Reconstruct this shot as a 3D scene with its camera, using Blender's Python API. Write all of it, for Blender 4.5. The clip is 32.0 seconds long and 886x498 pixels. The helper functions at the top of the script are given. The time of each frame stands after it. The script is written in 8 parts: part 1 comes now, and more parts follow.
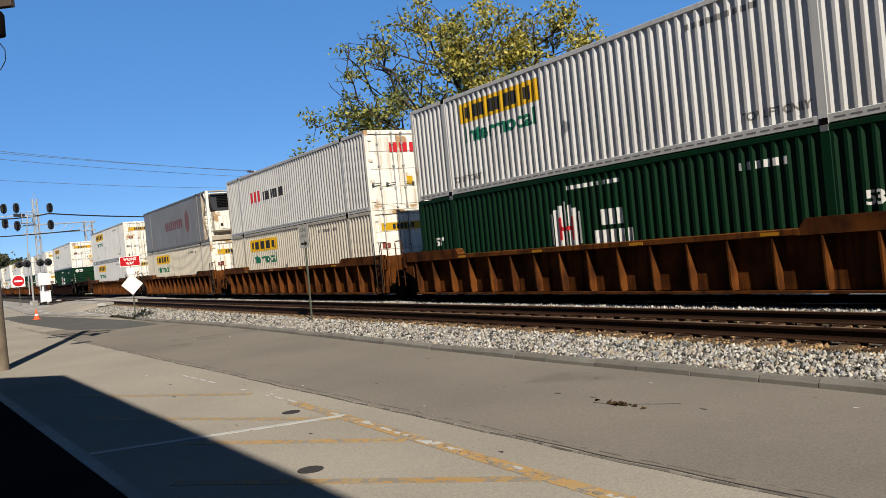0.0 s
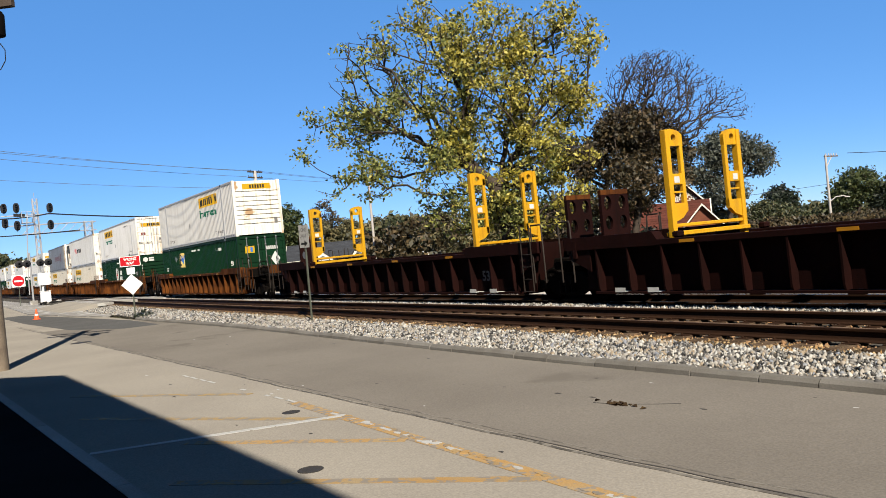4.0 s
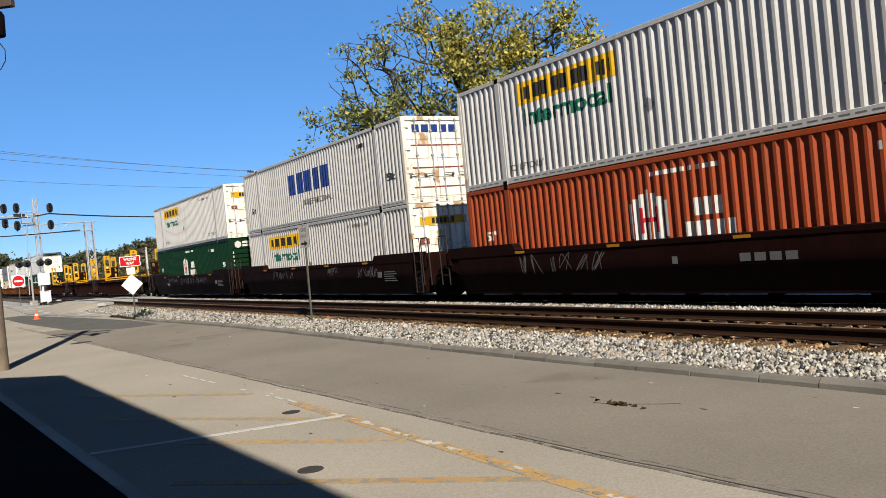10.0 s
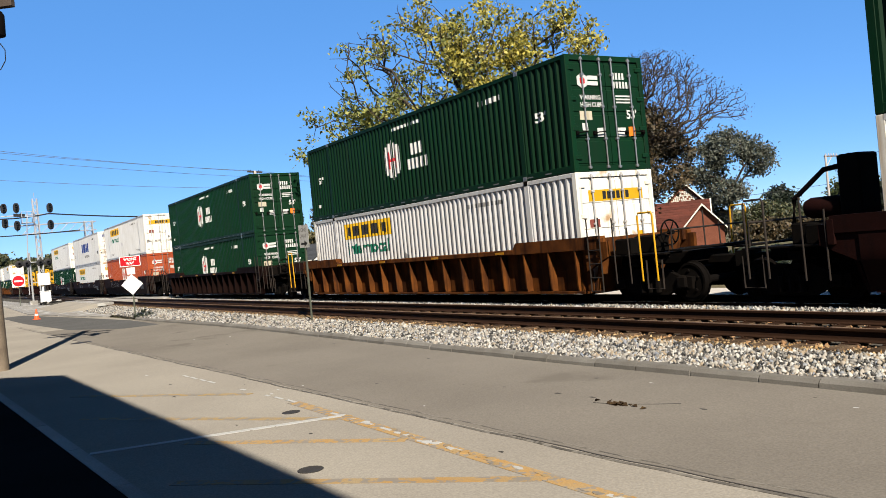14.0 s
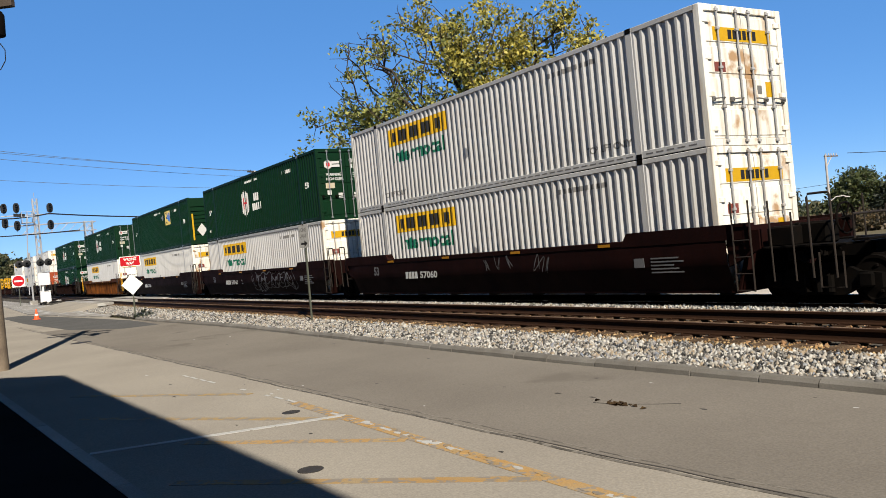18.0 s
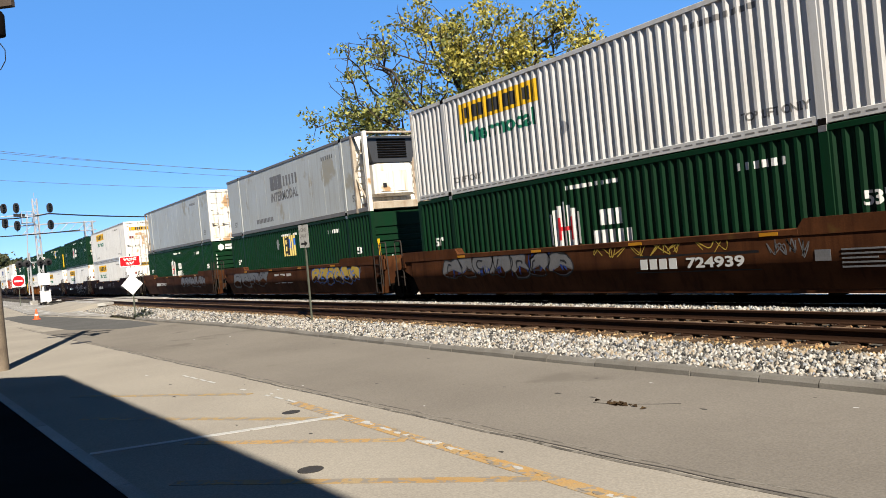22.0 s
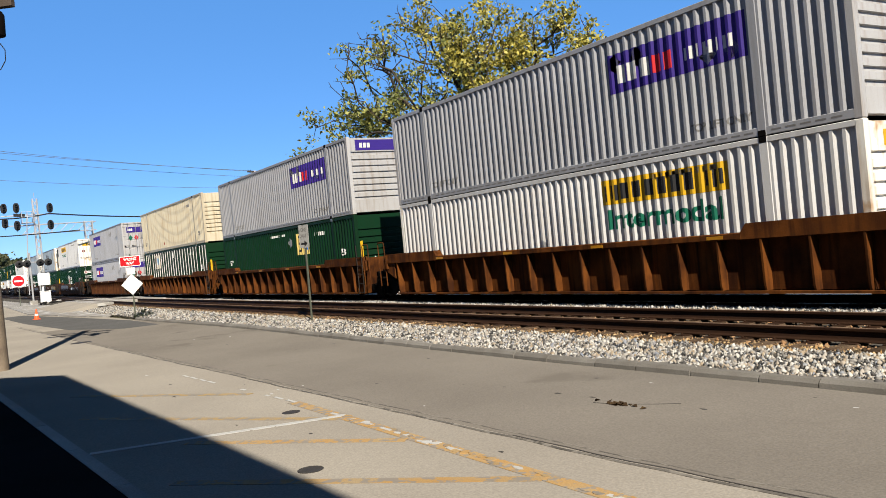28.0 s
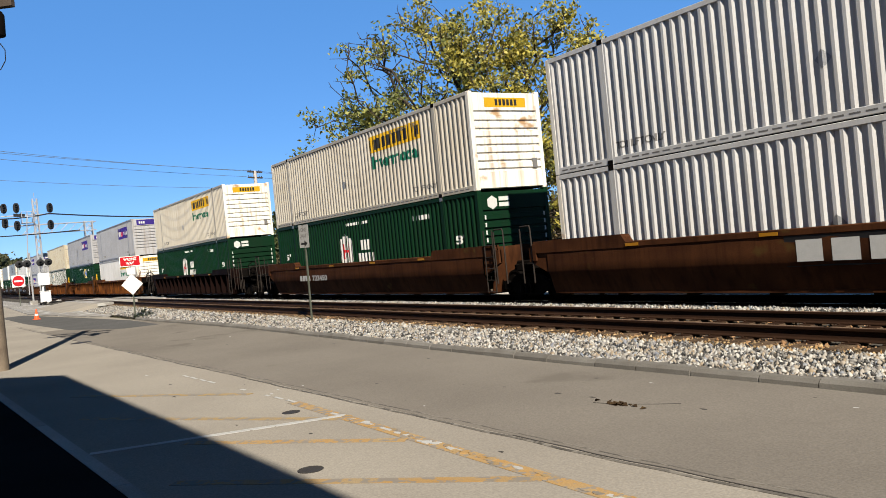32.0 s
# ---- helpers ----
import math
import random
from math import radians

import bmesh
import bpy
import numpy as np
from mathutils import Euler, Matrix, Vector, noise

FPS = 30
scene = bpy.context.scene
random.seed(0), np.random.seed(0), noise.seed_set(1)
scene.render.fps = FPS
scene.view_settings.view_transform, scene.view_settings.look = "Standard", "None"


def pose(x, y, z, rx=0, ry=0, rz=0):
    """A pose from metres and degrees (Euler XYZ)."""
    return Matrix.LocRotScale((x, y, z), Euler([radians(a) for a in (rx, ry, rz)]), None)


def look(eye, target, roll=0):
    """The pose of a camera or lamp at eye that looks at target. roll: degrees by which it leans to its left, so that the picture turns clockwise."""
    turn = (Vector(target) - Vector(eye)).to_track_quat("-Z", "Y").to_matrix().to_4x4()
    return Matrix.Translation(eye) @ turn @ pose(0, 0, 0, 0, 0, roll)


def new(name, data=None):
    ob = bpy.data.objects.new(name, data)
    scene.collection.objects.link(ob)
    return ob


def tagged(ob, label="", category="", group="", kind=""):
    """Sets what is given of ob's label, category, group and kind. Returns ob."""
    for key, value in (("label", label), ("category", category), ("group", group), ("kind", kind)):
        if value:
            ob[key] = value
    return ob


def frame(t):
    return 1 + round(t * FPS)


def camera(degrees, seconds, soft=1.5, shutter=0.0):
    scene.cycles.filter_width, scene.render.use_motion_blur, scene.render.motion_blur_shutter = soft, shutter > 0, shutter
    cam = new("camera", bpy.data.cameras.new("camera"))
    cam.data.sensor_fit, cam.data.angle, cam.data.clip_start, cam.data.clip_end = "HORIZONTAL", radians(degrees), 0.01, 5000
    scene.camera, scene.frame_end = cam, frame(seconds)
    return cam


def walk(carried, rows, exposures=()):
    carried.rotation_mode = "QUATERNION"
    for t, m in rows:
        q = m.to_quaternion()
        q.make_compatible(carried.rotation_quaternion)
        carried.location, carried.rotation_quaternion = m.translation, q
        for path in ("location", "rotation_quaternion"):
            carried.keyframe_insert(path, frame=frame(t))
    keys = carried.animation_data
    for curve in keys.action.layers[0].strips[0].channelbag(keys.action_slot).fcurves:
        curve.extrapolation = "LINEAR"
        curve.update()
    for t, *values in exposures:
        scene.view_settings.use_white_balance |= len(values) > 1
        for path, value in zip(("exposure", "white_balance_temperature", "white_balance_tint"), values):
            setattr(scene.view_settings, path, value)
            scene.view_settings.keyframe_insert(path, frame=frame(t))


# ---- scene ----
# ---- camera: fixed, a little over eye height, leaning to its right ----
EYE = Vector((0.0, 0.0, 2.0))
YAW, PITCH, ROLL = radians(58.08), radians(-0.268), -5.536
AIM = EYE + Vector((-math.sin(YAW) * math.cos(PITCH), math.cos(YAW) * math.cos(PITCH), math.sin(PITCH)))
cam = camera(56.69, 32.0, soft=0.55)
EXPOSE = 1.08
walk(cam, [(0.0, look(EYE, AIM, ROLL)), (32.0, look(EYE, AIM, ROLL))],
     [(t, EXPOSE + d) for t, d in ((0.0, -0.37), (1.0, -0.17), (2.0, -0.09), (3.0, -0.17), (6.0, 0.11), (7.0, 0.13), (8.0, 0.06), (9.0, -0.17), (10.0, -0.17), (11.0, -0.12), (12.0, 0.14), (13.0, 0.25), (14.0, 0.01), (17.0, 0.06), (18.0, -0.24), (19.0, -0.35), (20.0, -0.07), (21.0, 0.01), (22.0, 0.13), (23.0, -0.08), (24.0, -0.02), (25.0, 0.05), (28.0, 0.0), (29.0, -0.2), (30.0, -0.07), (31.0, -0.02), (32.0, -0.12))])

# ---- light: clear autumn midday, sun low along the line ----
SUN_EL, SUN_AZ = radians(39.5), radians(17.0)
SUN_DIR = Vector((math.cos(SUN_EL) * math.cos(SUN_AZ), -math.cos(SUN_EL) * math.sin(SUN_AZ), math.sin(SUN_EL)))
world = bpy.data.worlds.new("world")
scene.world = world
world.use_nodes = True
wn = world.node_tree.nodes
sky = wn.new("ShaderNodeTexSky")
sky.sky_type = "NISHITA"
sky.sun_disc = False
sky.sun_elevation = SUN_EL
sky.sun_rotation = math.atan2(SUN_DIR.x, SUN_DIR.y)
sky.air_density, sky.dust_density, sky.ozone_density, sky.altitude = 0.8, 0.0, 4.0, 2600.0
wn["Background"].inputs["Strength"].default_value = 0.088
hue = wn.new("ShaderNodeHueSaturation")
hue.inputs["Saturation"].default_value = 1.10
hue.inputs["Hue"].default_value = 0.499
world.node_tree.links.new(sky.outputs["Color"], hue.inputs["Color"])
# a dry clear sky pales little towards the horizon
clear = wn.new("ShaderNodeMix")
clear.data_type = "RGBA"
clear.inputs["Factor"].default_value = 0.6
clear.inputs["B"].default_value = (0.57, 1.98, 4.85, 1.0)
world.node_tree.links.new(hue.outputs["Color"], clear.inputs["A"])
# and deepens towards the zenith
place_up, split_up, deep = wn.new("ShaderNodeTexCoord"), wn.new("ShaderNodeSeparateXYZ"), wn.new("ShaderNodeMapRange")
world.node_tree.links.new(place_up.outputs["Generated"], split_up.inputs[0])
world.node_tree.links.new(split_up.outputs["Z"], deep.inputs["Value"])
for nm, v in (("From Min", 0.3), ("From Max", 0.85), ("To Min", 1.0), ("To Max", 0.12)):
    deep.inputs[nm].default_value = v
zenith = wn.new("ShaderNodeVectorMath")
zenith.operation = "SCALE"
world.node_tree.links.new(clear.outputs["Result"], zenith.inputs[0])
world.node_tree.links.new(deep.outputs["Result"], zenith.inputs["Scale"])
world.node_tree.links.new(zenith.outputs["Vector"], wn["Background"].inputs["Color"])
sun = new("sun", bpy.data.lights.new("sun", "SUN"))
sun.data.energy, sun.data.angle, sun.data.color = 4.9, radians(0.55), (1.0, 0.91, 0.77)
sun.matrix_world = look(SUN_DIR * 60, (0, 0, 0))


# ---- materials ----
def mat(name, col, col2=None, rough=0.6, metal=0.0, scale=3.0, grain=40.0, amount=0.5, bump=0.15, fine=0.12,
        streak=None, streak_amount=0.0, spot=None, spot_scale=8.0, spot_cut=0.62, tone=0.12, spec=0.2):
    """Paint, metal, earth: two colours mixed by a broad noise, fine grain, upright streaks, spots and a tone of its own per object."""
    m = bpy.data.materials.new(name)
    m.use_nodes = True
    t = m.node_tree
    n, l = t.nodes, t.links
    b = n["Principled BSDF"]
    b.inputs["Roughness"].default_value, b.inputs["Metallic"].default_value = rough, metal
    b.inputs["Specular IOR Level"].default_value = spec
    co = n.new("ShaderNodeTexCoord")
    info = n.new("ShaderNodeObjectInfo")
    shift = n.new("ShaderNodeVectorMath")
    shift.operation = "MULTIPLY_ADD"
    comb = n.new("ShaderNodeCombineXYZ")
    for k in range(3):
        l.new(info.outputs["Random"], comb.inputs[k])
    l.new(comb.outputs[0], shift.inputs[0])
    shift.inputs[1].default_value = (37.0, 53.0, 19.0)
    l.new(co.outputs["Object"], shift.inputs[2])
    vec = shift.outputs[0]

    def noise_tex(s, detail, vecin):
        x = n.new("ShaderNodeTexNoise")
        x.inputs["Scale"].default_value, x.inputs["Detail"].default_value = s, detail
        l.new(vecin, x.inputs["Vector"])
        return x.outputs["Fac"]

    def ramp(fac, lo, hi):
        x = n.new("ShaderNodeMapRange")
        x.inputs["From Min"].default_value, x.inputs["From Max"].default_value = lo, hi
        l.new(fac, x.inputs["Value"])
        return x.outputs["Result"]

    def mix(fac, a, c, mode="MIX"):
        x = n.new("ShaderNodeMix")
        x.data_type, x.blend_type = "RGBA", mode
        for sock, v in ((x.inputs["Factor"], fac), (x.inputs["A"], a), (x.inputs["B"], c)):
            if isinstance(v, (int, float)):
                sock.default_value = v
            elif isinstance(v, tuple):
                sock.default_value = (*v, 1.0)
            else:
                l.new(v, sock)
        return x.outputs["Result"]

    def scaled(fac, k):
        x = n.new("ShaderNodeMath")
        x.operation = "MULTIPLY"
        l.new(fac, x.inputs[0])
        x.inputs[1].default_value = k
        return x.outputs[0]

    col2 = col2 or tuple(c * 0.7 for c in col)
    big = noise_tex(scale, 5.0, vec)
    c = mix(scaled(ramp(big, 0.35, 0.7), amount), col, col2)
    small = noise_tex(grain, 4.0, vec)
    g = n.new("ShaderNodeMapRange")
    g.inputs["From Min"].default_value, g.inputs["From Max"].default_value = 0.3, 0.7
    g.inputs["To Min"].default_value, g.inputs["To Max"].default_value = 1.0 - fine, 1.0 + fine
    l.new(small, g.inputs["Value"])
    c = mix(1.0, c, g.outputs["Result"], "MULTIPLY")
    if streak:
        mp = n.new("ShaderNodeMapping")
        mp.inputs["Scale"].default_value = (5.0, 5.0, 0.35)
        l.new(vec, mp.inputs["Vector"])
        s = noise_tex(1.4, 6.0, mp.outputs[0])
        c = mix(scaled(ramp(s, 0.48, 0.74), streak_amount), c, streak)
    if spot:
        s = noise_tex(spot_scale, 6.0, vec)
        c = mix(ramp(s, spot_cut, spot_cut + 0.06), c, spot)
    tn = n.new("ShaderNodeMapRange")
    tn.inputs["To Min"].default_value, tn.inputs["To Max"].default_value = 1.0 - tone, 1.0 + tone * 0.4
    l.new(info.outputs["Random"], tn.inputs["Value"])
    c = mix(1.0, c, tn.outputs["Result"], "MULTIPLY")
    l.new(c, b.inputs["Base Color"])
    rr = n.new("ShaderNodeMapRange")
    rr.inputs["To Min"].default_value, rr.inputs["To Max"].default_value = max(rough - 0.12, 0.02), min(rough + 0.12, 1.0)
    l.new(big, rr.inputs["Value"])
    l.new(rr.outputs["Result"], b.inputs["Roughness"])
    if bump:
        bp = n.new("ShaderNodeBump")
        bp.inputs["Strength"].default_value, bp.inputs["Distance"].default_value = bump, 0.02
        l.new(small, bp.inputs["Height"])
        l.new(bp.outputs["Normal"], b.inputs["Normal"])
    return m


def flat(name, col, rough=0.5, metal=0.0, emit=0.0):
    """Small plain paint, printed film or plastic."""
    m = mat(name, col, tuple(c * 0.8 for c in col), rough, metal, scale=6.0, grain=60.0, amount=0.4, bump=0.03, fine=0.06, tone=0.06)
    if emit:
        b = m.node_tree.nodes["Principled BSDF"]
        b.inputs["Emission Color"].default_value, b.inputs["Emission Strength"].default_value = (*col, 1.0), emit
    return m


DIRT = (0.16, 0.10, 0.05)
RUST = (0.14, 0.045, 0.015)
M = dict(
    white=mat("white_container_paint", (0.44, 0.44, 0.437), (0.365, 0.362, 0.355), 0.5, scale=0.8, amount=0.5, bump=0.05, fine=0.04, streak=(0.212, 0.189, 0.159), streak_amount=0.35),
    # lighter than the side white: sun on the ends is put into the colour
    whiteend=mat("white_sunlit_end_paint", (0.655, 0.640, 0.585), (0.577, 0.546, 0.468), 0.5, scale=1.2, amount=0.6, bump=0.05, fine=0.04, streak=(0.257, 0.156, 0.0702), streak_amount=0.7, tone=0.08, spot=(0.32, 0.205, 0.11), spot_scale=1.1, spot_cut=0.60),
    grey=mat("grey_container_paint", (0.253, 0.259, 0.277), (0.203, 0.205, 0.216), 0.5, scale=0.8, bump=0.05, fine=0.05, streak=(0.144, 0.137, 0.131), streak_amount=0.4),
    # likewise a sunlit copy of the grey for the ends
    greyend=mat("grey_sunlit_end_paint", (0.325, 0.325, 0.330), (0.266, 0.260, 0.248), 0.5, scale=1.0, bump=0.05, fine=0.05, streak=(0.148, 0.0885, 0.0472), streak_amount=0.5),
    smooth=mat("bare_grey_panel", (0.375, 0.396, 0.393), (0.319, 0.332, 0.326), 0.45, scale=0.5, bump=0.03, fine=0.05, streak=(0.258, 0.252, 0.221), streak_amount=0.5, spot=(0.282, 0.265, 0.209), spot_scale=0.7, spot_cut=0.6),
    dullgrey=mat("dull_grey_panel", (0.194, 0.191, 0.188), (0.156, 0.149, 0.142), 0.5, scale=0.6, bump=0.03, fine=0.05, streak=(0.130, 0.110, 0.0909), streak_amount=0.4),
    green=mat("green_container_paint", (0.0016, 0.0197, 0.0068), (0.0019, 0.0142, 0.0056), 0.55, scale=0.9, bump=0.05, fine=0.06, streak=(0.0066, 0.0148, 0.0083), streak_amount=0.4, spec=0.1),
    orange=mat("orange_container_paint", (0.271, 0.0502, 0.0148), (0.212, 0.0354, 0.0118), 0.5, scale=0.9, bump=0.05, fine=0.06, streak=(0.142, 0.0413, 0.0177), streak_amount=0.4),
    cream=mat("cream_container_paint", (0.402, 0.365, 0.275), (0.352, 0.313, 0.237), 0.5, scale=0.9, bump=0.05, fine=0.05, streak=(0.179, 0.0959, 0.032), streak_amount=0.55),
    steel=mat("galvanised_steel", (0.284, 0.289, 0.295), (0.212, 0.212, 0.212), 0.4, 0.7, scale=4.0, streak=(0.166, 0.112, 0.0708), streak_amount=0.35),
    # grime plus the deep shade under the cars, both in this near-black colour
    darksteel=mat("grimy_shaded_steel", (0.0026, 0.0023, 0.0021), (0.0052, 0.0036, 0.0026), 0.85, 0.0, scale=5.0, amount=0.8, spec=0.05),
    yellow=flat("yellow_paint", (0.443, 0.258, 0.0074)),
    rackyellow=mat("yellow_rack_paint", (0.461, 0.246, 0.0061), (0.381, 0.184, 0.0061), 0.45, scale=3.0, streak=(0.154, 0.0676, 0.0123), streak_amount=0.35),
    straw=flat("straw_yellow_paint", (0.50, 0.38, 0.12)),
    beige=mat("dusty_beige_container_paint", (0.43, 0.40, 0.34), (0.35, 0.32, 0.26), 0.5, scale=0.8, amount=0.6, bump=0.05, fine=0.04, streak=(0.24, 0.19, 0.13), streak_amount=0.4),
    reflector=flat("dull_amber_reflector", (0.34, 0.15, 0.008)),
    frame=mat("dirty_frame_paint", (0.36, 0.32, 0.26), (0.22, 0.17, 0.12), 0.6, scale=2.0, amount=0.9, bump=0.05, streak=(0.16, 0.09, 0.05), streak_amount=0.6),
    greyblue=flat("faded_blue_paint", (0.10, 0.20, 0.30)),
    black=flat("black_paint", (0.015, 0.015, 0.016)),
    letter=flat("white_paint", (0.461, 0.461, 0.443)),
    lettergreen=flat("teal_green_paint", (0.004, 0.085, 0.05)),
    letterblue=flat("navy_blue_paint", (0.012, 0.03, 0.14)),
    purple=flat("purple_film", (0.027, 0.0132, 0.144)),
    redprint=flat("red_paint", (0.42, 0.016, 0.022)),
    orangeprint=flat("orange_paint", (0.75, 0.16, 0.015)),
    blueprint=flat("blue_paint", (0.03, 0.12, 0.42)),
    greyprint=flat("grey_paint", (0.13, 0.125, 0.12)),
    brownprint=flat("brown_paint", (0.16, 0.045, 0.035)),
    unit=flat("dark_cooling_unit", (0.035, 0.037, 0.042), 0.4),
    carorange=mat("rust_orange_car_paint", (0.111, 0.0368, 0.0078), (0.0316, 0.0106, 0.0042), 0.75, scale=1.6, amount=1.0, streak=(0.0158, 0.0063, 0.0036), streak_amount=1.0, spec=0.05),
    carmaroon=mat("maroon_car_paint", (0.0122, 0.0034, 0.0027), (0.0069, 0.0023, 0.002), 0.75, scale=1.6, amount=0.8, streak=(0.0049, 0.0023, 0.002), streak_amount=0.6, spec=0.05),
    cardark=mat("dark_brown_car_paint", (0.0083, 0.0031, 0.0023), (0.0053, 0.0023, 0.0019), 0.75, scale=1.6, amount=0.8, streak=(0.0061, 0.0031, 0.0023), streak_amount=0.6, spec=0.05),
    carrust=mat("rusty_brown_car_paint", (0.0697, 0.0262, 0.0103), (0.0295, 0.0111, 0.0053), 0.75, scale=1.2, amount=0.9, streak=(0.0138, 0.0055, 0.003), streak_amount=0.6, spot=(0.0701, 0.04, 0.0125), spot_scale=1.3, spot_cut=0.66, spec=0.05),
    # wheel colour lowered to hold the undercar shade as well
    wheel=mat("worn_shaded_wheel_steel", (0.0038, 0.0029, 0.0025), (0.0025, 0.0021, 0.0017), 0.85, 0.0, scale=6.0, spec=0.05),
    silver=mat("silver_spray_paint", (0.139, 0.139, 0.142), (0.0928, 0.0928, 0.0992), 0.5, 0.2, scale=3.0, bump=0.05),
    ochre=mat("ochre_spray_paint", (0.36, 0.25, 0.04), (0.26, 0.17, 0.03), 0.6, scale=3.0, bump=0.05),
    greyrail=mat("dull_grey_rail_paint", (0.022, 0.0165, 0.013), (0.0125, 0.0095, 0.008), 0.7, 0.0, scale=4.0, bump=0.05),
)


# ---- mesh building ----
class Geo:
    """Collects vertices and faces of one mesh."""

    def __init__(self):
        self.v, self.f = [], []

    def add(self, verts, faces):
        k = len(self.v)
        self.v.extend(verts)
        self.f.extend([tuple(i + k for i in q) for q in faces])
        return self

    def box(self, x0, x1, y0, y1, z0, z1):
        return self.add([(x0, y0, z0), (x1, y0, z0), (x1, y1, z0), (x0, y1, z0), (x0, y0, z1), (x1, y0, z1), (x1, y1, z1), (x0, y1, z1)],
                        [(0, 3, 2, 1), (4, 5, 6, 7), (0, 1, 5, 4), (1, 2, 6, 5), (2, 3, 7, 6), (3, 0, 4, 7)])

    def cbox(self, x0, x1, y0, y1, z0, z1, c=0.01):
        """A box with bevelled upright edges and a bevelled top and bottom."""
        c = min(c, (x1 - x0) * 0.4, (y1 - y0) * 0.4, (z1 - z0) * 0.4)

        def ring(d, z):
            a, b, e, g = x0 + d, x1 - d, y0 + d, y1 - d
            return [(a + c, e, z), (b - c, e, z), (b, e + c, z), (b, g - c, z), (b - c, g, z), (a + c, g, z), (a, g - c, z), (a, e + c, z)]
        vs = ring(c, z0) + ring(0, z0 + c) + ring(0, z1 - c) + ring(c, z1)
        fs = [tuple(range(7, -1, -1)), tuple(range(24, 32))]
        for r in range(3):
            fs += [(r * 8 + i, r * 8 + (i + 1) % 8, r * 8 + 8 + (i + 1) % 8, r * 8 + 8 + i) for i in range(8)]
        return self.add(vs, fs)

    def tube(self, pts, r, n=8, r2=None):
        """A round bar along a line of points, with end caps."""
        pts = [Vector(q) for q in pts]
        m = len(pts)
        vs = []
        up = None
        for i, q in enumerate(pts):
            d = (pts[min(i + 1, m - 1)] - pts[max(i - 1, 0)]).normalized()
            if up is None or abs(up.dot(d)) > 0.95:
                up = Vector((0, 0, 1)) if abs(d.z) < 0.9 else Vector((1, 0, 0))
            a = d.cross(up).normalized()
            b = a.cross(d)
            rr = r if r2 is None else r + (r2 - r) * i / (m - 1)
            vs += [tuple(q + a * rr * math.cos(2 * math.pi * k / n) + b * rr * math.sin(2 * math.pi * k / n)) for k in range(n)]
        fs = [(i * n + k, i * n + n + k, i * n + n + (k + 1) % n, i * n + (k + 1) % n) for i in range(m - 1) for k in range(n)]
        fs += [tuple(range(n)), tuple(range(m * n - 1, m * n - n - 1, -1))]
        return self.add(vs, fs)

    def prism(self, poly, axis, a, b):
        """Extrudes a polygon of pairs along an axis from a to b; the pairs are the other two axes in order."""
        def put(p, t):
            return {"x": (t, p[0], p[1]), "y": (p[0], t, p[1]), "z": (p[0], p[1], t)}[axis]
        n = len(poly)
        vs = [put(p, a) for p in poly] + [put(p, b) for p in poly]
        fs = [tuple(range(n - 1, -1, -1)), tuple(range(n, 2 * n))] + [(i, (i + 1) % n, n + (i + 1) % n, n + i) for i in range(n)]
        return self.add(vs, fs)

    def lathe(self, prof, centre, axis="z", n=16):
        """Turns (radius, height) pairs about an axis."""
        vs = []
        for r, h in prof:
            for k in range(n):
                u, w = r * math.cos(2 * math.pi * k / n), r * math.sin(2 * math.pi * k / n)
                d = {"z": (u, w, h), "y": (u, h, w), "x": (h, u, w)}[axis]
                vs.append(tuple(centre[i] + d[i] for i in range(3)))
        m = len(prof)
        fs = [(i * n + k, i * n + (k + 1) % n, i * n + n + (k + 1) % n, i * n + n + k) for i in range(m - 1) for k in range(n)]
        fs += [tuple(range(n - 1, -1, -1)), tuple(range((m - 1) * n, m * n))]
        return self.add(vs, fs)

    def moved(self, m):
        self.v = [tuple(m @ Vector(q)) for q in self.v]
        return self

    def mesh(self, name, material, smooth=True):
        me = bpy.data.meshes.new(name)
        me.from_pydata(self.v, [], self.f)
        bm = bmesh.new()
        bm.from_mesh(me)
        bmesh.ops.recalc_face_normals(bm, faces=bm.faces)
        bm.to_mesh(me)
        bm.free()
        if smooth:
            me.polygons.foreach_set("use_smooth", [True] * len(me.polygons))
            me.set_sharp_from_angle(angle=0.55)
        if material:
            me.materials.append(material)
        return me


CACHE = {}


def shared(key, build, material, smooth=True):
    """One mesh for all that look alike."""
    k = (key, material.name)
    if k not in CACHE:
        CACHE[k] = build().mesh(str(key if isinstance(key, str) else key[0]), material, smooth)
    return CACHE[k]


def part(name, data, material, parent, label="", at=None):
    """Links a Geo or a shared mesh as one part under its thing."""
    me = data.mesh(name, material) if isinstance(data, Geo) else data
    ob = new(name, me)
    ob.parent = parent
    if at is not None:
        ob.matrix_basis = at if isinstance(at, Matrix) else Matrix.Translation(at)
    if label:
        ob["label"] = label
    return ob


def thing(name, label, category, group="", at=None, kind="", data=None, material=None):
    me = data.mesh(name, material) if isinstance(data, Geo) else data
    ob = tagged(new(name, me), label, category, group, kind)
    if at is not None:
        ob.matrix_basis = at if isinstance(at, Matrix) else Matrix.Translation(at)
    return ob


TEXTS = {}


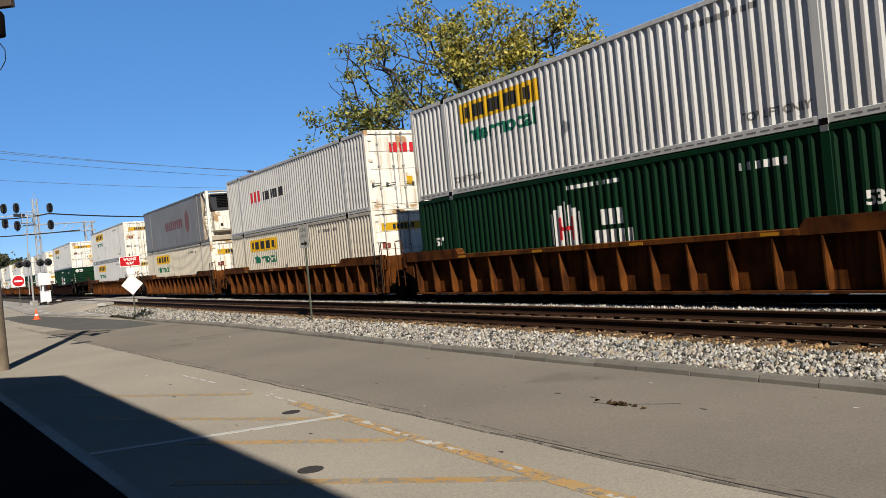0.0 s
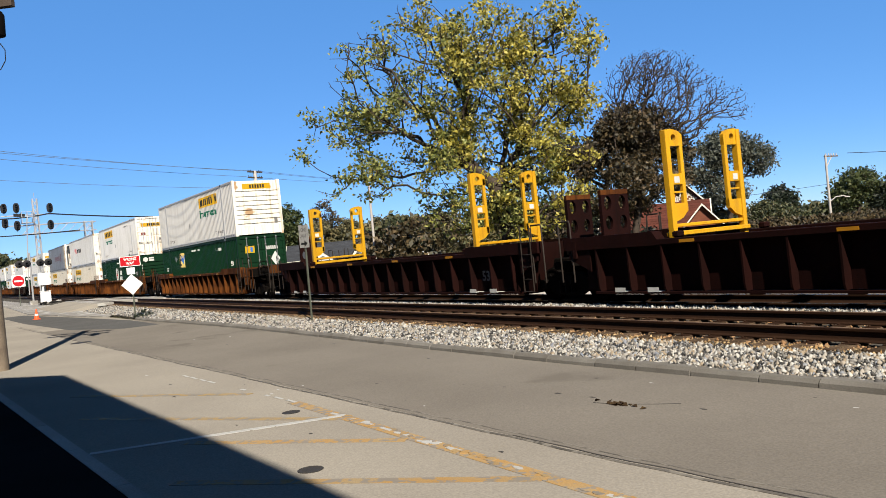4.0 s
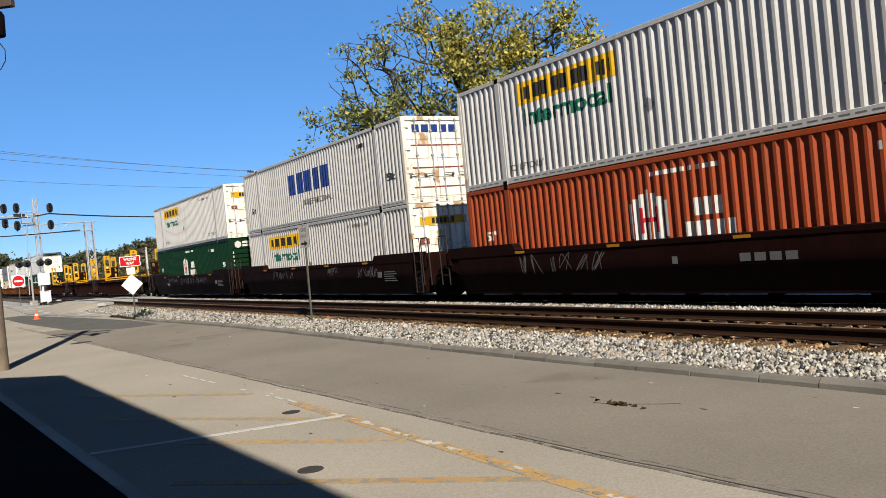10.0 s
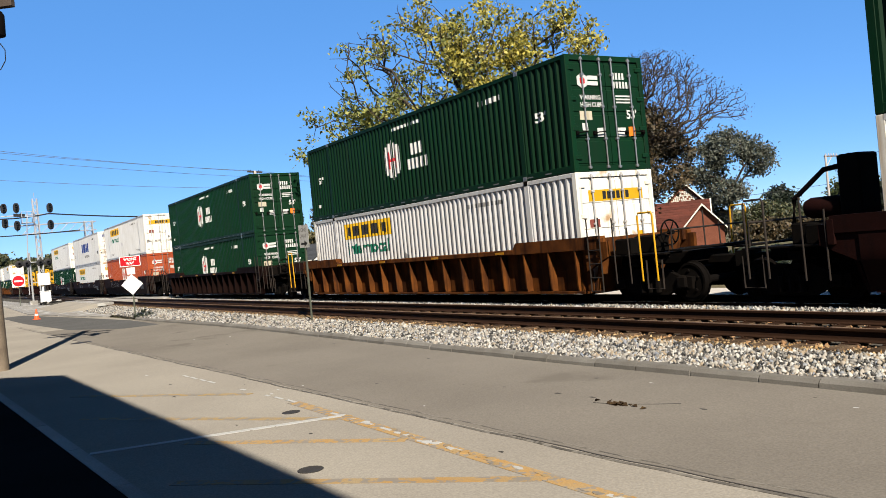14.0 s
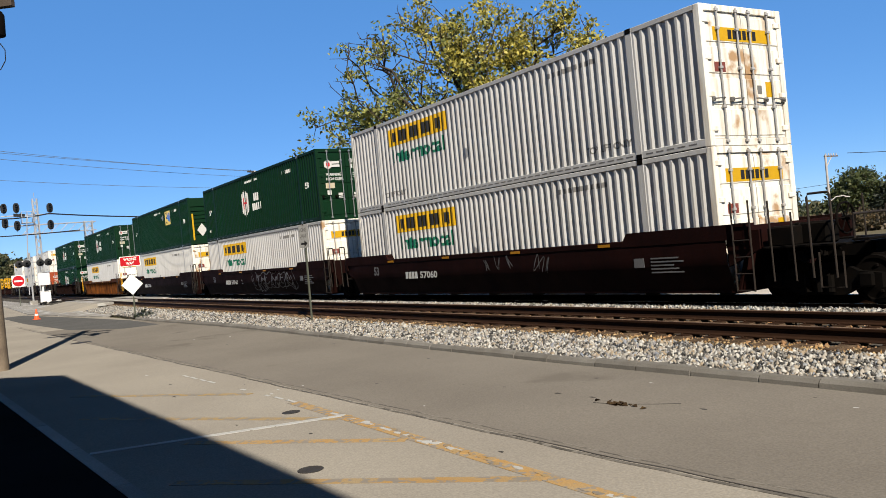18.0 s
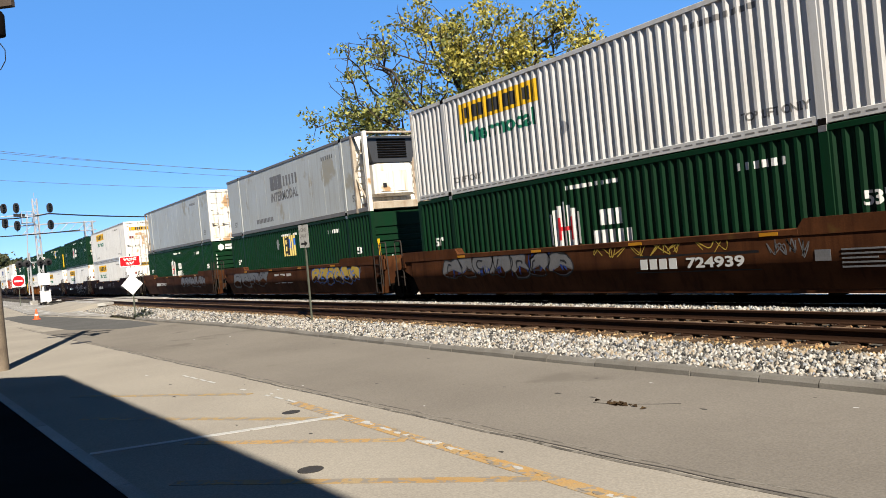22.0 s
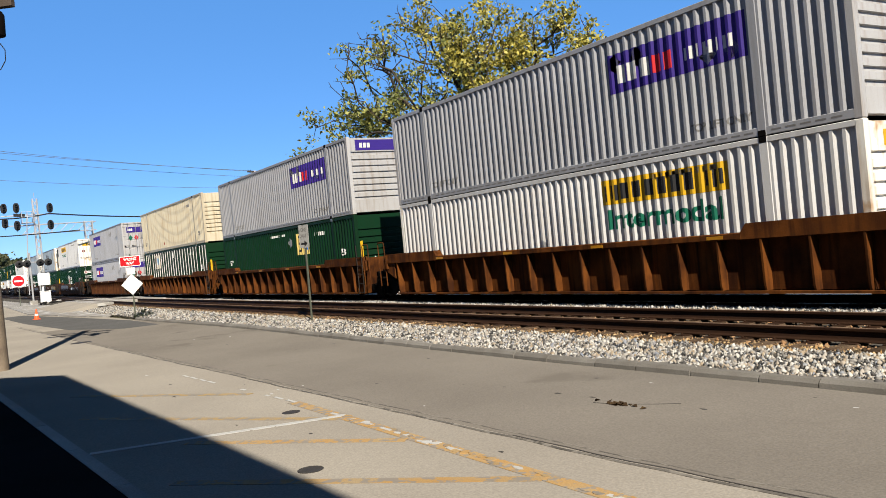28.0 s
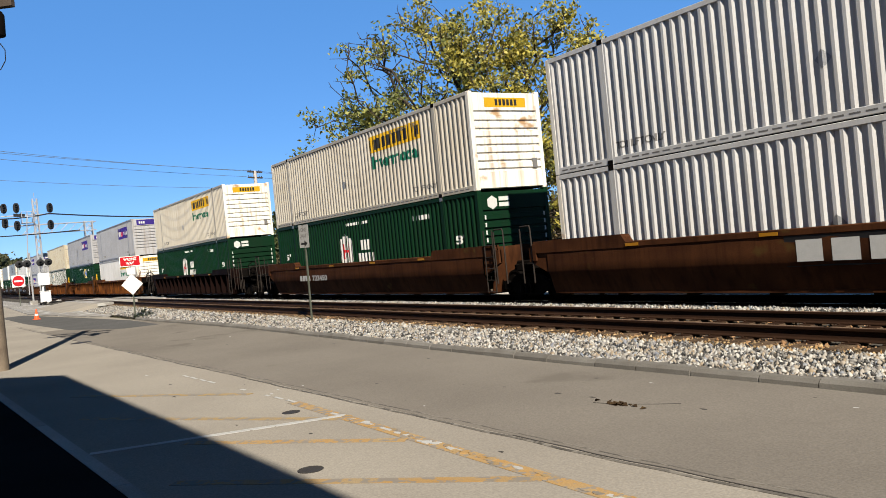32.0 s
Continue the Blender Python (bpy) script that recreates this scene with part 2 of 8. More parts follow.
def lettering(text, height, width=None):
    """Flat triangles of a line of text, from (0, 0) to (width, height), as a list of polygons in the plane."""
    if text not in TEXTS:
        cu = bpy.data.curves.new("lettering", "FONT")
        cu.body, cu.resolution_u, cu.offset = text, 3, 0.03
        ob = bpy.data.objects.new("lettering", cu)
        me = bpy.data.meshes.new_from_object(ob)
        TEXTS[text] = ([tuple(v.co[:2]) for v in me.vertices], [tuple(q.vertices) for q in me.polygons])
        bpy.data.objects.remove(ob)
        bpy.data.meshes.remove(me)
        bpy.data.curves.remove(cu)
    vs, fs = TEXTS[text]
    x0, x1 = min(v[0] for v in vs), max(v[0] for v in vs)
    y0, y1 = min(v[1] for v in vs), max(v[1] for v in vs)
    sy = height / (y1 - y0)
    sx = width / (x1 - x0) if width else sy
    return [((x - x0) * sx, (y - y0) * sy) for x, y in vs], fs
TRACK_Y, RAIL_Z = 14.70, 0.24      # line of the moving train, and its rail head
# ---- ground, street, tracks ----
M.update(
    earth=mat("dry_earth", (0.109, 0.0877, 0.0547), (0.0656, 0.0711, 0.0273), 0.95, scale=0.15, grain=8.0, amount=0.9, bump=0.4, fine=0.25, tone=0),
    road=mat("worn_asphalt", (0.261, 0.240, 0.206), (0.218, 0.199, 0.172), 0.9, scale=0.35, grain=45.0, amount=0.9, bump=0.22, fine=0.13, tone=0, spec=0.0),
    lane=mat("grey_asphalt_lane", (0.168, 0.153, 0.134), (0.138, 0.125, 0.110), 0.9, scale=0.4, grain=45.0, amount=0.9, bump=0.22, fine=0.13, tone=0, spot=(0.128, 0.116, 0.101), spot_scale=0.55, spot_cut=0.64, spec=0.0),
    freshyellow=mat("chipped_yellow_paint", (0.317, 0.191, 0.0683), (0.284, 0.219, 0.125), 0.85, scale=3.0, grain=70.0, amount=0.9, bump=0.1, spot=(0.197, 0.175, 0.148), spot_scale=10.0, spot_cut=0.5, tone=0.15),
    newroad=mat("fresh_asphalt", (0.0926, 0.0926, 0.0918), (0.0765, 0.0765, 0.0754), 0.9, scale=0.6, grain=110.0, amount=0.8, bump=0.25, fine=0.16, tone=0, spec=0.0),
    walk=mat("pavement_concrete", (0.252, 0.240, 0.219), (0.175, 0.164, 0.148), 0.9, scale=0.5, grain=20.0, amount=1.0, bump=0.2, fine=0.16, tone=0.1, spot=(0.361, 0.355, 0.334), spot_scale=0.9, spot_cut=0.55),
    # near-black: building shade is put into the pavement's own dark colour
    darkwalk=mat("shade_dark_pavement", (0.018, 0.018, 0.018), (0.012, 0.012, 0.012), 0.9, scale=0.8, grain=60.0, amount=0.8, bump=0.2, fine=0.1, tone=0.05, spec=0.0),
    kerb=mat("kerb_concrete", (0.164, 0.156, 0.142), (0.104, 0.0959, 0.0844), 0.9, scale=1.5, grain=60.0, amount=0.9, bump=0.3, fine=0.14, tone=0.15),
    palekerb=mat("pale_kerb_concrete", (0.273, 0.262, 0.240), (0.219, 0.207, 0.186), 0.9, scale=1.5, grain=60.0, bump=0.2),
    ballast=mat("ballast_bed", (0.082, 0.0765, 0.0683), (0.041, 0.0383, 0.0339), 0.95, scale=6.0, grain=35.0, amount=0.9, bump=0.8, fine=0.3, tone=0, spec=0.0),
    # ballast colour with the shade under the train painted in
    trainshade=mat("shaded_ballast", (0.0257, 0.0198, 0.0152), (0.014, 0.0105, 0.0082), 0.95, scale=4.0, grain=30.0, amount=0.9, bump=0.8, fine=0.3, tone=0, spec=0.0),
    tie=mat("weathered_tie_timber", (0.0922, 0.0645, 0.043), (0.0461, 0.0307, 0.0215), 0.9, scale=6.0, grain=40.0, amount=0.9, bump=0.5, fine=0.25, tone=0.35, spec=0.0),
    rail=mat("rusty_rail_steel", (0.0288, 0.0139, 0.0076), (0.0173, 0.0086, 0.0052), 0.75, 0.2, scale=4.0, bump=0.2, tone=0, spec=0.1),
    railtop=mat("polished_rail_head", (0.55, 0.53, 0.50), (0.40, 0.38, 0.35), 0.25, 0.95, scale=3.0, bump=0.02, tone=0),
    rustytop=mat("rusty_rail_head", (0.15, 0.098, 0.066), (0.09, 0.058, 0.04), 0.7, 0.1, scale=5.0, amount=0.9, bump=0.1, tone=0, spot=(0.02, 0.014, 0.01), spot_scale=2.2, spot_cut=0.6),
    farlot=mat("pale_gravel_lot", (0.42, 0.39, 0.36), (0.33, 0.30, 0.27), 0.95, scale=0.6, grain=25.0, amount=0.9, bump=0.3, fine=0.2, tone=0, spec=0.0),
    whiteline=mat("worn_white_line_paint", (0.361, 0.361, 0.350), (0.273, 0.268, 0.252), 0.8, scale=3.0, grain=90.0, bump=0.1, spot=(0.180, 0.170, 0.148), spot_scale=14.0, spot_cut=0.66, tone=0),
    yellowline=mat("worn_yellow_line_paint", (0.284, 0.197, 0.082), (0.230, 0.180, 0.115), 0.85, scale=2.0, grain=90.0, amount=0.9, bump=0.1, spot=(0.191, 0.172, 0.145), spot_scale=6.0, spot_cut=0.48, tone=0),
    tar=mat("tar_seal", (0.0301, 0.0273, 0.0246), (0.0547, 0.0492, 0.0437), 0.7, scale=3.0, bump=0.2, tone=0.1),
    seam=mat("dusty_tar_seam", (0.0656, 0.0601, 0.0519), (0.120, 0.109, 0.0959), 0.85, scale=2.0, grain=50.0, amount=1.0, bump=0.2, tone=0.1, spot=(0.175, 0.161, 0.139), spot_scale=5.0, spot_cut=0.52),
    leaflitter=mat("dead_leaves", (0.0328, 0.0191, 0.0082), (0.0547, 0.0328, 0.0109), 0.9, scale=20.0, bump=0.3),
)


def sheet(points, z, thick=0.04):
    return Geo().prism([(x, y) for x, y in points], "z", z - thick, z)


def stoneform(m, k=(1.0, 1.0, 1.0)):
    """Material tone by stone, for heaps joined into one mesh."""
    t = m.node_tree
    geo = t.nodes.new("ShaderNodeNewGeometry")
    r = t.nodes.new("ShaderNodeValToRGB")
    e = r.color_ramp.elements
    e[0].position, e[0].color = 0.0, (0.02 * k[0], 0.02 * k[1], 0.02 * k[2], 1)
    e[1].position, e[1].color = 1.0, (0.42 * k[0], 0.415 * k[1], 0.395 * k[2], 1)
    for pos, colr in ((0.22, (0.07, 0.068, 0.066)), (0.5, (0.30, 0.285, 0.26)), (0.68, (0.24, 0.19, 0.13)), (0.76, (0.15, 0.17, 0.21)), (0.84, (0.35, 0.34, 0.31))):
        q = e.new(pos)
        q.color = (colr[0] * k[0], colr[1] * k[1], colr[2] * k[2], 1)
    t.links.new(geo.outputs["Random Per Island"], r.inputs["Fac"])
    t.links.new(r.outputs["Color"], t.nodes["Principled BSDF"].inputs["Base Color"])
    return m


M["stone"] = stoneform(mat("crushed_stone", (0.4, 0.4, 0.4), rough=0.9, bump=0.2, tone=0))
M["ochrestone"] = stoneform(mat("ochre_stained_stone", (0.4, 0.4, 0.4), rough=0.9, bump=0.2, tone=0), (0.95, 0.68, 0.38))
M["ruststone"] = stoneform(mat("rust_stained_stone", (0.4, 0.4, 0.4), rough=0.9, bump=0.2, tone=0), (0.75, 0.46, 0.26))

ground = thing("ground", "dry grass and bare earth around the railway", "ground", kind="structure", data=Geo().box(-2500, 2500, -2500, 2500, -0.3, -0.05), material=M["earth"])

KERB = [(40, 8.5), (8, 8.5), (-1, 8.42), (-4.85, 8.28), (-6.35, 8.25), (-7.75, 8.19), (-10.4, 8.09), (-13.3, 8.07), (-17, 8.09), (-21, 8.10), (-23.7, 8.11), (-27, 8.05), (-32.5, 7.80), (-35, 7.60), (-38, 7.54)]
WALK_EDGE = [(30, 3.0), (0, 1.78), (-7.9, 1.34), (-16.5, 0.86), (-20.8, 0.6)]


def edge_at(line, x):
    xs, ys = [q[0] for q in line][::-1], [q[1] for q in line][::-1]
    return float(np.interp(x, xs, ys))


road = thing("road", "sun-bleached old asphalt street with faded parking lines", "road", kind="structure",
             data=sheet([(40, -40)] + KERB + [(-44, 7.4), (-60, 9.0), (-140, 9.0), (-140, -40)], 0.0, 0.05), material=M["road"])
part("asphalt_patch", Geo().prism([(-33.0, 7.3), (-38.5, 7.35), (-47, 6.6), (-62, 5.0), (-62, 3.6), (-48, 3.9), (-37.0, 4.6), (-33.2, 6.0)], "z", 0.001, 0.005), M["newroad"], road, "darker asphalt patch")
pavement = thing("pavement", "pale concrete pavement beside the level crossing", "pavement", kind="structure",
                 data=sheet([(-44, 7.4), (-47.5, 6.75), (-62, 5.3), (-140, 7.2), (-140, 9.0), (-62, 9.0), (-52, 9.4)], 0.06, 0.06), material=M["walk"])
thing("pavement_3", "pale sunlit gravel lot beyond the railway", "gravel lot", kind="structure", data=sheet([(60, 17.2), (-86, 17.2), (-86, 19.2), (60, 19.2)], 0.0, 0.06), material=M["farlot"])
side_walk = thing("pavement_2", "dark pavement with the building's shade put into its colour", "pavement", kind="structure",
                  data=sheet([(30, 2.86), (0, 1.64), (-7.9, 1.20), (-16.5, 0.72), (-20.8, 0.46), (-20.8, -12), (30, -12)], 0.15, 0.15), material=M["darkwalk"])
for i in range(24):
    x1 = 30 - i * 2.1
    x0 = x1 - 2.08
    part("kerb_stone", Geo().prism([(x0, edge_at(WALK_EDGE, x0) - 0.14), (x0, edge_at(WALK_EDGE, x0)), (x1, edge_at(WALK_EDGE, x1)), (x1, edge_at(WALK_EDGE, x1) - 0.14)], "z", 0.0, 0.155), M["palekerb"], side_walk)

# the street kerb along the track, in cast lengths
kerb = thing("kerb", "low weathered concrete kerb with open joints", "kerb", kind="structure")
x = 34.0
k = 0
while x > -38:
    step = 0.92 + 0.14 * math.sin(k * 2.3)
    x0 = x - step + 0.018
    dz = 0.008 * math.sin(k * 1.7)
    g = Geo()
    ya, yb = edge_at(KERB, x), edge_at(KERB, x0)
    top = 0.105 + dz
    prof = [(0.0, -0.03), (0.012, top - 0.05), (0.055, top - 0.006), (0.08, top), (0.20, top), (0.22, top - 0.02), (0.22, -0.03)]
    n = len(prof)
    g.add([(x, ya + a, b) for a, b in prof] + [(x0, yb + a, b) for a, b in prof],
          [tuple(range(n)), tuple(range(2 * n - 1, n - 1, -1))] + [(i, n + i, n + (i + 1) % n, (i + 1) % n) for i in range(n)])
    part("kerb_stone", g, M["kerb"], kerb)
    x -= step
    k += 1

# painted lines, cracks and covers of the street
def strip(points, w, z0=0.001, z1=0.005):
    g = Geo()
    for (x0, y0), (x1, y1) in zip(points, points[1:]):
        d = Vector((x1 - x0, y1 - y0)).normalized()
        a, b = -d.y * w / 2, d.x * w / 2
        g.prism([(x0 + a, y0 + b), (x0 - a, y0 - b), (x1 - a, y1 - b), (x1 + a, y1 + b)], "z", z0, z1)
    return g


part("stall_line", strip([(-9.46, 4.16), (-10.25, 1.36)], 0.11, 0.002, 0.008), M["whiteline"], road, "white painted stall line")
part("edge_line", strip([(-1.5, 4.17), (-4.6, 4.17), (-9.46, 4.16), (-11.04, 4.15)], 0.17, 0.001, 0.004), M["freshyellow"], road, "faded yellow edge line")
for i, (a, b) in enumerate((((-5.41, 4.12), (-8.05, 1.77)), ((-7.61, 4.07), (-9.75, 2.33)), ((-9.32, 4.07), (-12.95, 1.66)), ((-12.4, 4.0), (-15.6, 1.9)), ((-3.0, 4.1), (-5.8, 1.8)))):
    part("stall_line", strip([a, b], 0.14, 0.001, 0.0045 + 0.0002 * i), M["freshyellow" if i in (0, 1, 4) else "yellowline"], road, "faded yellow stall line")
rng = random.Random(5)
for i in range(26):
    x = -4.4 - i * 0.47
    if rng.random() < 0.7:
        part("line_wear", strip([(x, edge_at([(-1.5, 4.17), (-11.04, 4.15), (-16.1, 3.86), (-20, 3.6)], x) + 0.02), (x - rng.uniform(0.12, 0.36), edge_at([(-1.5, 4.17), (-11.04, 4.15), (-16.1, 3.86), (-20, 3.6)], x) + 0.01)], 0.05, 0.003, 0.0065), M["whiteline"], road)


# chipped flakes that are left of the thick paint along the edge line
for i in range(40):
    x = -4.2 - i * 0.135 - rng.uniform(0, 0.05)
    if rng.random() < 0.78:
        y, d, w = 4.17 + rng.uniform(-0.05, 0.05), rng.uniform(0.04, 0.11), rng.uniform(0.03, 0.075)
        ring = [(x + d * rng.uniform(0.6, 1.1) * math.cos(k * 0.785), y + w * rng.uniform(0.6, 1.1) * math.sin(k * 0.785)) for k in range(8)]
        part("paint_flake", Geo().prism(ring, "z", 0.003, 0.0085), M["freshyellow"] if rng.random() < 0.7 else M["whiteline"], road)


def wander(points, w, seed, amp=0.03, z=0.0045):
    r = random.Random(seed)
    out = []
    for (x0, y0), (x1, y1) in zip(points, points[1:]):
        n = max(2, int(math.hypot(x1 - x0, y1 - y0) / 0.35))
        for i in range(n):
            t = i / n
            out.append((x0 + (x1 - x0) * t, y0 + (y1 - y0) * t + r.uniform(-amp, amp)))
    return strip(out + [points[-1]], w, 0.0005, z)


SEAM = [(8, 5.6), (-3.57, 4.99), (-5.23, 4.86), (-6.82, 4.81), (-9.08, 4.72), (-12.44, 4.58), (-15.4, 4.50), (-18.94, 4.33), (-31.1, 3.85), (-45, 3.3)]
part("asphalt_lane", Geo().prism([(x, y + 0.05) for x, y in SEAM[:9]] + [(-38, 3.62), (-38, 7.5)] + KERB[::-1][1:-2] + [(8, 8.45)], "z", -0.01, 0.002), M["lane"], road, "greyer asphalt lane along the kerb")
part("paving_seam", wander(SEAM, 0.045, 1, 0.015), M["seam"], road, "faint dark paving seam")
part("paving_seam", wander([(x, y + 0.13) for x, y in SEAM], 0.02, 2, 0.02, 0.0040), M["seam"], road, "faint dark paving seam")
part("paving_seam", wander([(x, y + 0.06) for x, y in SEAM[:4]], 0.015, 7, 0.03, 0.0050), M["tar"], road, "faint dark paving seam")
part("crack", wander([(-6.4, 6.9), (-6.9, 6.55), (-7.3, 6.4)], 0.018, 4, 0.04), M["tar"], road)
for cx, cy, r in ((-10.34, 3.85, 0.10), (-7.37, 2.88, 0.105), (-28.66, 3.87, 0.3)):
    g = Geo().lathe([(r + 0.02, 0.0), (r + 0.02, 0.006), (r + 0.01, 0.008), (r, 0.004), (r * 0.6, 0.005), (r * 0.3, 0.006)], (cx, cy, 0), "z", 20)
    part("valve_cover", g, M["tar"], road, "dark iron valve cover")
g = Geo()
for i in range(26):
    cx, cy = -6.97 + rng.gauss(0, 0.13), 6.49 + rng.gauss(0, 0.05)
    a = rng.uniform(0, 6.28)
    d = rng.uniform(0.03, 0.075)
    g.add([(cx + d * math.cos(a), cy + d * math.sin(a), 0.006), (cx - d * 0.4 * math.sin(a), cy + d * 0.4 * math.cos(a), 0.03), (cx - d * math.cos(a), cy - d * math.sin(a), 0.008), (cx + d * 0.4 * math.sin(a), cy - d * 0.4 * math.cos(a), 0.012)], [(0, 1, 2, 3)])
tagged(thing("leaf_heap", "small clump of dead brown leaves on the asphalt", "leaves", data=g, material=M["leaflitter"], kind="stuff"))
for i in range(46):
    cx, cy, a0 = rng.uniform(-24, -3), rng.uniform(2.9, 7.9), rng.uniform(0, 3.1)
    d = rng.uniform(0.012, 0.045)
    ring = [(cx + d * rng.uniform(0.5, 2.4) * math.cos(k * 0.9 + a0), cy + d * rng.uniform(0.3, 1.0) * math.sin(k * 0.9 + a0)) for k in range(7)]
    part("road_chip", Geo().prism(ring, "z", 0.0005, 0.003), M["tar"] if i % 4 else M["whiteline"], road)

# track bed
NEAR_Y, NEAR_Z = 10.76, 0.42
bed = thing("track_bed", "raised bed of crushed stone under two tracks", "track bed", kind="structure",
            data=Geo().prism([(7.2, -0.08), (8.0, -0.045), (8.65, 0.07), (9.35, 0.19), (12.2, 0.19), (12.8, 0.12), (13.2, 0.185), (13.5, 0.185), (13.9, 0.06), (16.5, 0.02), (18.0, -0.06), (18.0, -0.2), (7.2, -0.2)], "x", -900, 700), material=M["ballast"])

g = Geo()
KX = [34 - 1.5 * i for i in range(49)]
g.add([q for x in KX for q in ((x, edge_at(KERB, x) + 0.17, 0.02), (x, edge_at(KERB, x) + 0.20, 0.08), (x, 9.4, 0.194))],
      [(3 * i + a, 3 * i + 3 + a, 3 * i + 4 + a, 3 * i + 1 + a) for i in range(len(KX) - 1) for a in (0, 1)])
part("bed_shoulder", g, M["ballast"], bed, "stone shoulder heaped against the kerb")
# dark strip standing in for the train's shade on the ballast
part("oily_bed", Geo().box(-200, 60, TRACK_Y - 1.02, TRACK_Y + 1.5, 0.0, 0.075), M["trainshade"], bed, "ballast strip coloured dark as the shade under the train")


def rail_mesh(x0, x1):
    prof = [(-0.07, 0.0), (0.07, 0.0), (0.07, 0.012), (0.02, 0.03), (0.009, 0.05), (0.009, 0.125), (0.036, 0.14), (0.036, 0.168), (0.028, 0.176), (-0.028, 0.176), (-0.036, 0.168), (-0.036, 0.14), (-0.009, 0.125), (-0.009, 0.05), (-0.02, 0.03), (-0.07, 0.012)]
    return Geo().prism(prof, "x", x0, x1)


for nm, cy, cz in (("near_track", NEAR_Y, NEAR_Z), ("train_track", TRACK_Y, RAIL_Z)):
    tr = thing("railway_track", "rusty rails on weathered timber ties" if nm == "near_track" else "rails under the passing train on timber ties", "railway track", "parallel tracks")
    tr.matrix_basis = Matrix.Translation((0, cy, cz))
    for s in (-1, 1):
        r = part("rail", rail_mesh(-900, 700).moved(Matrix.Translation((0, s * 0.752, -0.176))), M["rail"], tr)
        part("rail_head", Geo().box(-900, 700, s * 0.752 - 0.026, s * 0.752 + 0.026, 0.0, 0.0025), M["rustytop" if nm == "near_track" else "railtop"], r, "rusty running surface" if nm == "near_track" else "polished running surface")
    tie = Geo().cbox(-0.115, 0.115, -1.3, 1.3, -0.36, -0.185, 0.012).mesh("tie", M["tie"])
    plate = Geo().cbox(-0.1, 0.1, -0.18, 0.18, -0.186, -0.172, 0.004).cbox(-0.06, -0.03, -0.12, -0.085, -0.175, -0.15, 0.005).cbox(0.03, 0.06, 0.085, 0.12, -0.175, -0.15, 0.005).mesh("tie_plate", M["rail"])
    n = 130 if nm == "near_track" else 40
    for i in range(n):
        x = 2.0 - i * 0.55
        tt = part("tie", tie, M["tie"], tr, "", pose(x + rng.uniform(-0.03, 0.03), rng.uniform(-0.05, 0.05), rng.uniform(-0.012, 0.004), 0, 0, rng.uniform(-1.2, 1.2)))
        if nm == "near_track" and i < 90:
            for s in (-1, 1):
                part("tie_plate", plate, M["rail"], tt, "", (0, s * 0.752, 0))

# loose crushed stone: many small faceted lumps in one heap
def stone_heap(name, spans, seed, label, material="stone"):
    r = np.random.RandomState(seed)
    base = np.array([(1, 0, 0), (-1, 0, 0), (0, 1, 0), (0, -1, 0), (0, 0, 1), (0, 0, -1)], float)
    tri = np.array([(0, 2, 4), (2, 1, 4), (1, 3, 4), (3, 0, 4), (2, 0, 5), (1, 2, 5), (3, 1, 5), (0, 3, 5)])
    vs, fs = [], []
    count = 0
    for x0, x1, y0, y1, surface, n, s0, s1 in spans:
        px, py = r.uniform(x0, x1, n), r.uniform(y0, y1, n)
        keep = np.array([py[i] > edge_at(KERB, px[i]) + 0.13 for i in range(n)])
        px, py = px[keep], py[keep]
        n = len(px)
        pz = surface(px, py)
        size = r.uniform(s0, s1, n)
        v = base[None] + r.uniform(-0.38, 0.38, (n, 6, 3))
        v *= (size[:, None] * r.uniform(0.6, 1.2, (n, 3)))[:, None, :]
        a = r.uniform(0, 6.28, n)
        ca, sa = np.cos(a)[:, None], np.sin(a)[:, None]
        v = np.stack((v[..., 0] * ca - v[..., 1] * sa, v[..., 0] * sa + v[..., 1] * ca, v[..., 2]), -1)
        v += np.stack((px, py, pz + size * r.uniform(-0.2, 0.5, n)), -1)[:, None, :]
        vs.append(v.reshape(-1, 3))
        fs.append((tri[None] + (np.arange(n) * 6)[:, None, None]).reshape(-1, 3) + count)
        count += n * 6
    v, f = np.concatenate(vs), np.concatenate(fs)
    me = bpy.data.meshes.new(name)
    me.vertices.add(len(v))
    me.vertices.foreach_set("co", v.ravel())
    me.loops.add(len(f) * 3)
    me.loops.foreach_set("vertex_index", f.ravel().astype(np.int32))
    me.polygons.add(len(f))
    me.polygons.foreach_set("loop_start", np.arange(len(f), dtype=np.int32) * 3)
    me.update(calc_edges=True)
    me.materials.append(M[material])
    return thing(name, label, "gravel", kind="stuff", data=me)


def bed_height(px, py):
    foot = np.interp(px, [q[0] for q in KERB][::-1], [q[1] for q in KERB][::-1])
    heaped = np.where(py < 9.4, 0.085 + (py - foot - 0.2) * 0.11 / np.maximum(9.2 - foot, 0.3), -1.0)
    return np.maximum(heaped, bed_at(py))


def bed_at(py):
    return np.interp(py, [7.2, 8.0, 8.65, 9.35, 12.2, 12.8, 13.2, 13.5, 13.9, 16.5], [-0.08, -0.045, 0.07, 0.19, 0.19, 0.12, 0.185, 0.185, 0.06, 0.02])


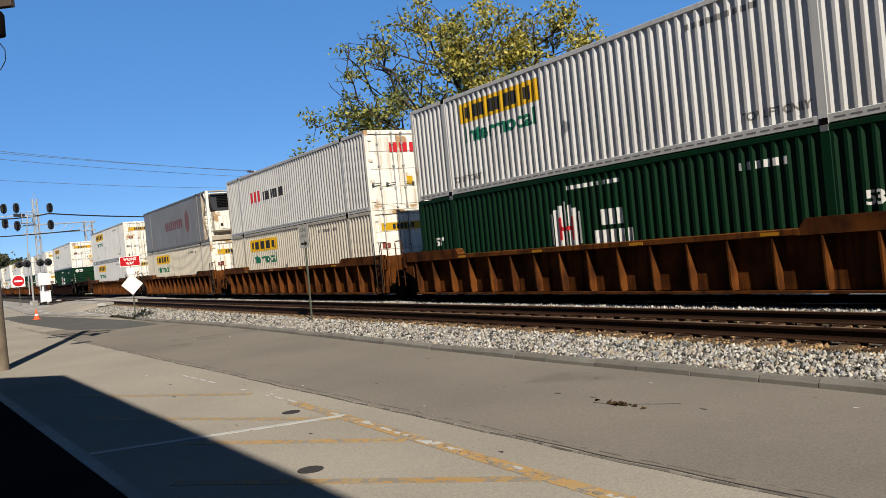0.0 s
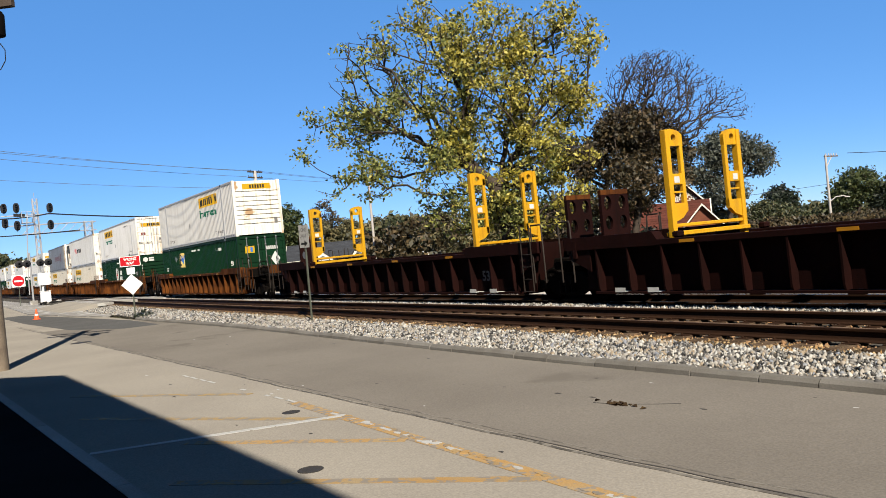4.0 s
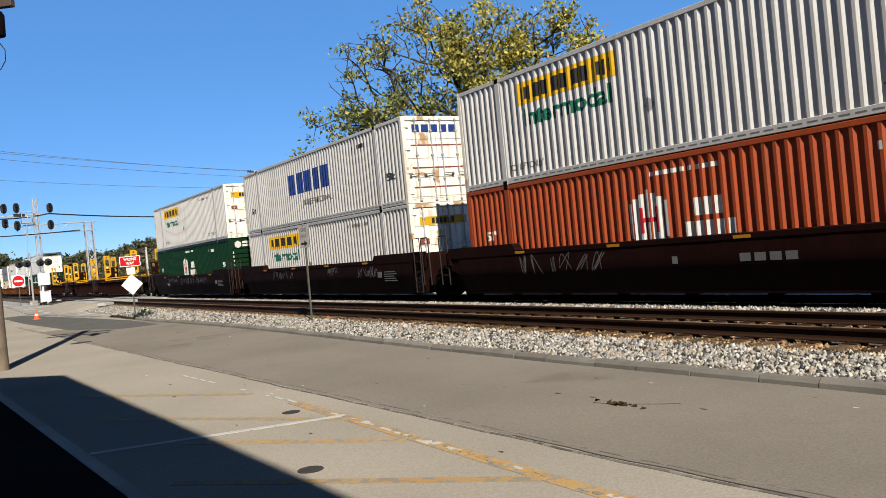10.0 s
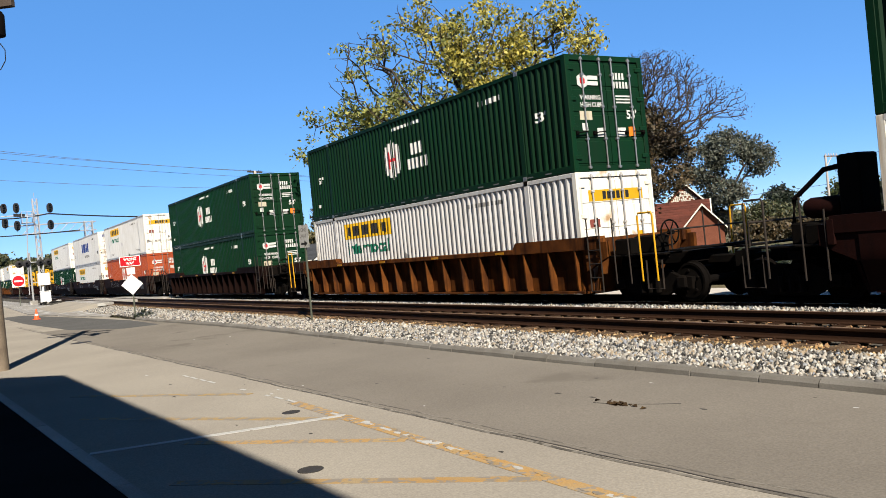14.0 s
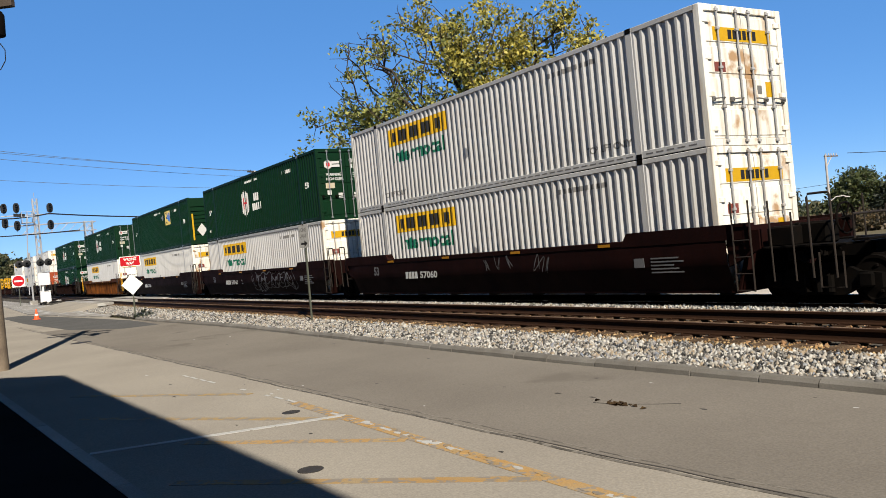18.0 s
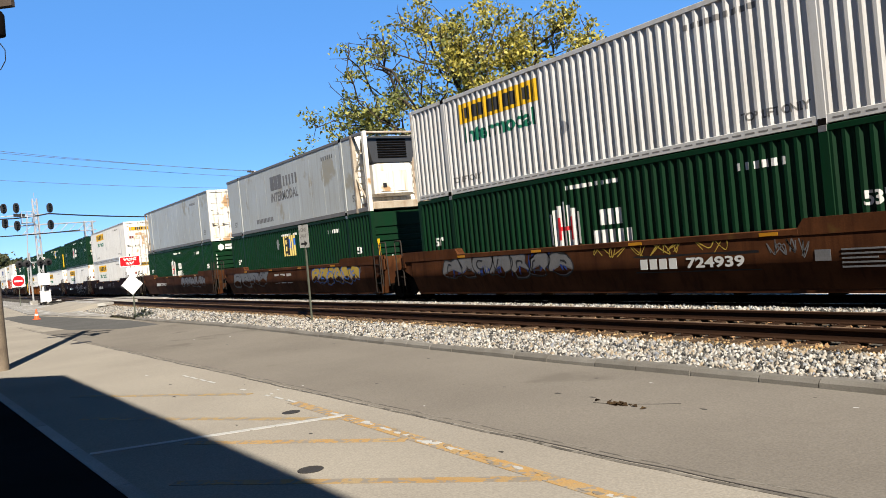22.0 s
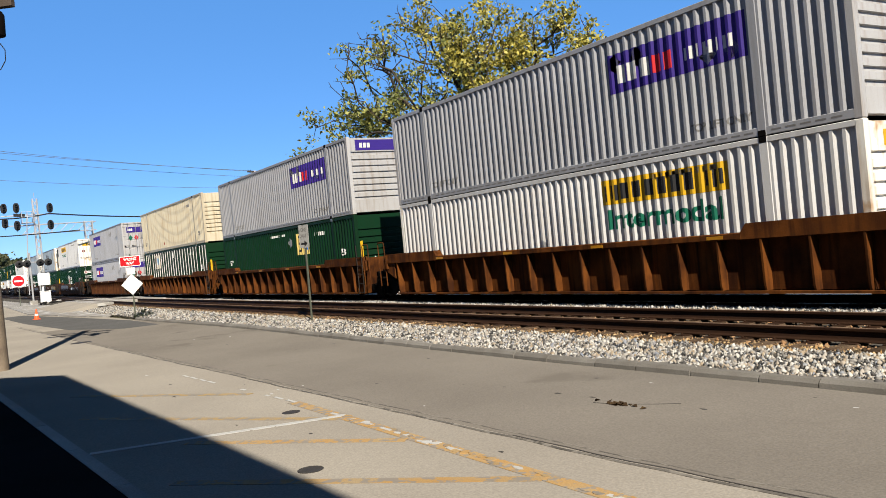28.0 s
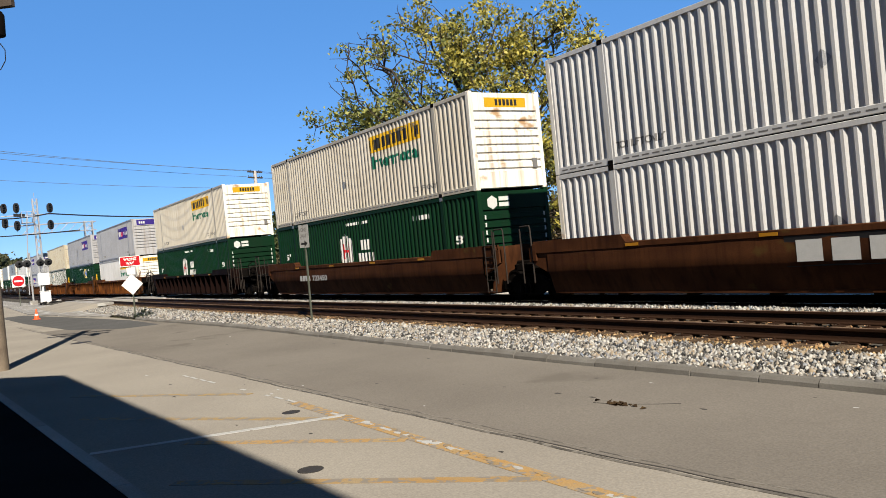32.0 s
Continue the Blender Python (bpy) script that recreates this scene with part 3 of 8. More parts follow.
stone_heap("ballast_stones", [(-14, 1, 8.2, 9.42, bed_height, 15000, 0.02, 0.048), (-26, -14, 8.0, 9.42, bed_height, 10500, 0.022, 0.05), (-55, -26, 7.6, 9.42, bed_height, 14000, 0.026, 0.056),
                              (-60, 1, 12.7, 13.3, bed_height, 7000, 0.025, 0.055), (-60, 1, 13.15, 13.55, bed_height, 20000, 0.025, 0.052)], 3, "pale crushed stone ballast beside the rails")
stone_heap("ochre_stones", [(-55, 1, 9.30, 9.72, bed_height, 8000, 0.02, 0.042)], 17, "ochre-stained stones along the tie ends", "ochrestone")
stone_heap("stained_stones", [(-55, 1, 9.62, 9.9, bed_height, 4000, 0.018, 0.038), (-60, 1, 9.75, 12.3, bed_height, 14000, 0.018, 0.036)], 9, "rust-stained brown stones between the rails", "ruststone")

# level crossing: concrete panels flush with the rails and a ramp up to them
crossing = thing("level_crossing", "pale concrete level crossing panels between the rails", "level crossing")
for i in range(6):
    xa = -57.0 - i * 2.6
    for y0, y1, zt in ((8.9, NEAR_Y - 0.85, 0.40), (NEAR_Y - 0.64, NEAR_Y + 0.64, 0.41), (NEAR_Y + 0.85, TRACK_Y - 0.86, 0.3), (TRACK_Y - 0.64, TRACK_Y + 0.64, 0.225)):
        part("crossing_panel", Geo().cbox(xa - 2.57, xa, y0, y1, zt - 0.2, zt, 0.015), M["walk"], crossing)
part("ramp", Geo().prism([(6.2, -0.02), (8.9, 0.395), (8.9, -0.02)], "x", -72.5, -57.0), M["road"], crossing)
# ---- the train ----
LEN, WID, HIG = 16.154, 2.591, 2.896
HL, HW = LEN / 2, WID / 2
LIFT = 6.096
SPEED = 14.641
PITCHES = {"fine": (0.25, 0.048), "post": (0.62, -0.03), "flat": (1.22, 0.0)}


def profile_breaks(style):
    """Where the side's sheet folds: (x, depth below the outer face) from end to end."""
    per, deep = PITCHES[style]
    out = []
    for a, b in ((-HL + 0.16, -LIFT - 0.09), (-LIFT + 0.09, LIFT - 0.09), (LIFT + 0.09, HL - 0.16)):
        n = max(1, round((b - a) / per))
        p = (b - a) / n
        if style == "fine":
            for i in range(n):
                x = a + i * p
                out += [(x, 0.0), (x + p * 0.26, 0.0), (x + p * 0.46, deep), (x + p * 0.80, deep)]
            out.append((b, 0.0))
        elif style == "post":
            for i in range(n):
                x = a + i * p
                out += [(x, 0.035), (x + p - 0.09, 0.035), (x + p - 0.08, 0.0), (x + p - 0.01, 0.0)]
            out.append((b, 0.035))
        else:
            for i in range(n):
                x = a + i * p
                out += [(x, 0.012), (x + p - 0.016, 0.012), (x + p - 0.012, 0.016), (x + p - 0.004, 0.016)]
            out.append((b, 0.012))
    return out


BREAKS = {s: profile_breaks(s) for s in PITCHES}
BREAK_X = {s: np.array([q[0] for q in BREAKS[s]]) for s in PITCHES}
BREAK_D = {s: np.array([q[1] for q in BREAKS[s]]) for s in PITCHES}


def depth(style, x):
    return float(np.interp(x, BREAK_X[style], BREAK_D[style]))


def side_sheet(style, z0=0.17, z1=2.79):
    g = Geo()
    pts = BREAKS[style]
    n = len(pts)
    vs = [(x, -HW + 0.008 + d, z) for x, d in pts for z in (z0, z1)] + [(x, -HW + 0.06, z) for x in (pts[0][0], pts[-1][0]) for z in (z0, z1)]
    fs = [(2 * i, 2 * i + 2, 2 * i + 3, 2 * i + 1) for i in range(n - 1)]
    k = 2 * n
    fs.append((k, k + 1, k + 3, k + 2))
    return g.add(vs, fs)


def drape_rect(g, style, x0, x1, z0, z1, lean=0.0):
    """A painted bar that follows the folds of the side."""
    xs = [x0] + [x for x in BREAK_X[style] if x0 < x < x1] + [x1]
    vs = []
    for x in xs:
        y = -HW + 0.003 + depth(style, x)
        s = lean * (x - x0)
        vs += [(x, y, z0 + s), (x, y, z1 + s)]
    return g.add(vs, [(2 * i, 2 * i + 2, 2 * i + 3, 2 * i + 1) for i in range(len(xs) - 1)])


def drape_polys(g, style, verts, faces, x0, z0):
    """Flat shapes cut at every fold and laid on the side."""
    bm = bmesh.new()
    bv = [bm.verts.new((x + x0, 0.0, z + z0)) for x, z in verts]
    for q in faces:
        try:
            bm.faces.new([bv[i] for i in q])
        except ValueError:
            pass
    lo, hi = min(x for x, z in verts) + x0, max(x for x, z in verts) + x0
    for x in BREAK_X[style]:
        if lo < x < hi:
            bmesh.ops.bisect_plane(bm, geom=bm.verts[:] + bm.edges[:] + bm.faces[:], plane_co=(x, 0, 0), plane_no=(1, 0, 0), dist=1e-5)
    bm.verts.index_update()
    vs = [(v.co.x, -HW + 0.003 + depth(style, v.co.x), v.co.z) for v in bm.verts]
    fs = [tuple(v.index for v in f.verts) for f in bm.faces]
    bm.free()
    return g.add(vs, fs)


def drape_text(style, text, x0, z0, height, width=None):
    g = Geo()
    v, f = lettering(text, height, width)
    return drape_polys(g, style, v, f, x0, z0)


def bars(style, x0, x1, z0, z1, n, fill=0.7):
    """A row of n upright blocks in place of a mark."""
    g = Geo()
    w = (x1 - x0) / n
    for i in range(n):
        drape_rect(g, style, x0 + i * w, x0 + i * w + w * fill, z0, z1)
    return g


def hexagon(style, cx, cz, w, h):
    """A tall six-sided badge cut into upright bars that step up to its middle."""
    g = Geo()
    n = 7
    for i in range(n):
        x = cx - w / 2 + w * i / n
        k = 1 - abs((i + 0.5) / n - 0.5) * 2
        hh = h * (0.52 + 0.48 * k) / 2
        drape_rect(g, style, x, x + w / n * 0.74, cz - hh, cz + hh)
    return g


def badge_red(style, cx, cz, w, h):
    g = Geo()
    for dx in (-0.19, 0.19):
        drape_rect(g, style, cx + dx * w - 0.06, cx + dx * w + 0.06, cz - h * 0.22, cz + h * 0.22)
    return drape_rect(g, style, cx - 0.17 * w, cx + 0.17 * w, cz - 0.05, cz + 0.05)


def diamond(cx, cz, r, style):
    g = Geo()
    return drape_polys(g, style, [(-r, 0), (0, -r), (r, 0), (0, r)], [(0, 1, 2, 3)], cx, cz)


def proud(g):
    """The same paint a coat further out."""
    g.v = [(x, y - 0.002, z) for x, y, z in g.v]
    return g


MIRROR = pose(0, 0, 0, 0, 0, 180)


PIECES = {}


def islands(g):
    """The separate pieces of a Geo, each as a Geo of its own."""
    root = list(range(len(g.v)))

    def top(i):
        while root[i] != i:
            i = root[i]
        return i
    for q in g.f:
        for i in q[1:]:
            root[top(i)] = top(q[0])
    out = {}
    for q in g.f:
        out.setdefault(top(q[0]), []).append(q)
    made = []
    for faces in out.values():
        used = sorted({i for q in faces for i in q})
        at = {i: k for k, i in enumerate(used)}
        made.append(Geo().add([g.v[i] for i in used], [tuple(at[i] for i in q) for q in faces]))
    return made


def painted(box, style, key, build, material, name, sides, label=""):
    """Lays a painted mark on the chosen sides of a container: -1 the side that faces -y, 1 the other."""
    if name in ("name_mark", "name_line", "name_square", "emblem_bar"):
        if (name, style, material.name) + key not in PIECES:
            PIECES[(name, style, material.name) + key] = [q.mesh(name, material, False) for q in islands(build())]
        for s in sides:
            for me in PIECES[(name, style, material.name) + key]:
                part(name, me, material, box, label, None if s < 0 else MIRROR)
        return
    me = shared((name, style) + key, build, material, smooth=False)
    for s in sides:
        mark = part(name, me, material, box, label, None if s < 0 else MIRROR)
        if name in ("number_row", "warning_row"):
            tagged(mark, kind="stuff")


# printed marks, by the look of the box: where they stand along the side, from its middle
def marks_truckline(box, style, sides, at):
    """Yellow panel with dark blocks over the green word."""
    def panel():
        return drape_rect(Geo(), style, at - 1.81, at + 1.81, 2.0, 2.57)

    def blocks():
        g = Geo()
        w = 2.25 / 6
        for i in range(6):
            x = at - 1.2 + i * w
            drape_rect(g, style, x, x + w * 0.66, 2.1, 2.46)
        for i, x in enumerate((-1.70, -1.52, -1.36, 1.22, 1.42, 1.6)):
            drape_rect(g, style, at + x, at + x + 0.08, 2.08 + 0.05 * (i % 2), 2.44)
        return g
    painted(box, style, (round(at, 2),), panel, M["yellow"], "name_panel", sides, "bright yellow painted name panel")
    painted(box, style, (round(at, 2),), lambda: proud(blocks()), M["black"], "name_mark", sides)
    painted(box, style, (round(at, 2),), lambda: drape_text(style, "Intermodal", at - 1.64, 1.42, 0.46, 3.26), M["lettergreen"], "lettering", sides, "green lettering on the side")


def marks_badge(box, style, sides, lettermat="letter"):
    painted(box, style, (), lambda: hexagon(style, -1.0, 1.56, 1.22, 1.34), M[lettermat], "badge", sides, "white six-sided striped badge")
    me = shared(("badge_centre", style), lambda: proud(badge_red(style, -1.0, 1.56, 1.2, 1.3)), M["redprint"], smooth=False)
    for s in sides:
        part("badge_centre", me, M["redprint"], box, "", None if s < 0 else MIRROR)

    def words():
        g = bars(style, 0.28, 1.08, 1.55, 1.92, 3)
        return g.add(*(lambda q: (q.v, q.f))(bars(style, 0.02, 1.36, 1.10, 1.44, 5)))
    painted(box, style, (), words, M[lettermat], "name_mark", sides)
    painted(box, style, (), lambda: bars(style, -0.9, 1.0, 2.50, 2.60, 9), M[lettermat], "warning_row", sides)


def marks_number(box, style, sides, material, x=6.72, z=1.42, text="53'"):
    painted(box, style, (x, z, text), lambda: drape_text(style, text, x, z, 0.27), M[material], "length_mark", sides)
    painted(box, style, (-7.2, z, text), lambda: drape_text(style, text, -7.2, z, 0.27), M[material], "length_mark", sides)
    painted(box, style, (x, z), lambda: bars(style, 4.2, 5.4, 2.32, 2.47, 6, 0.55), M[material], "number_row", sides)


def marks_lift(box, style, sides):
    painted(box, style, (), lambda: drape_text(style, "TOP LIFT ONLY", -5.9, 0.34, 0.17, 1.5), M["greyprint"], "lift_lettering", sides)
    painted(box, style, (4.4,), lambda: drape_text(style, "TOP LIFT ONLY", 4.4, 0.34, 0.17, 1.5), M["greyprint"], "lift_lettering", sides)


def marks_parcel(box, style, sides, at):
    painted(box, style, (at,), lambda: drape_rect(Geo(), style, at - 1.87, at + 1.87, 1.58, 2.46), M["purple"], "name_panel", sides, "deep purple painted name panel")

    for name, material, build in (("name_mark", "letter", lambda: proud(bars(style, at - 1.6, at - 0.55, 1.78, 2.18, 3, 0.78))),
                                  ("name_end", "redprint", lambda: proud(bars(style, at - 0.5, at + 0.1, 1.78, 2.16, 2, 0.78))),
                                  ("name_line", "letter", lambda: proud(bars(style, at + 0.35, at + 1.65, 1.84, 2.1, 8, 0.45)))):
        me = shared((name, style, at, "parcel"), build, M[material], smooth=False)
        for s in sides:
            part(name, me, M[material], box, "", None if s < 0 else MIRROR)
    for x in (LIFT - 1.1, LIFT - 0.52):
        painted(box, style, (x,), lambda: diamond(x, 1.8, 0.2, style), M["steel"], "placard", sides, "dark grey diamond placard")


def marks_frame(box, style, sides, at=-3.2):
    """Yellow outlined panel with blue and dark bars, beside a white diamond."""
    def panel():
        g = Geo()
        for x0, x1 in ((-0.68, -0.52), (-0.44, 0.68)):
            drape_rect(g, style, at + x0, at + x1, 1.62, 2.52)
        return g

    def ladder(dx=0.0, dz=0.0):
        g = Geo()
        for x0, x1, z0, z1 in ((-0.50, -0.43, 1.66, 2.48), (-0.20, -0.12, 1.66, 2.48), (-0.43, -0.20, 1.74, 1.84), (-0.43, -0.20, 2.05, 2.15), (-0.43, -0.20, 2.34, 2.44)):
            drape_rect(g, style, at + x0 - dx, at + x1 - dx, z0 + dz, z1 + dz)
        return g

    def inner():
        g = Geo()
        for x0, x1, z0, z1 in ((-0.08, 0.09, 1.98, 2.36), (0.14, 0.32, 1.86, 2.24), (0.37, 0.50, 1.80, 2.40), (0.54, 0.66, 2.08, 2.38)):
            drape_rect(g, style, at + x0, at + x1, z0, z1)
        return g
    if style == "post":
        painted(box, style, (at,), lambda: drape_rect(Geo(), style, at - 0.72, at + 0.93, 1.72, 2.64), M["cream"], "emblem", sides, "faded tan and black emblem")
        painted(box, style, (at,), lambda: proud(ladder(0.28, 0.1)), M["black"], "emblem_ladder", sides)
        painted(box, style, (at,), lambda: proud(drape_rect(Geo(), style, at + 0.08, at + 0.52, 2.0, 2.44)), M["greyblue"], "emblem_patch", sides)
        painted(box, style, (at,), lambda: diamond(0.2, 1.46, 0.25, style), M["silver"], "placard", sides, "grey diamond placard")
        painted(box, style, (at,), lambda: drape_rect(Geo(), style, -0.05, 0.4, 2.3, 2.66), M["letter"], "notice", sides, "small white notice")
        return
    painted(box, style, (at,), panel, M["straw"], "emblem", sides, "straw yellow square emblem")
    painted(box, style, (at,), lambda: proud(inner()), M["blueprint"], "emblem_bar", sides)
    painted(box, style, (at,), lambda: proud(ladder()), M["black"], "emblem_ladder", sides)
    painted(box, style, (at,), lambda: diamond(at - 1.4, 2.18, 0.24, style), M["steel"], "placard", sides, "grey diamond placard")
    painted(box, style, (at,), lambda: bars(style, -0.9, 1.0, 2.50, 2.60, 9), M["letter"], "warning_row", sides)


def reflector_dashes():
    g = Geo()
    for i in range(20):
        g.box(-7.5 + i * 0.76, -7.24 + i * 0.76, -HW - 0.004, -HW, 0.065, 0.095)
    return g


def rail_slots():
    g = Geo()
    for i in range(52):
        x = -7.8 + i * 0.3
        if abs(abs(x + 0.11) - LIFT) > 0.26:
            g.box(x, x + 0.21, -HW - 0.001, -HW + 0.004, 0.085, 0.115)
    return g


def container(look_of, marks, front_right=False, end="door", group="stacked containers", label="", colours=None, style="fine", unit=False, at=None):
    """A 53-foot box: front at -x, doors at +x before it is turned. unit: an open frame with a cooling unit in front."""
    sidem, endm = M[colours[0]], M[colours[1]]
    box = thing("shipping_container", label, "container", group)
    key = (style,)
    front = -HL + (0.95 if unit else 0.0)
    for s in (-1, 1):
        tr = None if s < 0 else MIRROR
        if unit:
            sheet = shared(("side_wall", "cut", s), lambda: Geo().cbox(front + 0.1 if s < 0 else -HL + 0.16, HL - 0.16 if s < 0 else -front - 0.1, -HW + 0.020, -HW + 0.06, 0.17, 2.79, 0.004), sidem)
        else:
            sheet = shared(("side_wall",) + key, lambda: side_sheet(style), sidem, smooth=False)
        part("side_wall", sheet, sidem, box, "", tr)
        if unit:
            for i in range(11):
                x = (-6.9 + i * 1.32) * (1 if s < 0 else -1)
                part("panel_seam", shared("panel_seam", lambda: Geo().cbox(-0.014, 0.014, -HW + 0.017, -HW + 0.022, 0.18, 2.78, 0.002), sidem), sidem, box, "",
                     (tr or Matrix()) @ Matrix.Translation((x, 0, 0)))
        if style == "post":
            for x in [q[0] + 0.035 for q in BREAKS["post"] if q[1] == 0.0][::2]:
                part("side_post", shared("side_post", lambda: Geo().cbox(-0.02, 0.02, -HW - 0.024, -HW + 0.02, 0.18, 2.78, 0.006), M["letter"]), M["letter"], box, "", (tr or Matrix()) @ Matrix.Translation((x, 0, 0)))
        railm = M["greyprint"] if style == "flat" else sidem
        part("top_rail", shared("top_rail", lambda: Geo().cbox(-HL + 0.12, HL - 0.12, -HW, -HW + 0.08, 2.78, 2.89, 0.008), railm), railm, box, "", tr)
        part("bottom_rail", shared("bottom_rail", lambda: Geo().cbox(-HL + 0.12, HL - 0.12, -HW + 0.002, -HW + 0.07, 0.02, 0.18, 0.008), railm), railm, box, "", tr)
        if colours[0] in ("green", "orange"):
            part("reflector_row", shared("reflector_row", reflector_dashes, M["silver"]), M["silver"], box, "", tr)
        if colours[0] in ("white", "grey", "beige"):
            tagged(part("rail_slots", shared("rail_slots", rail_slots, M["greyprint"]), M["greyprint"], box, "row of dark slots along the bottom rail", tr), kind="stuff")
        for x in (-LIFT, LIFT):
            part("lift_post", shared("lift_post", lambda: Geo().cbox(-0.10, 0.10, -HW - 0.004, -HW + 0.06, 0.0, HIG - 0.002, 0.012), sidem), sidem, box, "", (tr or Matrix()) @ Matrix.Translation((x, 0, 0)))
            for z in (0.0, HIG - 0.124):
                part("corner_casting", shared("corner_casting", lambda: Geo().cbox(-0.09, 0.09, -HW - 0.01, -HW + 0.152, 0.0, 0.124, 0.012), M["darksteel"] if colours[0] != "green" else M["steel"]),
                     M["darksteel"], box, "", (tr or Matrix()) @ Matrix.Translation((x, 0, z)))
        for x in (HL - 0.085,) if unit else (-HL + 0.085, HL - 0.085):
            part("corner_post", shared("corner_post", lambda: Geo().cbox(-0.083, 0.083, -HW, -HW + 0.15, 0.0, HIG - 0.004, 0.015), endm), endm, box, "", (tr or Matrix()) @ Matrix.Translation((x, 0, 0)))
    part("roof", shared(("roof", unit), lambda: Geo().box(front + 0.1, HL - 0.1, -HW + 0.07, HW - 0.07, 2.82, 2.86), sidem), sidem, box)
    part("floor", shared(("floor", unit), lambda: Geo().box(front + 0.1, HL - 0.1, -HW + 0.06, HW - 0.06, 0.08, 0.16), M["darksteel"]), M["darksteel"], box)
    # doors
    part("door_sill", shared("door_sill", lambda: Geo().cbox(HL - 0.12, HL - 0.01, -HW + 0.14, HW - 0.14, 0.0, 0.15, 0.01), endm), endm, box)
    part("door_header", shared("door_header", lambda: Geo().cbox(HL - 0.12, HL - 0.01, -HW + 0.14, HW - 0.14, 2.75, 2.89, 0.01), endm), endm, box)

    def leaf():
        poly = [(HL - 0.09, 2.74), (HL - 0.09, 0.16), (HL - 0.05, 0.16)]
        for i in range(4):
            z = 0.20 + i * 0.64
            poly += [(HL - 0.05, z), (HL - 0.03, z + 0.02), (HL - 0.03, z + 0.54), (HL - 0.05, z + 0.56)]
        return Geo().prism(poly + [(HL - 0.05, 2.74)], "y", 0.01, HW - 0.155)

    def bar():
        g = Geo().tube([(HL + 0.012, 0, 0.06), (HL + 0.012, 0, 2.84)], 0.021, 8)
        for z in (0.1, 0.8, 1.6, 2.4, 2.78):
            g.cbox(HL - 0.03, HL + 0.04, -0.045, 0.045, z - 0.03, z + 0.03, 0.008)
        return g

    def handle():
        g = Geo().tube([(HL + 0.03, 0, 0.98), (HL + 0.055, 0.05, 0.98), (HL + 0.055, 0.36, 0.95)], 0.016, 6)
        return g.cbox(HL - 0.03, HL + 0.05, 0.3, 0.38, 0.90, 1.0, 0.01)

    def hinges():
        g = Geo()
        for z in (0.3, 1.0, 1.75, 2.5):
            g.cbox(HL - 0.05, HL + 0.012, HW - 0.26, HW - 0.06, z, z + 0.11, 0.012)
        return g
    rodm = M["steel"] if colours[1] != "whiteend" else M["greyend"]
    handm = M["darksteel"] if colours[1] != "whiteend" else M["greyprint"]
    for s in (-1, 1):
        fl = Matrix() if s > 0 else Matrix.Diagonal((1, -1, 1, 1))
        d = part("door", shared(("door", s), lambda: leaf().moved(fl), endm), endm, box)
        tagged(part("hinge_set", shared(("hinge_set", s), lambda: hinges().moved(fl), endm), endm, d), kind="stuff")
        for y in (0.20, 0.80):
            b = part("lock_bar", shared("lock_bar", bar, rodm), rodm, d, "", (0, s * y, 0))
        part("handle", shared(("handle", s), lambda: handle().moved(fl), handm), handm, d, "", (0, s * 0.2, 0))
        part("handle", shared(("handle", s), lambda: handle().moved(fl), handm), handm, d, "", (0, s * 0.78, 0))
    # front wall
    def wall():
        segs = [(0.05, 0.55)] + [(0.63 + i * 0.235, 0.80 + i * 0.235) for i in range(7)] + [(2.32, 2.84)]
        poly = [(front + 0.09, 2.85), (front + 0.09, 0.045), (front + 0.055, 0.045)]
        for z0, z1 in segs:
            poly += [(front + 0.055, z0), (front + 0.003, z0 + 0.016), (front + 0.003, z1 - 0.016), (front + 0.055, z1)]
        return Geo().prism(poly + [(front + 0.055, 2.85)], "y", -HW + 0.14, HW - 0.14)
    part("front_wall", shared(("front_wall", unit), wall, endm), endm, box)
    if unit:
        cooling_unit(box, front, endm)
    marks(box)
    end_prints(box, look_of, front, unit)
    m = Matrix.Translation((0, 0, 0)) if at is None else at
    box.matrix_basis = m @ (MIRROR if front_right else Matrix())
    return box


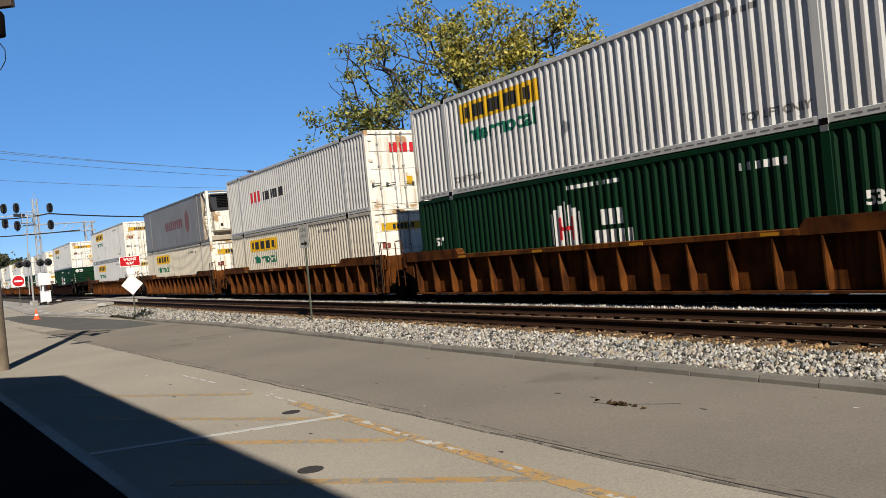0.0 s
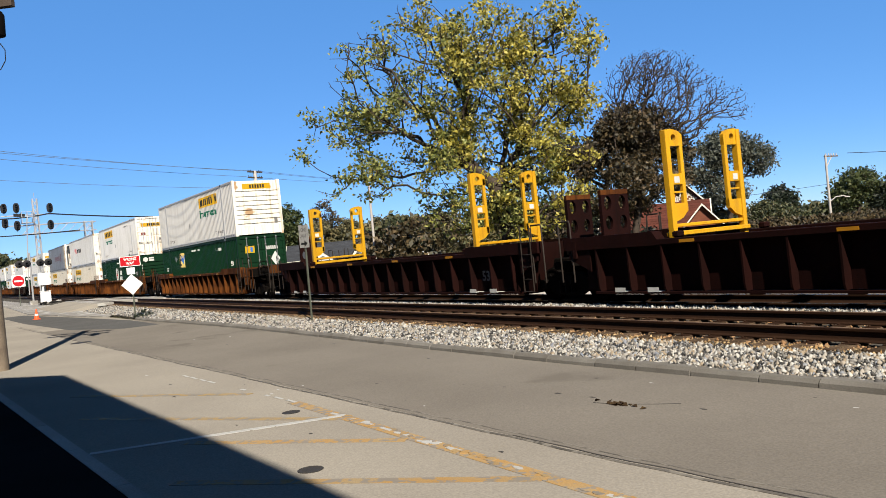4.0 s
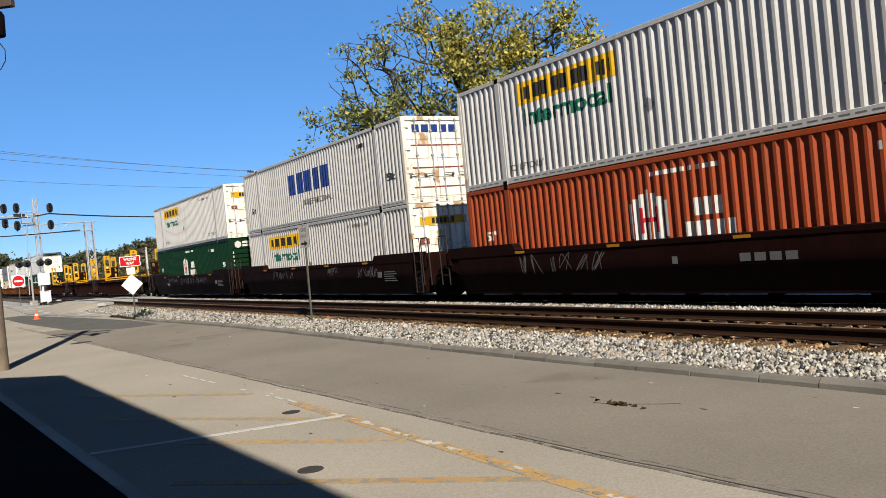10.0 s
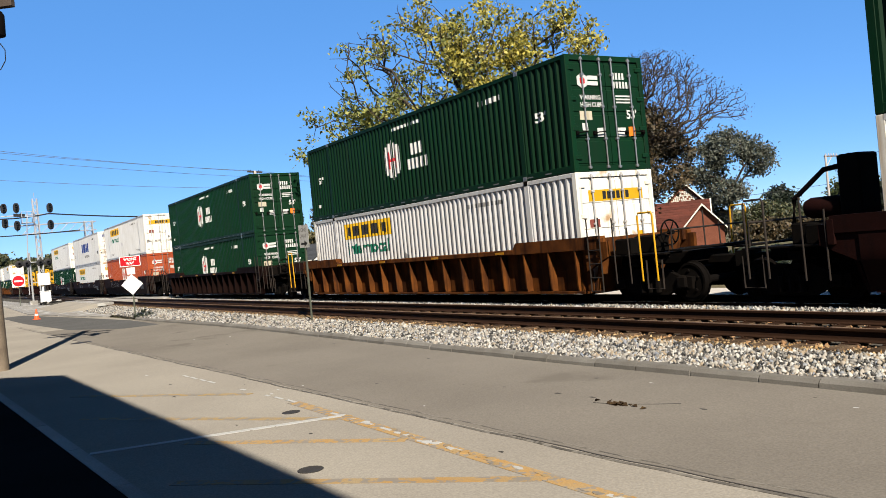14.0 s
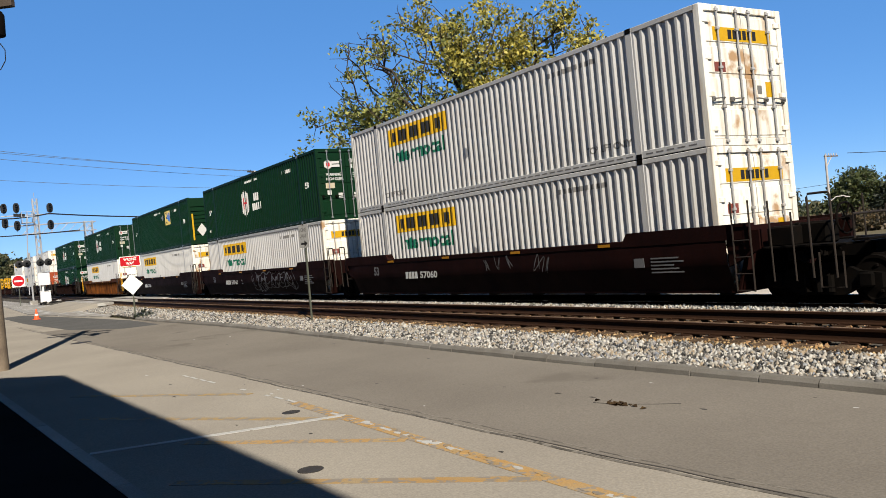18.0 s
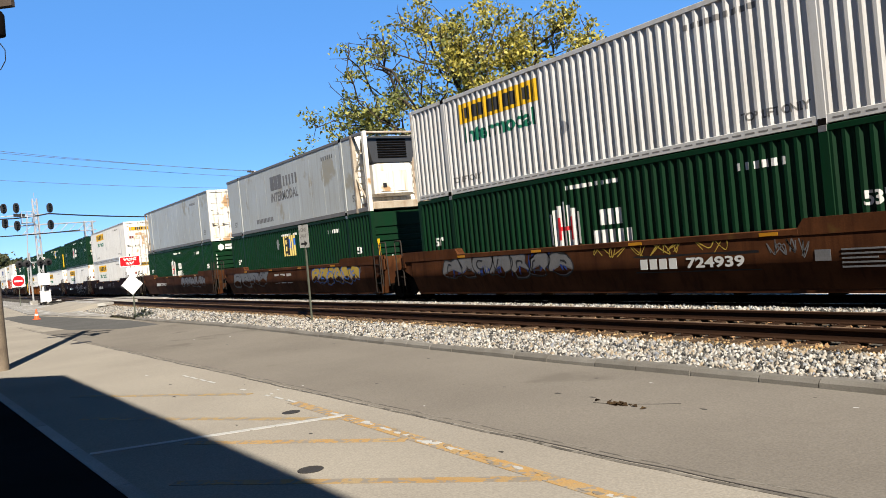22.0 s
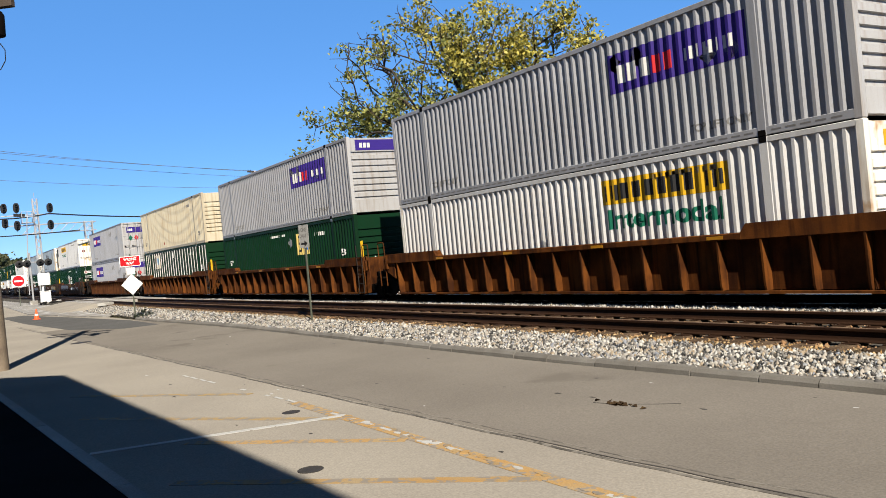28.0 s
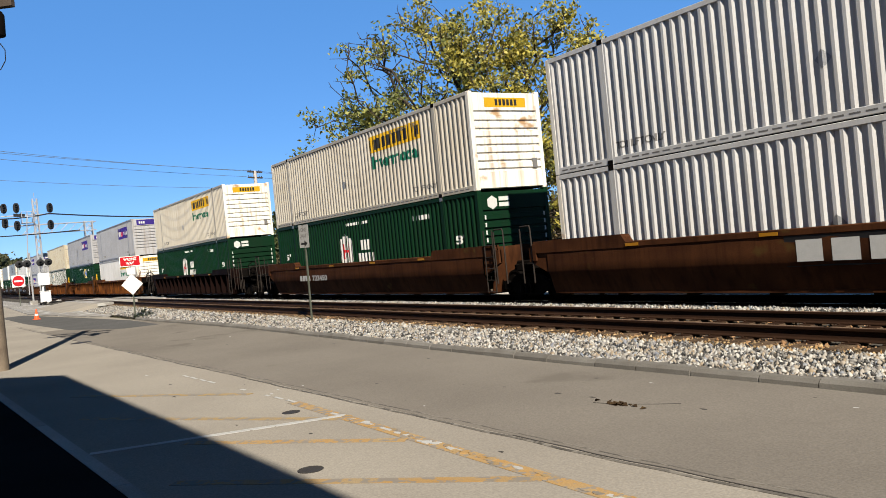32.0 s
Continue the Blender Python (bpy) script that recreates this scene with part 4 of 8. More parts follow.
def cooling_unit(box, front, endm):
    g = Geo()
    for y in (-HW + 0.06, HW - 0.06):
        for z in (0.06, 2.84):
            g.tube([(front + 0.1, y, z), (-HL + 0.05, y, z)], 0.045, 8)
        g.tube([(-HL + 0.06, y, 0.0), (-HL + 0.06, y, 2.86)], 0.05, 8)
        g.cbox(front, front + 0.14, y - 0.07, y + 0.07, 0.0, 2.86, 0.012)
        g.tube([(front + 0.1, y, 1.4), (-HL + 0.08, y, 2.7)], 0.03, 6)
        g.tube([(front + 0.1, y, 1.4), (-HL + 0.08, y, 0.2)], 0.03, 6)
    g.tube([(-HL + 0.06, -HW + 0.08, 2.84), (-HL + 0.06, HW - 0.08, 2.84)], 0.045, 8)
    g.cbox(-HL + 0.02, front, -HW + 0.15, HW - 0.15, 0.05, 0.34, 0.03)
    part("unit_frame", g, M["frame"], box, "rust-streaked open steel frame")
    body = part("cooling_unit", Geo().cbox(front - 0.62, front + 0.02, -0.82, 0.82, 0.55, 1.78, 0.09), M["whiteend"], box, "off-white cooling unit housing")
    grille = Geo().prism([(-0.82, 1.78), (0.82, 1.78), (0.98, 2.5), (0.92, 2.74), (-0.92, 2.74), (-0.98, 2.5)], "x", front - 0.62, front + 0.02)
    gr = part("grille", grille, M["unit"], box, "black louvred grille")
    for i in range(8):
        part("louvre", shared("louvre", lambda: Geo().cbox(-0.03, 0.03, -0.6, 0.6, -0.035, 0.02, 0.01), M["darksteel"]), M["darksteel"], gr, "", (front - 0.63, 0, 1.98 + i * 0.09))
    part("service_hatch", Geo().cbox(front - 0.635, front - 0.6, -0.55, 0.6, 0.7, 1.45, 0.02), M["whiteend"], box)
    part("gauge", Geo().cbox(front - 0.65, front - 0.62, 0.35, 0.5, 0.85, 1.02, 0.01), M["black"], box)


def end_rect(name, box, y0, y1, z0, z1, material, front=None, x=None, label=""):
    x = (HL - 0.026 if front is None else front + 0.0) if x is None else x
    part(name, shared((name, round(y0, 2), round(y1, 2), round(z0, 2), round(z1, 2), round(x, 3)), lambda: Geo().box(x - 0.004, x + 0.002, y0, y1, z0, z1), M[material]), M[material], box, label)


def end_rects(name, box, rects, material, x, label=""):
    """A row of printed blocks as one mark on an end."""
    def build():
        g = Geo()
        for y0, y1, z0, z1 in rects:
            g.box(x - 0.004, x + 0.002, y0, y1, z0, z1)
        return g
    part(name, shared((name, tuple(rects), round(x, 3)), build, M[material]), M[material], box, label)


def end_text(name, box, text, y0, z0, h, material, at_front, width=None):
    """Lettering on an end: on the doors it reads as seen from +x, on the front as seen from -x."""
    def build():
        v, f = lettering(text, h, width)
        g = Geo()
        if at_front:
            return g.add([(-HL - 0.006, -(a + y0), b + z0) for a, b in v], f)
        return g.add([(HL - 0.022, a + y0, b + z0) for a, b in v], f)
    part(name, shared((name, text, y0, z0, at_front), build, M[material], smooth=False), M[material], box)


def end_hexagon(cy, cz, w, h, x0, x1):
    return Geo().prism([(cy, cz + h), (cy - w, cz + h * 0.5), (cy - w, cz - h * 0.5), (cy, cz - h), (cy + w, cz - h * 0.5), (cy + w, cz + h * 0.5)], "x", x0, x1)


def end_prints(box, look_of, front, unit):
    if look_of == "truckline":
        end_rect("end_panel", box, -0.92, 0.92, 2.16, 2.44, "yellow", label="yellow name panel across the doors")
        end_rects("end_mark", box, [(-0.46 + i * 0.155, -0.35 + i * 0.155, 2.205, 2.395) for i in range(6)], "black", HL - 0.021)
        end_rect("end_sticker", box, 0.62, 0.86, 1.02, 1.34, "yellow")
        end_rect("end_sticker", box, 0.34, 0.48, 1.08, 1.26, "greyprint")
        end_rect("end_plate", box, -0.95, -0.62, 1.52, 1.72, "brownprint")
        end_rect("front_panel", box, -0.75, 0.75, 2.42, 2.70, "yellow", x=-HL + 0.001, label="small yellow name panel")
        end_rects("front_mark", box, [(-0.42 + i * 0.14, -0.33 + i * 0.14, 2.47, 2.65) for i in range(6)], "black", -HL - 0.003)
        end_rect("front_plate", box, -1.0, -0.82, 0.62, 0.9, "greyprint", x=-HL + 0.001)
    elif look_of == "badge":
        part("end_badge", shared("end_badge", lambda: end_hexagon(-0.77, 2.25, 0.17, 0.2, HL - 0.031, HL - 0.024), M["letter"]), M["letter"], box, "white six-sided badge")
        part("end_badge_centre", shared("end_badge_centre", lambda: end_hexagon(-0.77, 2.25, 0.08, 0.1, HL - 0.024, HL - 0.021), M["redprint"]), M["redprint"], box)
        end_rects("end_mark", box, [(-0.60, -0.26, 2.28 - i * 0.14, 2.38 - i * 0.14) for i in range(2)], "letter", HL - 0.026)
        end_rects("end_number", box, [(0.24 + i * 0.11, 0.31 + i * 0.11, k, k + 0.17) for k, n in ((2.30, 4), (2.08, 6)) for i in range(n)], "letter", HL - 0.026)
        end_text("end_lettering", box, "WARNING", -0.9, 1.78, 0.12, "letter", False, 0.68)
        end_text("end_lettering", box, "HIGH CUBE", -0.9, 1.60, 0.12, "letter", False, 0.72)
        end_rects("end_notice", box, [(0.3, 0.85, 1.86 - i * 0.08, 1.90 - i * 0.08) for i in range(3)], "letter", HL - 0.026)
        end_rect("end_sticker", box, -0.95, -0.55, 1.28, 1.5, "cream")
        end_rect("end_sticker", box, -0.9, -0.72, 1.02, 1.2, "letter")
        end_rect("end_sticker", box, -0.42, -0.22, 0.86, 1.08, "letter")
        end_rect("end_sticker", box, 0.28, 0.56, 0.86, 1.08, "letter")
        end_rect("end_sticker", box, 0.66, 0.88, 0.86, 1.1, "orangeprint")
        end_text("length_mark", box, "53'", 0.62, 1.3, 0.24, "letter", False)
        if not unit:
            part("front_badge", shared("front_badge", lambda: end_hexagon(0.80, 2.54, 0.17, 0.2, -HL - 0.003, -HL + 0.004), M["letter"]), M["letter"], box, "white six-sided badge")
            end_rects("front_mark", box, [(0.18, 0.56, 2.58 - i * 0.17, 2.70 - i * 0.17) for i in range(2)], "letter", -HL + 0.001)
            end_text("length_mark", box, "53", -0.35, 0.2, 0.26, "letter", True)
            for y in (-1.1, 1.06):
                end_rects("front_dash_mark", box, [(y, y + 0.05, 0.3 + i * 0.22, 0.42 + i * 0.22) for i in range(9)], "letter", -HL + 0.001)
    elif look_of == "parcel":
        end_rect("end_panel", box, -0.92, 0.92, 2.05, 2.5, "purple", label="purple name panel across the doors")
        for i in range(3):
            end_rect("end_block", box, -0.84 + i * 0.14, -0.73 + i * 0.14, 2.18, 2.38, "letter", x=HL - 0.021)
        end_rect("front_panel", box, -0.95, 0.95, 2.38, 2.78, "purple", x=-HL + 0.001, label="purple name panel")
        for i in range(3):
            end_rect("front_block", box, 0.66 - i * 0.16, 0.78 - i * 0.16, 2.48, 2.66, "letter", x=-HL - 0.003)
        for y, paint in ((-0.82, "lettergreen"), (-0.36, "redprint")):
            part("placard", shared(("end_placard", y), lambda: Geo().prism([(y, 1.62), (y + 0.17, 1.38), (y + 0.34, 1.62), (y + 0.17, 1.86)], "x", HL - 0.026, HL - 0.02), M[paint]), M[paint], box, "diamond placard")
        end_rects("end_notice", box, [(0.2, 0.85, 1.7 - i * 0.1, 1.74 - i * 0.1) for i in range(3)], "greyprint", HL - 0.026)
    elif look_of == "frame":
        end_rect("end_emblem", box, -0.9, -0.4, 2.0, 2.36, "yellow")
        end_rect("end_emblem_bar", box, -0.62, -0.5, 2.05, 2.3, "blueprint", x=HL - 0.021)
        end_rects("end_number", box, [(0.24 + i * 0.11, 0.31 + i * 0.11, 2.12, 2.3) for i in range(6)], "letter", HL - 0.026)
        end_text("length_mark", box, "53'", -0.95, 0.42, 0.24, "letter", False)
        part("placard", shared("placard", lambda: Geo().prism([(0.45, 1.62), (0.70, 1.22), (0.95, 1.62), (0.70, 2.02)], "x", HL - 0.026, HL - 0.02), M["letter"]), M["letter"], box, "white diamond placard")
        if not unit:
            part("placard", shared("placard_front", lambda: Geo().prism([(0.25, 0.9), (0.55, 0.5), (0.85, 0.9), (0.55, 1.3)], "x", -HL - 0.004, -HL + 0.002), M["letter"]), M["letter"], box, "white diamond placard")
            end_rect("front_stripe", box, 1.02, 1.12, 0.3, 1.9, "yellow", x=-HL + 0.001)
    elif look_of == "navy_marked":
        for i in range(5):
            end_rect("end_block", box, -0.9 + i * 0.36, -0.62 + i * 0.36, 2.36, 2.62, "letterblue")
        for z in (1.9, 1.15, 0.5):
            end_rect("end_row", box, -1.0, 1.0, z, z + 0.05, "brownprint")
    elif look_of == "red":
        for i in range(3):
            end_rect("end_block", box, -0.3 + i * 0.42, 0.02 + i * 0.42, 2.1, 2.45, "redprint")
        end_rect("end_sticker", box, 0.3, 0.55, 0.9, 1.2, "yellow")


# ---- container kinds ----
def facing(turned):
    """The side that faces the street."""
    return (1,) if turned else (-1,)


def truckline(fr, at=None, paint="white"):
    # the mark stands towards the front on the near side
    def marks(b):
        for s in facing(fr):
            c = -3.42 if s < 0 else 3.42
            marks_truckline(b, "fine", (s,), c)
        marks_lift(b, "fine", facing(fr))
        painted(b, "fine", (), lambda: diamond(-0.7, 1.15, 0.17, "fine"), M["steel"], "placard_holder", facing(fr), "grey placard holder")
        painted(b, "fine", (), lambda: bars("fine", 3.2, 5.0, 2.42, 2.54, 9), M["greyprint"], "number_row", facing(fr))
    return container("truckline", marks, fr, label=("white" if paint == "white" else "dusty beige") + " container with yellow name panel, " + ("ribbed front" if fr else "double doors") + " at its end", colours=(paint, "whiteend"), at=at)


def badged(fr, at=None, colour="green"):
    def marks(b):
        marks_badge(b, "fine", facing(fr))
        marks_number(b, "fine", facing(fr), "letter")
        painted(b, "fine", (), lambda: bars("fine", -7.5, -7.1, 0.5, 0.62, 3), M["letter"], "side_row", facing(fr))
    word = "dark green" if colour == "green" else "orange red"
    return container("badge", marks, fr, label=word + " corrugated container with a white striped badge", colours=(colour, colour), at=at)


def framed(fr, at=None, style="fine", near=None):
    def marks(b):
        for s in facing(fr):
            marks_frame(b, style, (s,), (-3.2 if s < 0 else 2.9) if near is None else near)
        marks_number(b, style, facing(fr), "letter")
    lab = "green container with upright posts and a square emblem" if style == "post" else "dark green corrugated container with a yellow emblem"
    return container("frame", marks, fr, label=lab, colours=("green", "green"), style=style, at=at)


def parcel(fr, at=None):
    def marks(b):
        for s in facing(fr):
            marks_parcel(b, "fine", (s,), -4.05 if s < 0 else 4.05)
        marks_lift(b, "fine", facing(fr))
        for x in (2.4, 3.1):
            painted(b, "fine", (x,), lambda: diamond(x, 2.25, 0.22, "fine"), M["greyprint"], "placard_holder", facing(fr))
    return container("parcel", marks, fr, label="grey corrugated container with a purple name panel", colours=("grey", "greyend"), at=at)


def navy_marked(fr, at=None):
    def marks(b):
        painted(b, "fine", (), lambda: bars("fine", -2.2, 2.1, 1.3, 2.17, 5, 0.8), M["letterblue"], "name_mark", facing(fr), "navy blue name blocks")
        painted(b, "fine", (), lambda: drape_text("fine", "INTERMODAL", -0.8, 0.76, 0.24, 3.0), M["greyprint"], "lettering", facing(fr))
        marks_number(b, "fine", facing(fr), "black", z=0.9, text="53ft")
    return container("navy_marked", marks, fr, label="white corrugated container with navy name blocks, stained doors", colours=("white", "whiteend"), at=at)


def cream(fr, at=None):
    def marks(b):
        marks_number(b, "fine", facing(fr), "greyprint", z=0.5)
        painted(b, "fine", (), lambda: diamond(-1.6, 0.45, 0.16, "fine"), M["brownprint"], "placard_holder", facing(fr))
    return container("plain", marks, fr, label="cream corrugated container with rust-streaked end", colours=("cream", "cream"), at=at)


def reefer(fr, at=None, words=True, colour="smooth"):
    def marks(b):
        if words:
            painted(b, "flat", (), lambda: drape_text("flat", "INTERMODAL", -1.68, 1.22, 0.42, 3.25), M["greyprint"], "lettering", facing(fr), "grey capital lettering")
            painted(b, "flat", (), lambda: bars("flat", -1.65, -0.2, 1.75, 2.38, 3, 0.94), M["greyprint"], "name_square", facing(fr))
            painted(b, "flat", (), lambda: bars("flat", -0.05, 1.7, 1.8, 2.25, 5, 0.5), M["greyprint"], "name_mark", facing(fr))
            painted(b, "flat", (), lambda: bars("flat", -3.9, -1.6, 0.4, 0.6, 12, 0.7), M["greyprint"], "number_row", facing(fr))
        marks_number(b, "flat", facing(fr), "greyprint", z=0.45)
    return container("plain", marks, fr, label="dull grey smooth-sided refrigerated container with a framed cooling unit", colours=(colour, "whiteend"), style="flat", unit=True, at=at)


def crested(fr, at=None):
    def marks(b):
        painted(b, "flat", (), lambda: bars("flat", -1.9, 2.6, 1.2, 1.75, 9, 0.75), M["brownprint"], "name_mark", facing(fr), "dark red name blocks")
        painted(b, "flat", (), lambda: hexagon("flat", 3.6, 1.5, 0.9, 1.5), M["brownprint"], "crest", facing(fr))
    return container("plain", marks, fr, label="grey smooth-sided refrigerated container with dark red name blocks", colours=("dullgrey", "whiteend"), style="flat", unit=True, at=at)


def redmark(fr, at=None):
    def marks(b):
        painted(b, "fine", (), lambda: bars("fine", -4.6, -3.1, 1.45, 1.95, 3, 0.8), M["redprint"], "name_mark", facing(fr), "red name blocks")
        painted(b, "fine", (), lambda: bars("fine", -2.9, -0.2, 1.45, 1.85, 8, 0.7), M["black"], "name_line", facing(fr))
    return container("red", marks, fr, label="clean white container with red name blocks", colours=("white", "whiteend"), at=at)
# ---- well cars ----
SIDE = 1.57           # half width over the side sills
SHEET = 1.335         # half width of the recessed sheet of a ribbed car
TOP, TOP_END, LOW = 1.45, 1.62, 0.27
WHEELSETS = []


def rib_mesh():
    """An upright gusset as deep as the top chord, its foot cut back a little."""
    return Geo().prism([(-SHEET, LOW + 0.06), (-SIDE + 0.06, LOW + 0.06), (-SIDE + 0.03, LOW + 0.16), (-SIDE + 0.012, TOP - 0.14), (-SHEET, TOP - 0.14)], "x", -0.022, 0.022)


def wheelset_mesh():
    g = Geo().tube([(0, -0.95, 0), (0, 0.95, 0)], 0.085, 10)
    for s in (-1, 1):
        prof = [(0.09, -0.08), (0.2, -0.05), (0.34, -0.045), (0.37, -0.07), (0.42, -0.07), (0.425, 0.04), (0.455, 0.055), (0.455, 0.075), (0.36, 0.075), (0.34, 0.03), (0.2, 0.02), (0.09, 0.06)]
        g.lathe([(r, -s * h) for r, h in prof], (0, s * 0.79, 0), "y", 24)
        for k in range(5):
            a = k * 2 * math.pi / 5
            g.cbox(0.24 * math.cos(a) - 0.03, 0.24 * math.cos(a) + 0.03, s * 0.83 - 0.04, s * 0.83 + 0.04, 0.24 * math.sin(a) - 0.03, 0.24 * math.sin(a) + 0.03, 0.01)
    return g


def truck_frame_mesh():
    """A cast side frame, bowed between its two axle boxes, with the spring nest in the middle."""
    poly = [(-1.15, 0.33), (-1.15, 0.58), (-0.75, 0.62), (-0.4, 0.78), (0.4, 0.78), (0.75, 0.62), (1.15, 0.58), (1.15, 0.33), (0.8, 0.36), (0.45, 0.2), (-0.45, 0.2), (-0.8, 0.36)]
    g = Geo().prism(poly, "y", -0.06, 0.06)
    for x in (-0.22, 0.0, 0.22):
        g.tube([(x, -0.09, 0.26), (x, -0.09, 0.56)], 0.07, 8)
    for x in (-0.89, 0.89):
        g.cbox(x - 0.13, x + 0.13, -0.12, 0.10, 0.34, 0.6, 0.03)
    return g


def truck(car, x, centre):
    """Two wheelsets under cast side frames, with a bolster across."""
    t = part("truck", shared("truck", lambda: Geo().cbox(-0.2, 0.2, -1.15, 1.15, 0.44, 0.7, 0.03).tube([(0, 0, 0.7), (0, 0, 0.82)], 0.2, 12), M["darksteel"]), M["darksteel"], car, "grimy wheel truck, undercar shade put into its black", (x, 0, 0))
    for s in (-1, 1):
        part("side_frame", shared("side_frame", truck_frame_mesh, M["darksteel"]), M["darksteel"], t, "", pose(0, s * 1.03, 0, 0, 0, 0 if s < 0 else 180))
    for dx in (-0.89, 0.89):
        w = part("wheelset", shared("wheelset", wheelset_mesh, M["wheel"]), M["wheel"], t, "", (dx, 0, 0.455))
        WHEELSETS.append((w, centre + x + dx, dx))


def ladder_mesh():
    g = Geo()
    for x in (-0.2, 0.2):
        g.tube([(x, 0, 0.32), (x, 0, 2.05)], 0.018, 6)
    for z in (0.34, 0.66, 0.98, 1.3, 1.62):
        g.tube([(-0.2, 0, z), (0.2, 0, z)], 0.014, 6)
    return g


def grab_mesh():
    return Geo().tube([(-0.22, 0, 0.55), (-0.22, -0.02, 1.98), (-0.19, -0.02, 2.04), (0.19, -0.02, 2.04), (0.22, -0.02, 1.98), (0.22, 0, 0.55)], 0.021, 8)


def brake_wheel_mesh():
    g = Geo()
    pts = [(0, 0.28 * math.cos(k * math.pi / 8), 0.28 * math.sin(k * math.pi / 8)) for k in range(17)]
    g.tube(pts, 0.02, 6)
    for k in range(3):
        a = k * math.pi / 3
        g.tube([(0, -0.27 * math.cos(a), -0.27 * math.sin(a)), (0, 0.27 * math.cos(a), 0.27 * math.sin(a))], 0.014, 6)
    return g.tube([(-0.06, 0, 0), (0.1, 0, 0)], 0.045, 8)


def coupler_mesh():
    g = Geo().cbox(0.0, 0.9, -0.09, 0.09, 0.78, 0.98, 0.03)
    g.prism([(0.85, -0.2), (1.2, -0.22), (1.25, 0.02), (1.06, 0.06), (1.2, 0.22), (0.85, 0.2)], "z", 0.72, 1.04)
    return g


def rack(car, x, yellow):
    """A pair of window-cut uprights on two crossbeams, standing over the well."""
    r = part("stacking_rack", shared("rack_beam", lambda: Geo().cbox(-0.16, 0.16, -1.2, 1.2, TOP + 0.02, TOP + 0.12, 0.015).cbox(-0.05, 0.05, -1.15, 1.15, TOP + 0.20, TOP + 0.28, 0.015), yellow), yellow, car, "yellow stacking rack over the empty well", (x, 0, 0))
    z0, z1 = TOP + 0.10, TOP + 2.34

    def upright():
        g = Geo()
        g.cbox(-0.08, 0.08, -1.22, -1.09, z0 - 0.3, z1 - 0.03, 0.012)
        g.cbox(-0.05, 0.05, -0.78, -0.68, z0 + 0.42, z1 - 0.2, 0.012)
        g.cbox(-0.05, 0.05, -1.10, -0.77, z0 + 1.02, z0 + 1.26, 0.01)
        g.cbox(-0.03, 0.03, -1.10, -0.77, z0 + 0.84, z0 + 0.88, 0.005)
        g.prism([(-1.10, z0 + 0.22), (-1.10, z0 + 0.62), (-0.68, z0 + 0.62), (-0.68, z0 + 0.46), (-0.86, z0 + 0.30)], "x", -0.05, 0.05)
        # head plate round a lifting hole
        hole = [(-0.95 + 0.075 * math.cos(k * math.pi / 6), z1 - 0.2 + 0.075 * math.sin(k * math.pi / 6)) for k in range(12)]
        rim = [(-0.68, z1 - 0.2), (-0.68, z1 - 0.14), (-0.78, z1 - 0.06), (-0.95, z1 - 0.02), (-1.10, z1 - 0.01), (-1.10, z1 - 0.1), (-1.10, z1 - 0.2), (-1.10, z1 - 0.3), (-1.10, z1 - 0.38), (-0.95, z1 - 0.38), (-0.68, z1 - 0.38), (-0.68, z1 - 0.3)]
        for xx in (-0.05, 0.05):
            g.add([(xx, *q) for q in hole + rim], [(k, (k + 1) % 12, 12 + (k + 1) % 12, 12 + k) for k in range(12)])
        g.add([(xx, *q) for xx in (-0.05, 0.05) for q in hole], [(k, (k + 1) % 12, 12 + (k + 1) % 12, 12 + k) for k in range(12)])
        return g.add([(xx, *q) for xx in (-0.05, 0.05) for q in rim], [(k, (k + 1) % 12, 12 + (k + 1) % 12, 12 + k) for k in range(12)])
    for s in (-1, 1):
        rot = None if s < 0 else pose(0, 0, 0, 0, 0, 180)
        u = part("upright", shared("rack_upright", upright, yellow), yellow, r, "", rot)
        part("decal", shared("rack_decal", lambda: Geo().box(0.052, 0.058, -1.04, -0.88, z0 + 1.06, z0 + 1.2).box(-0.058, -0.052, -1.04, -0.88, z0 + 1.06, z0 + 1.2), M["letter"]), M["letter"], r, "", rot)
    return r


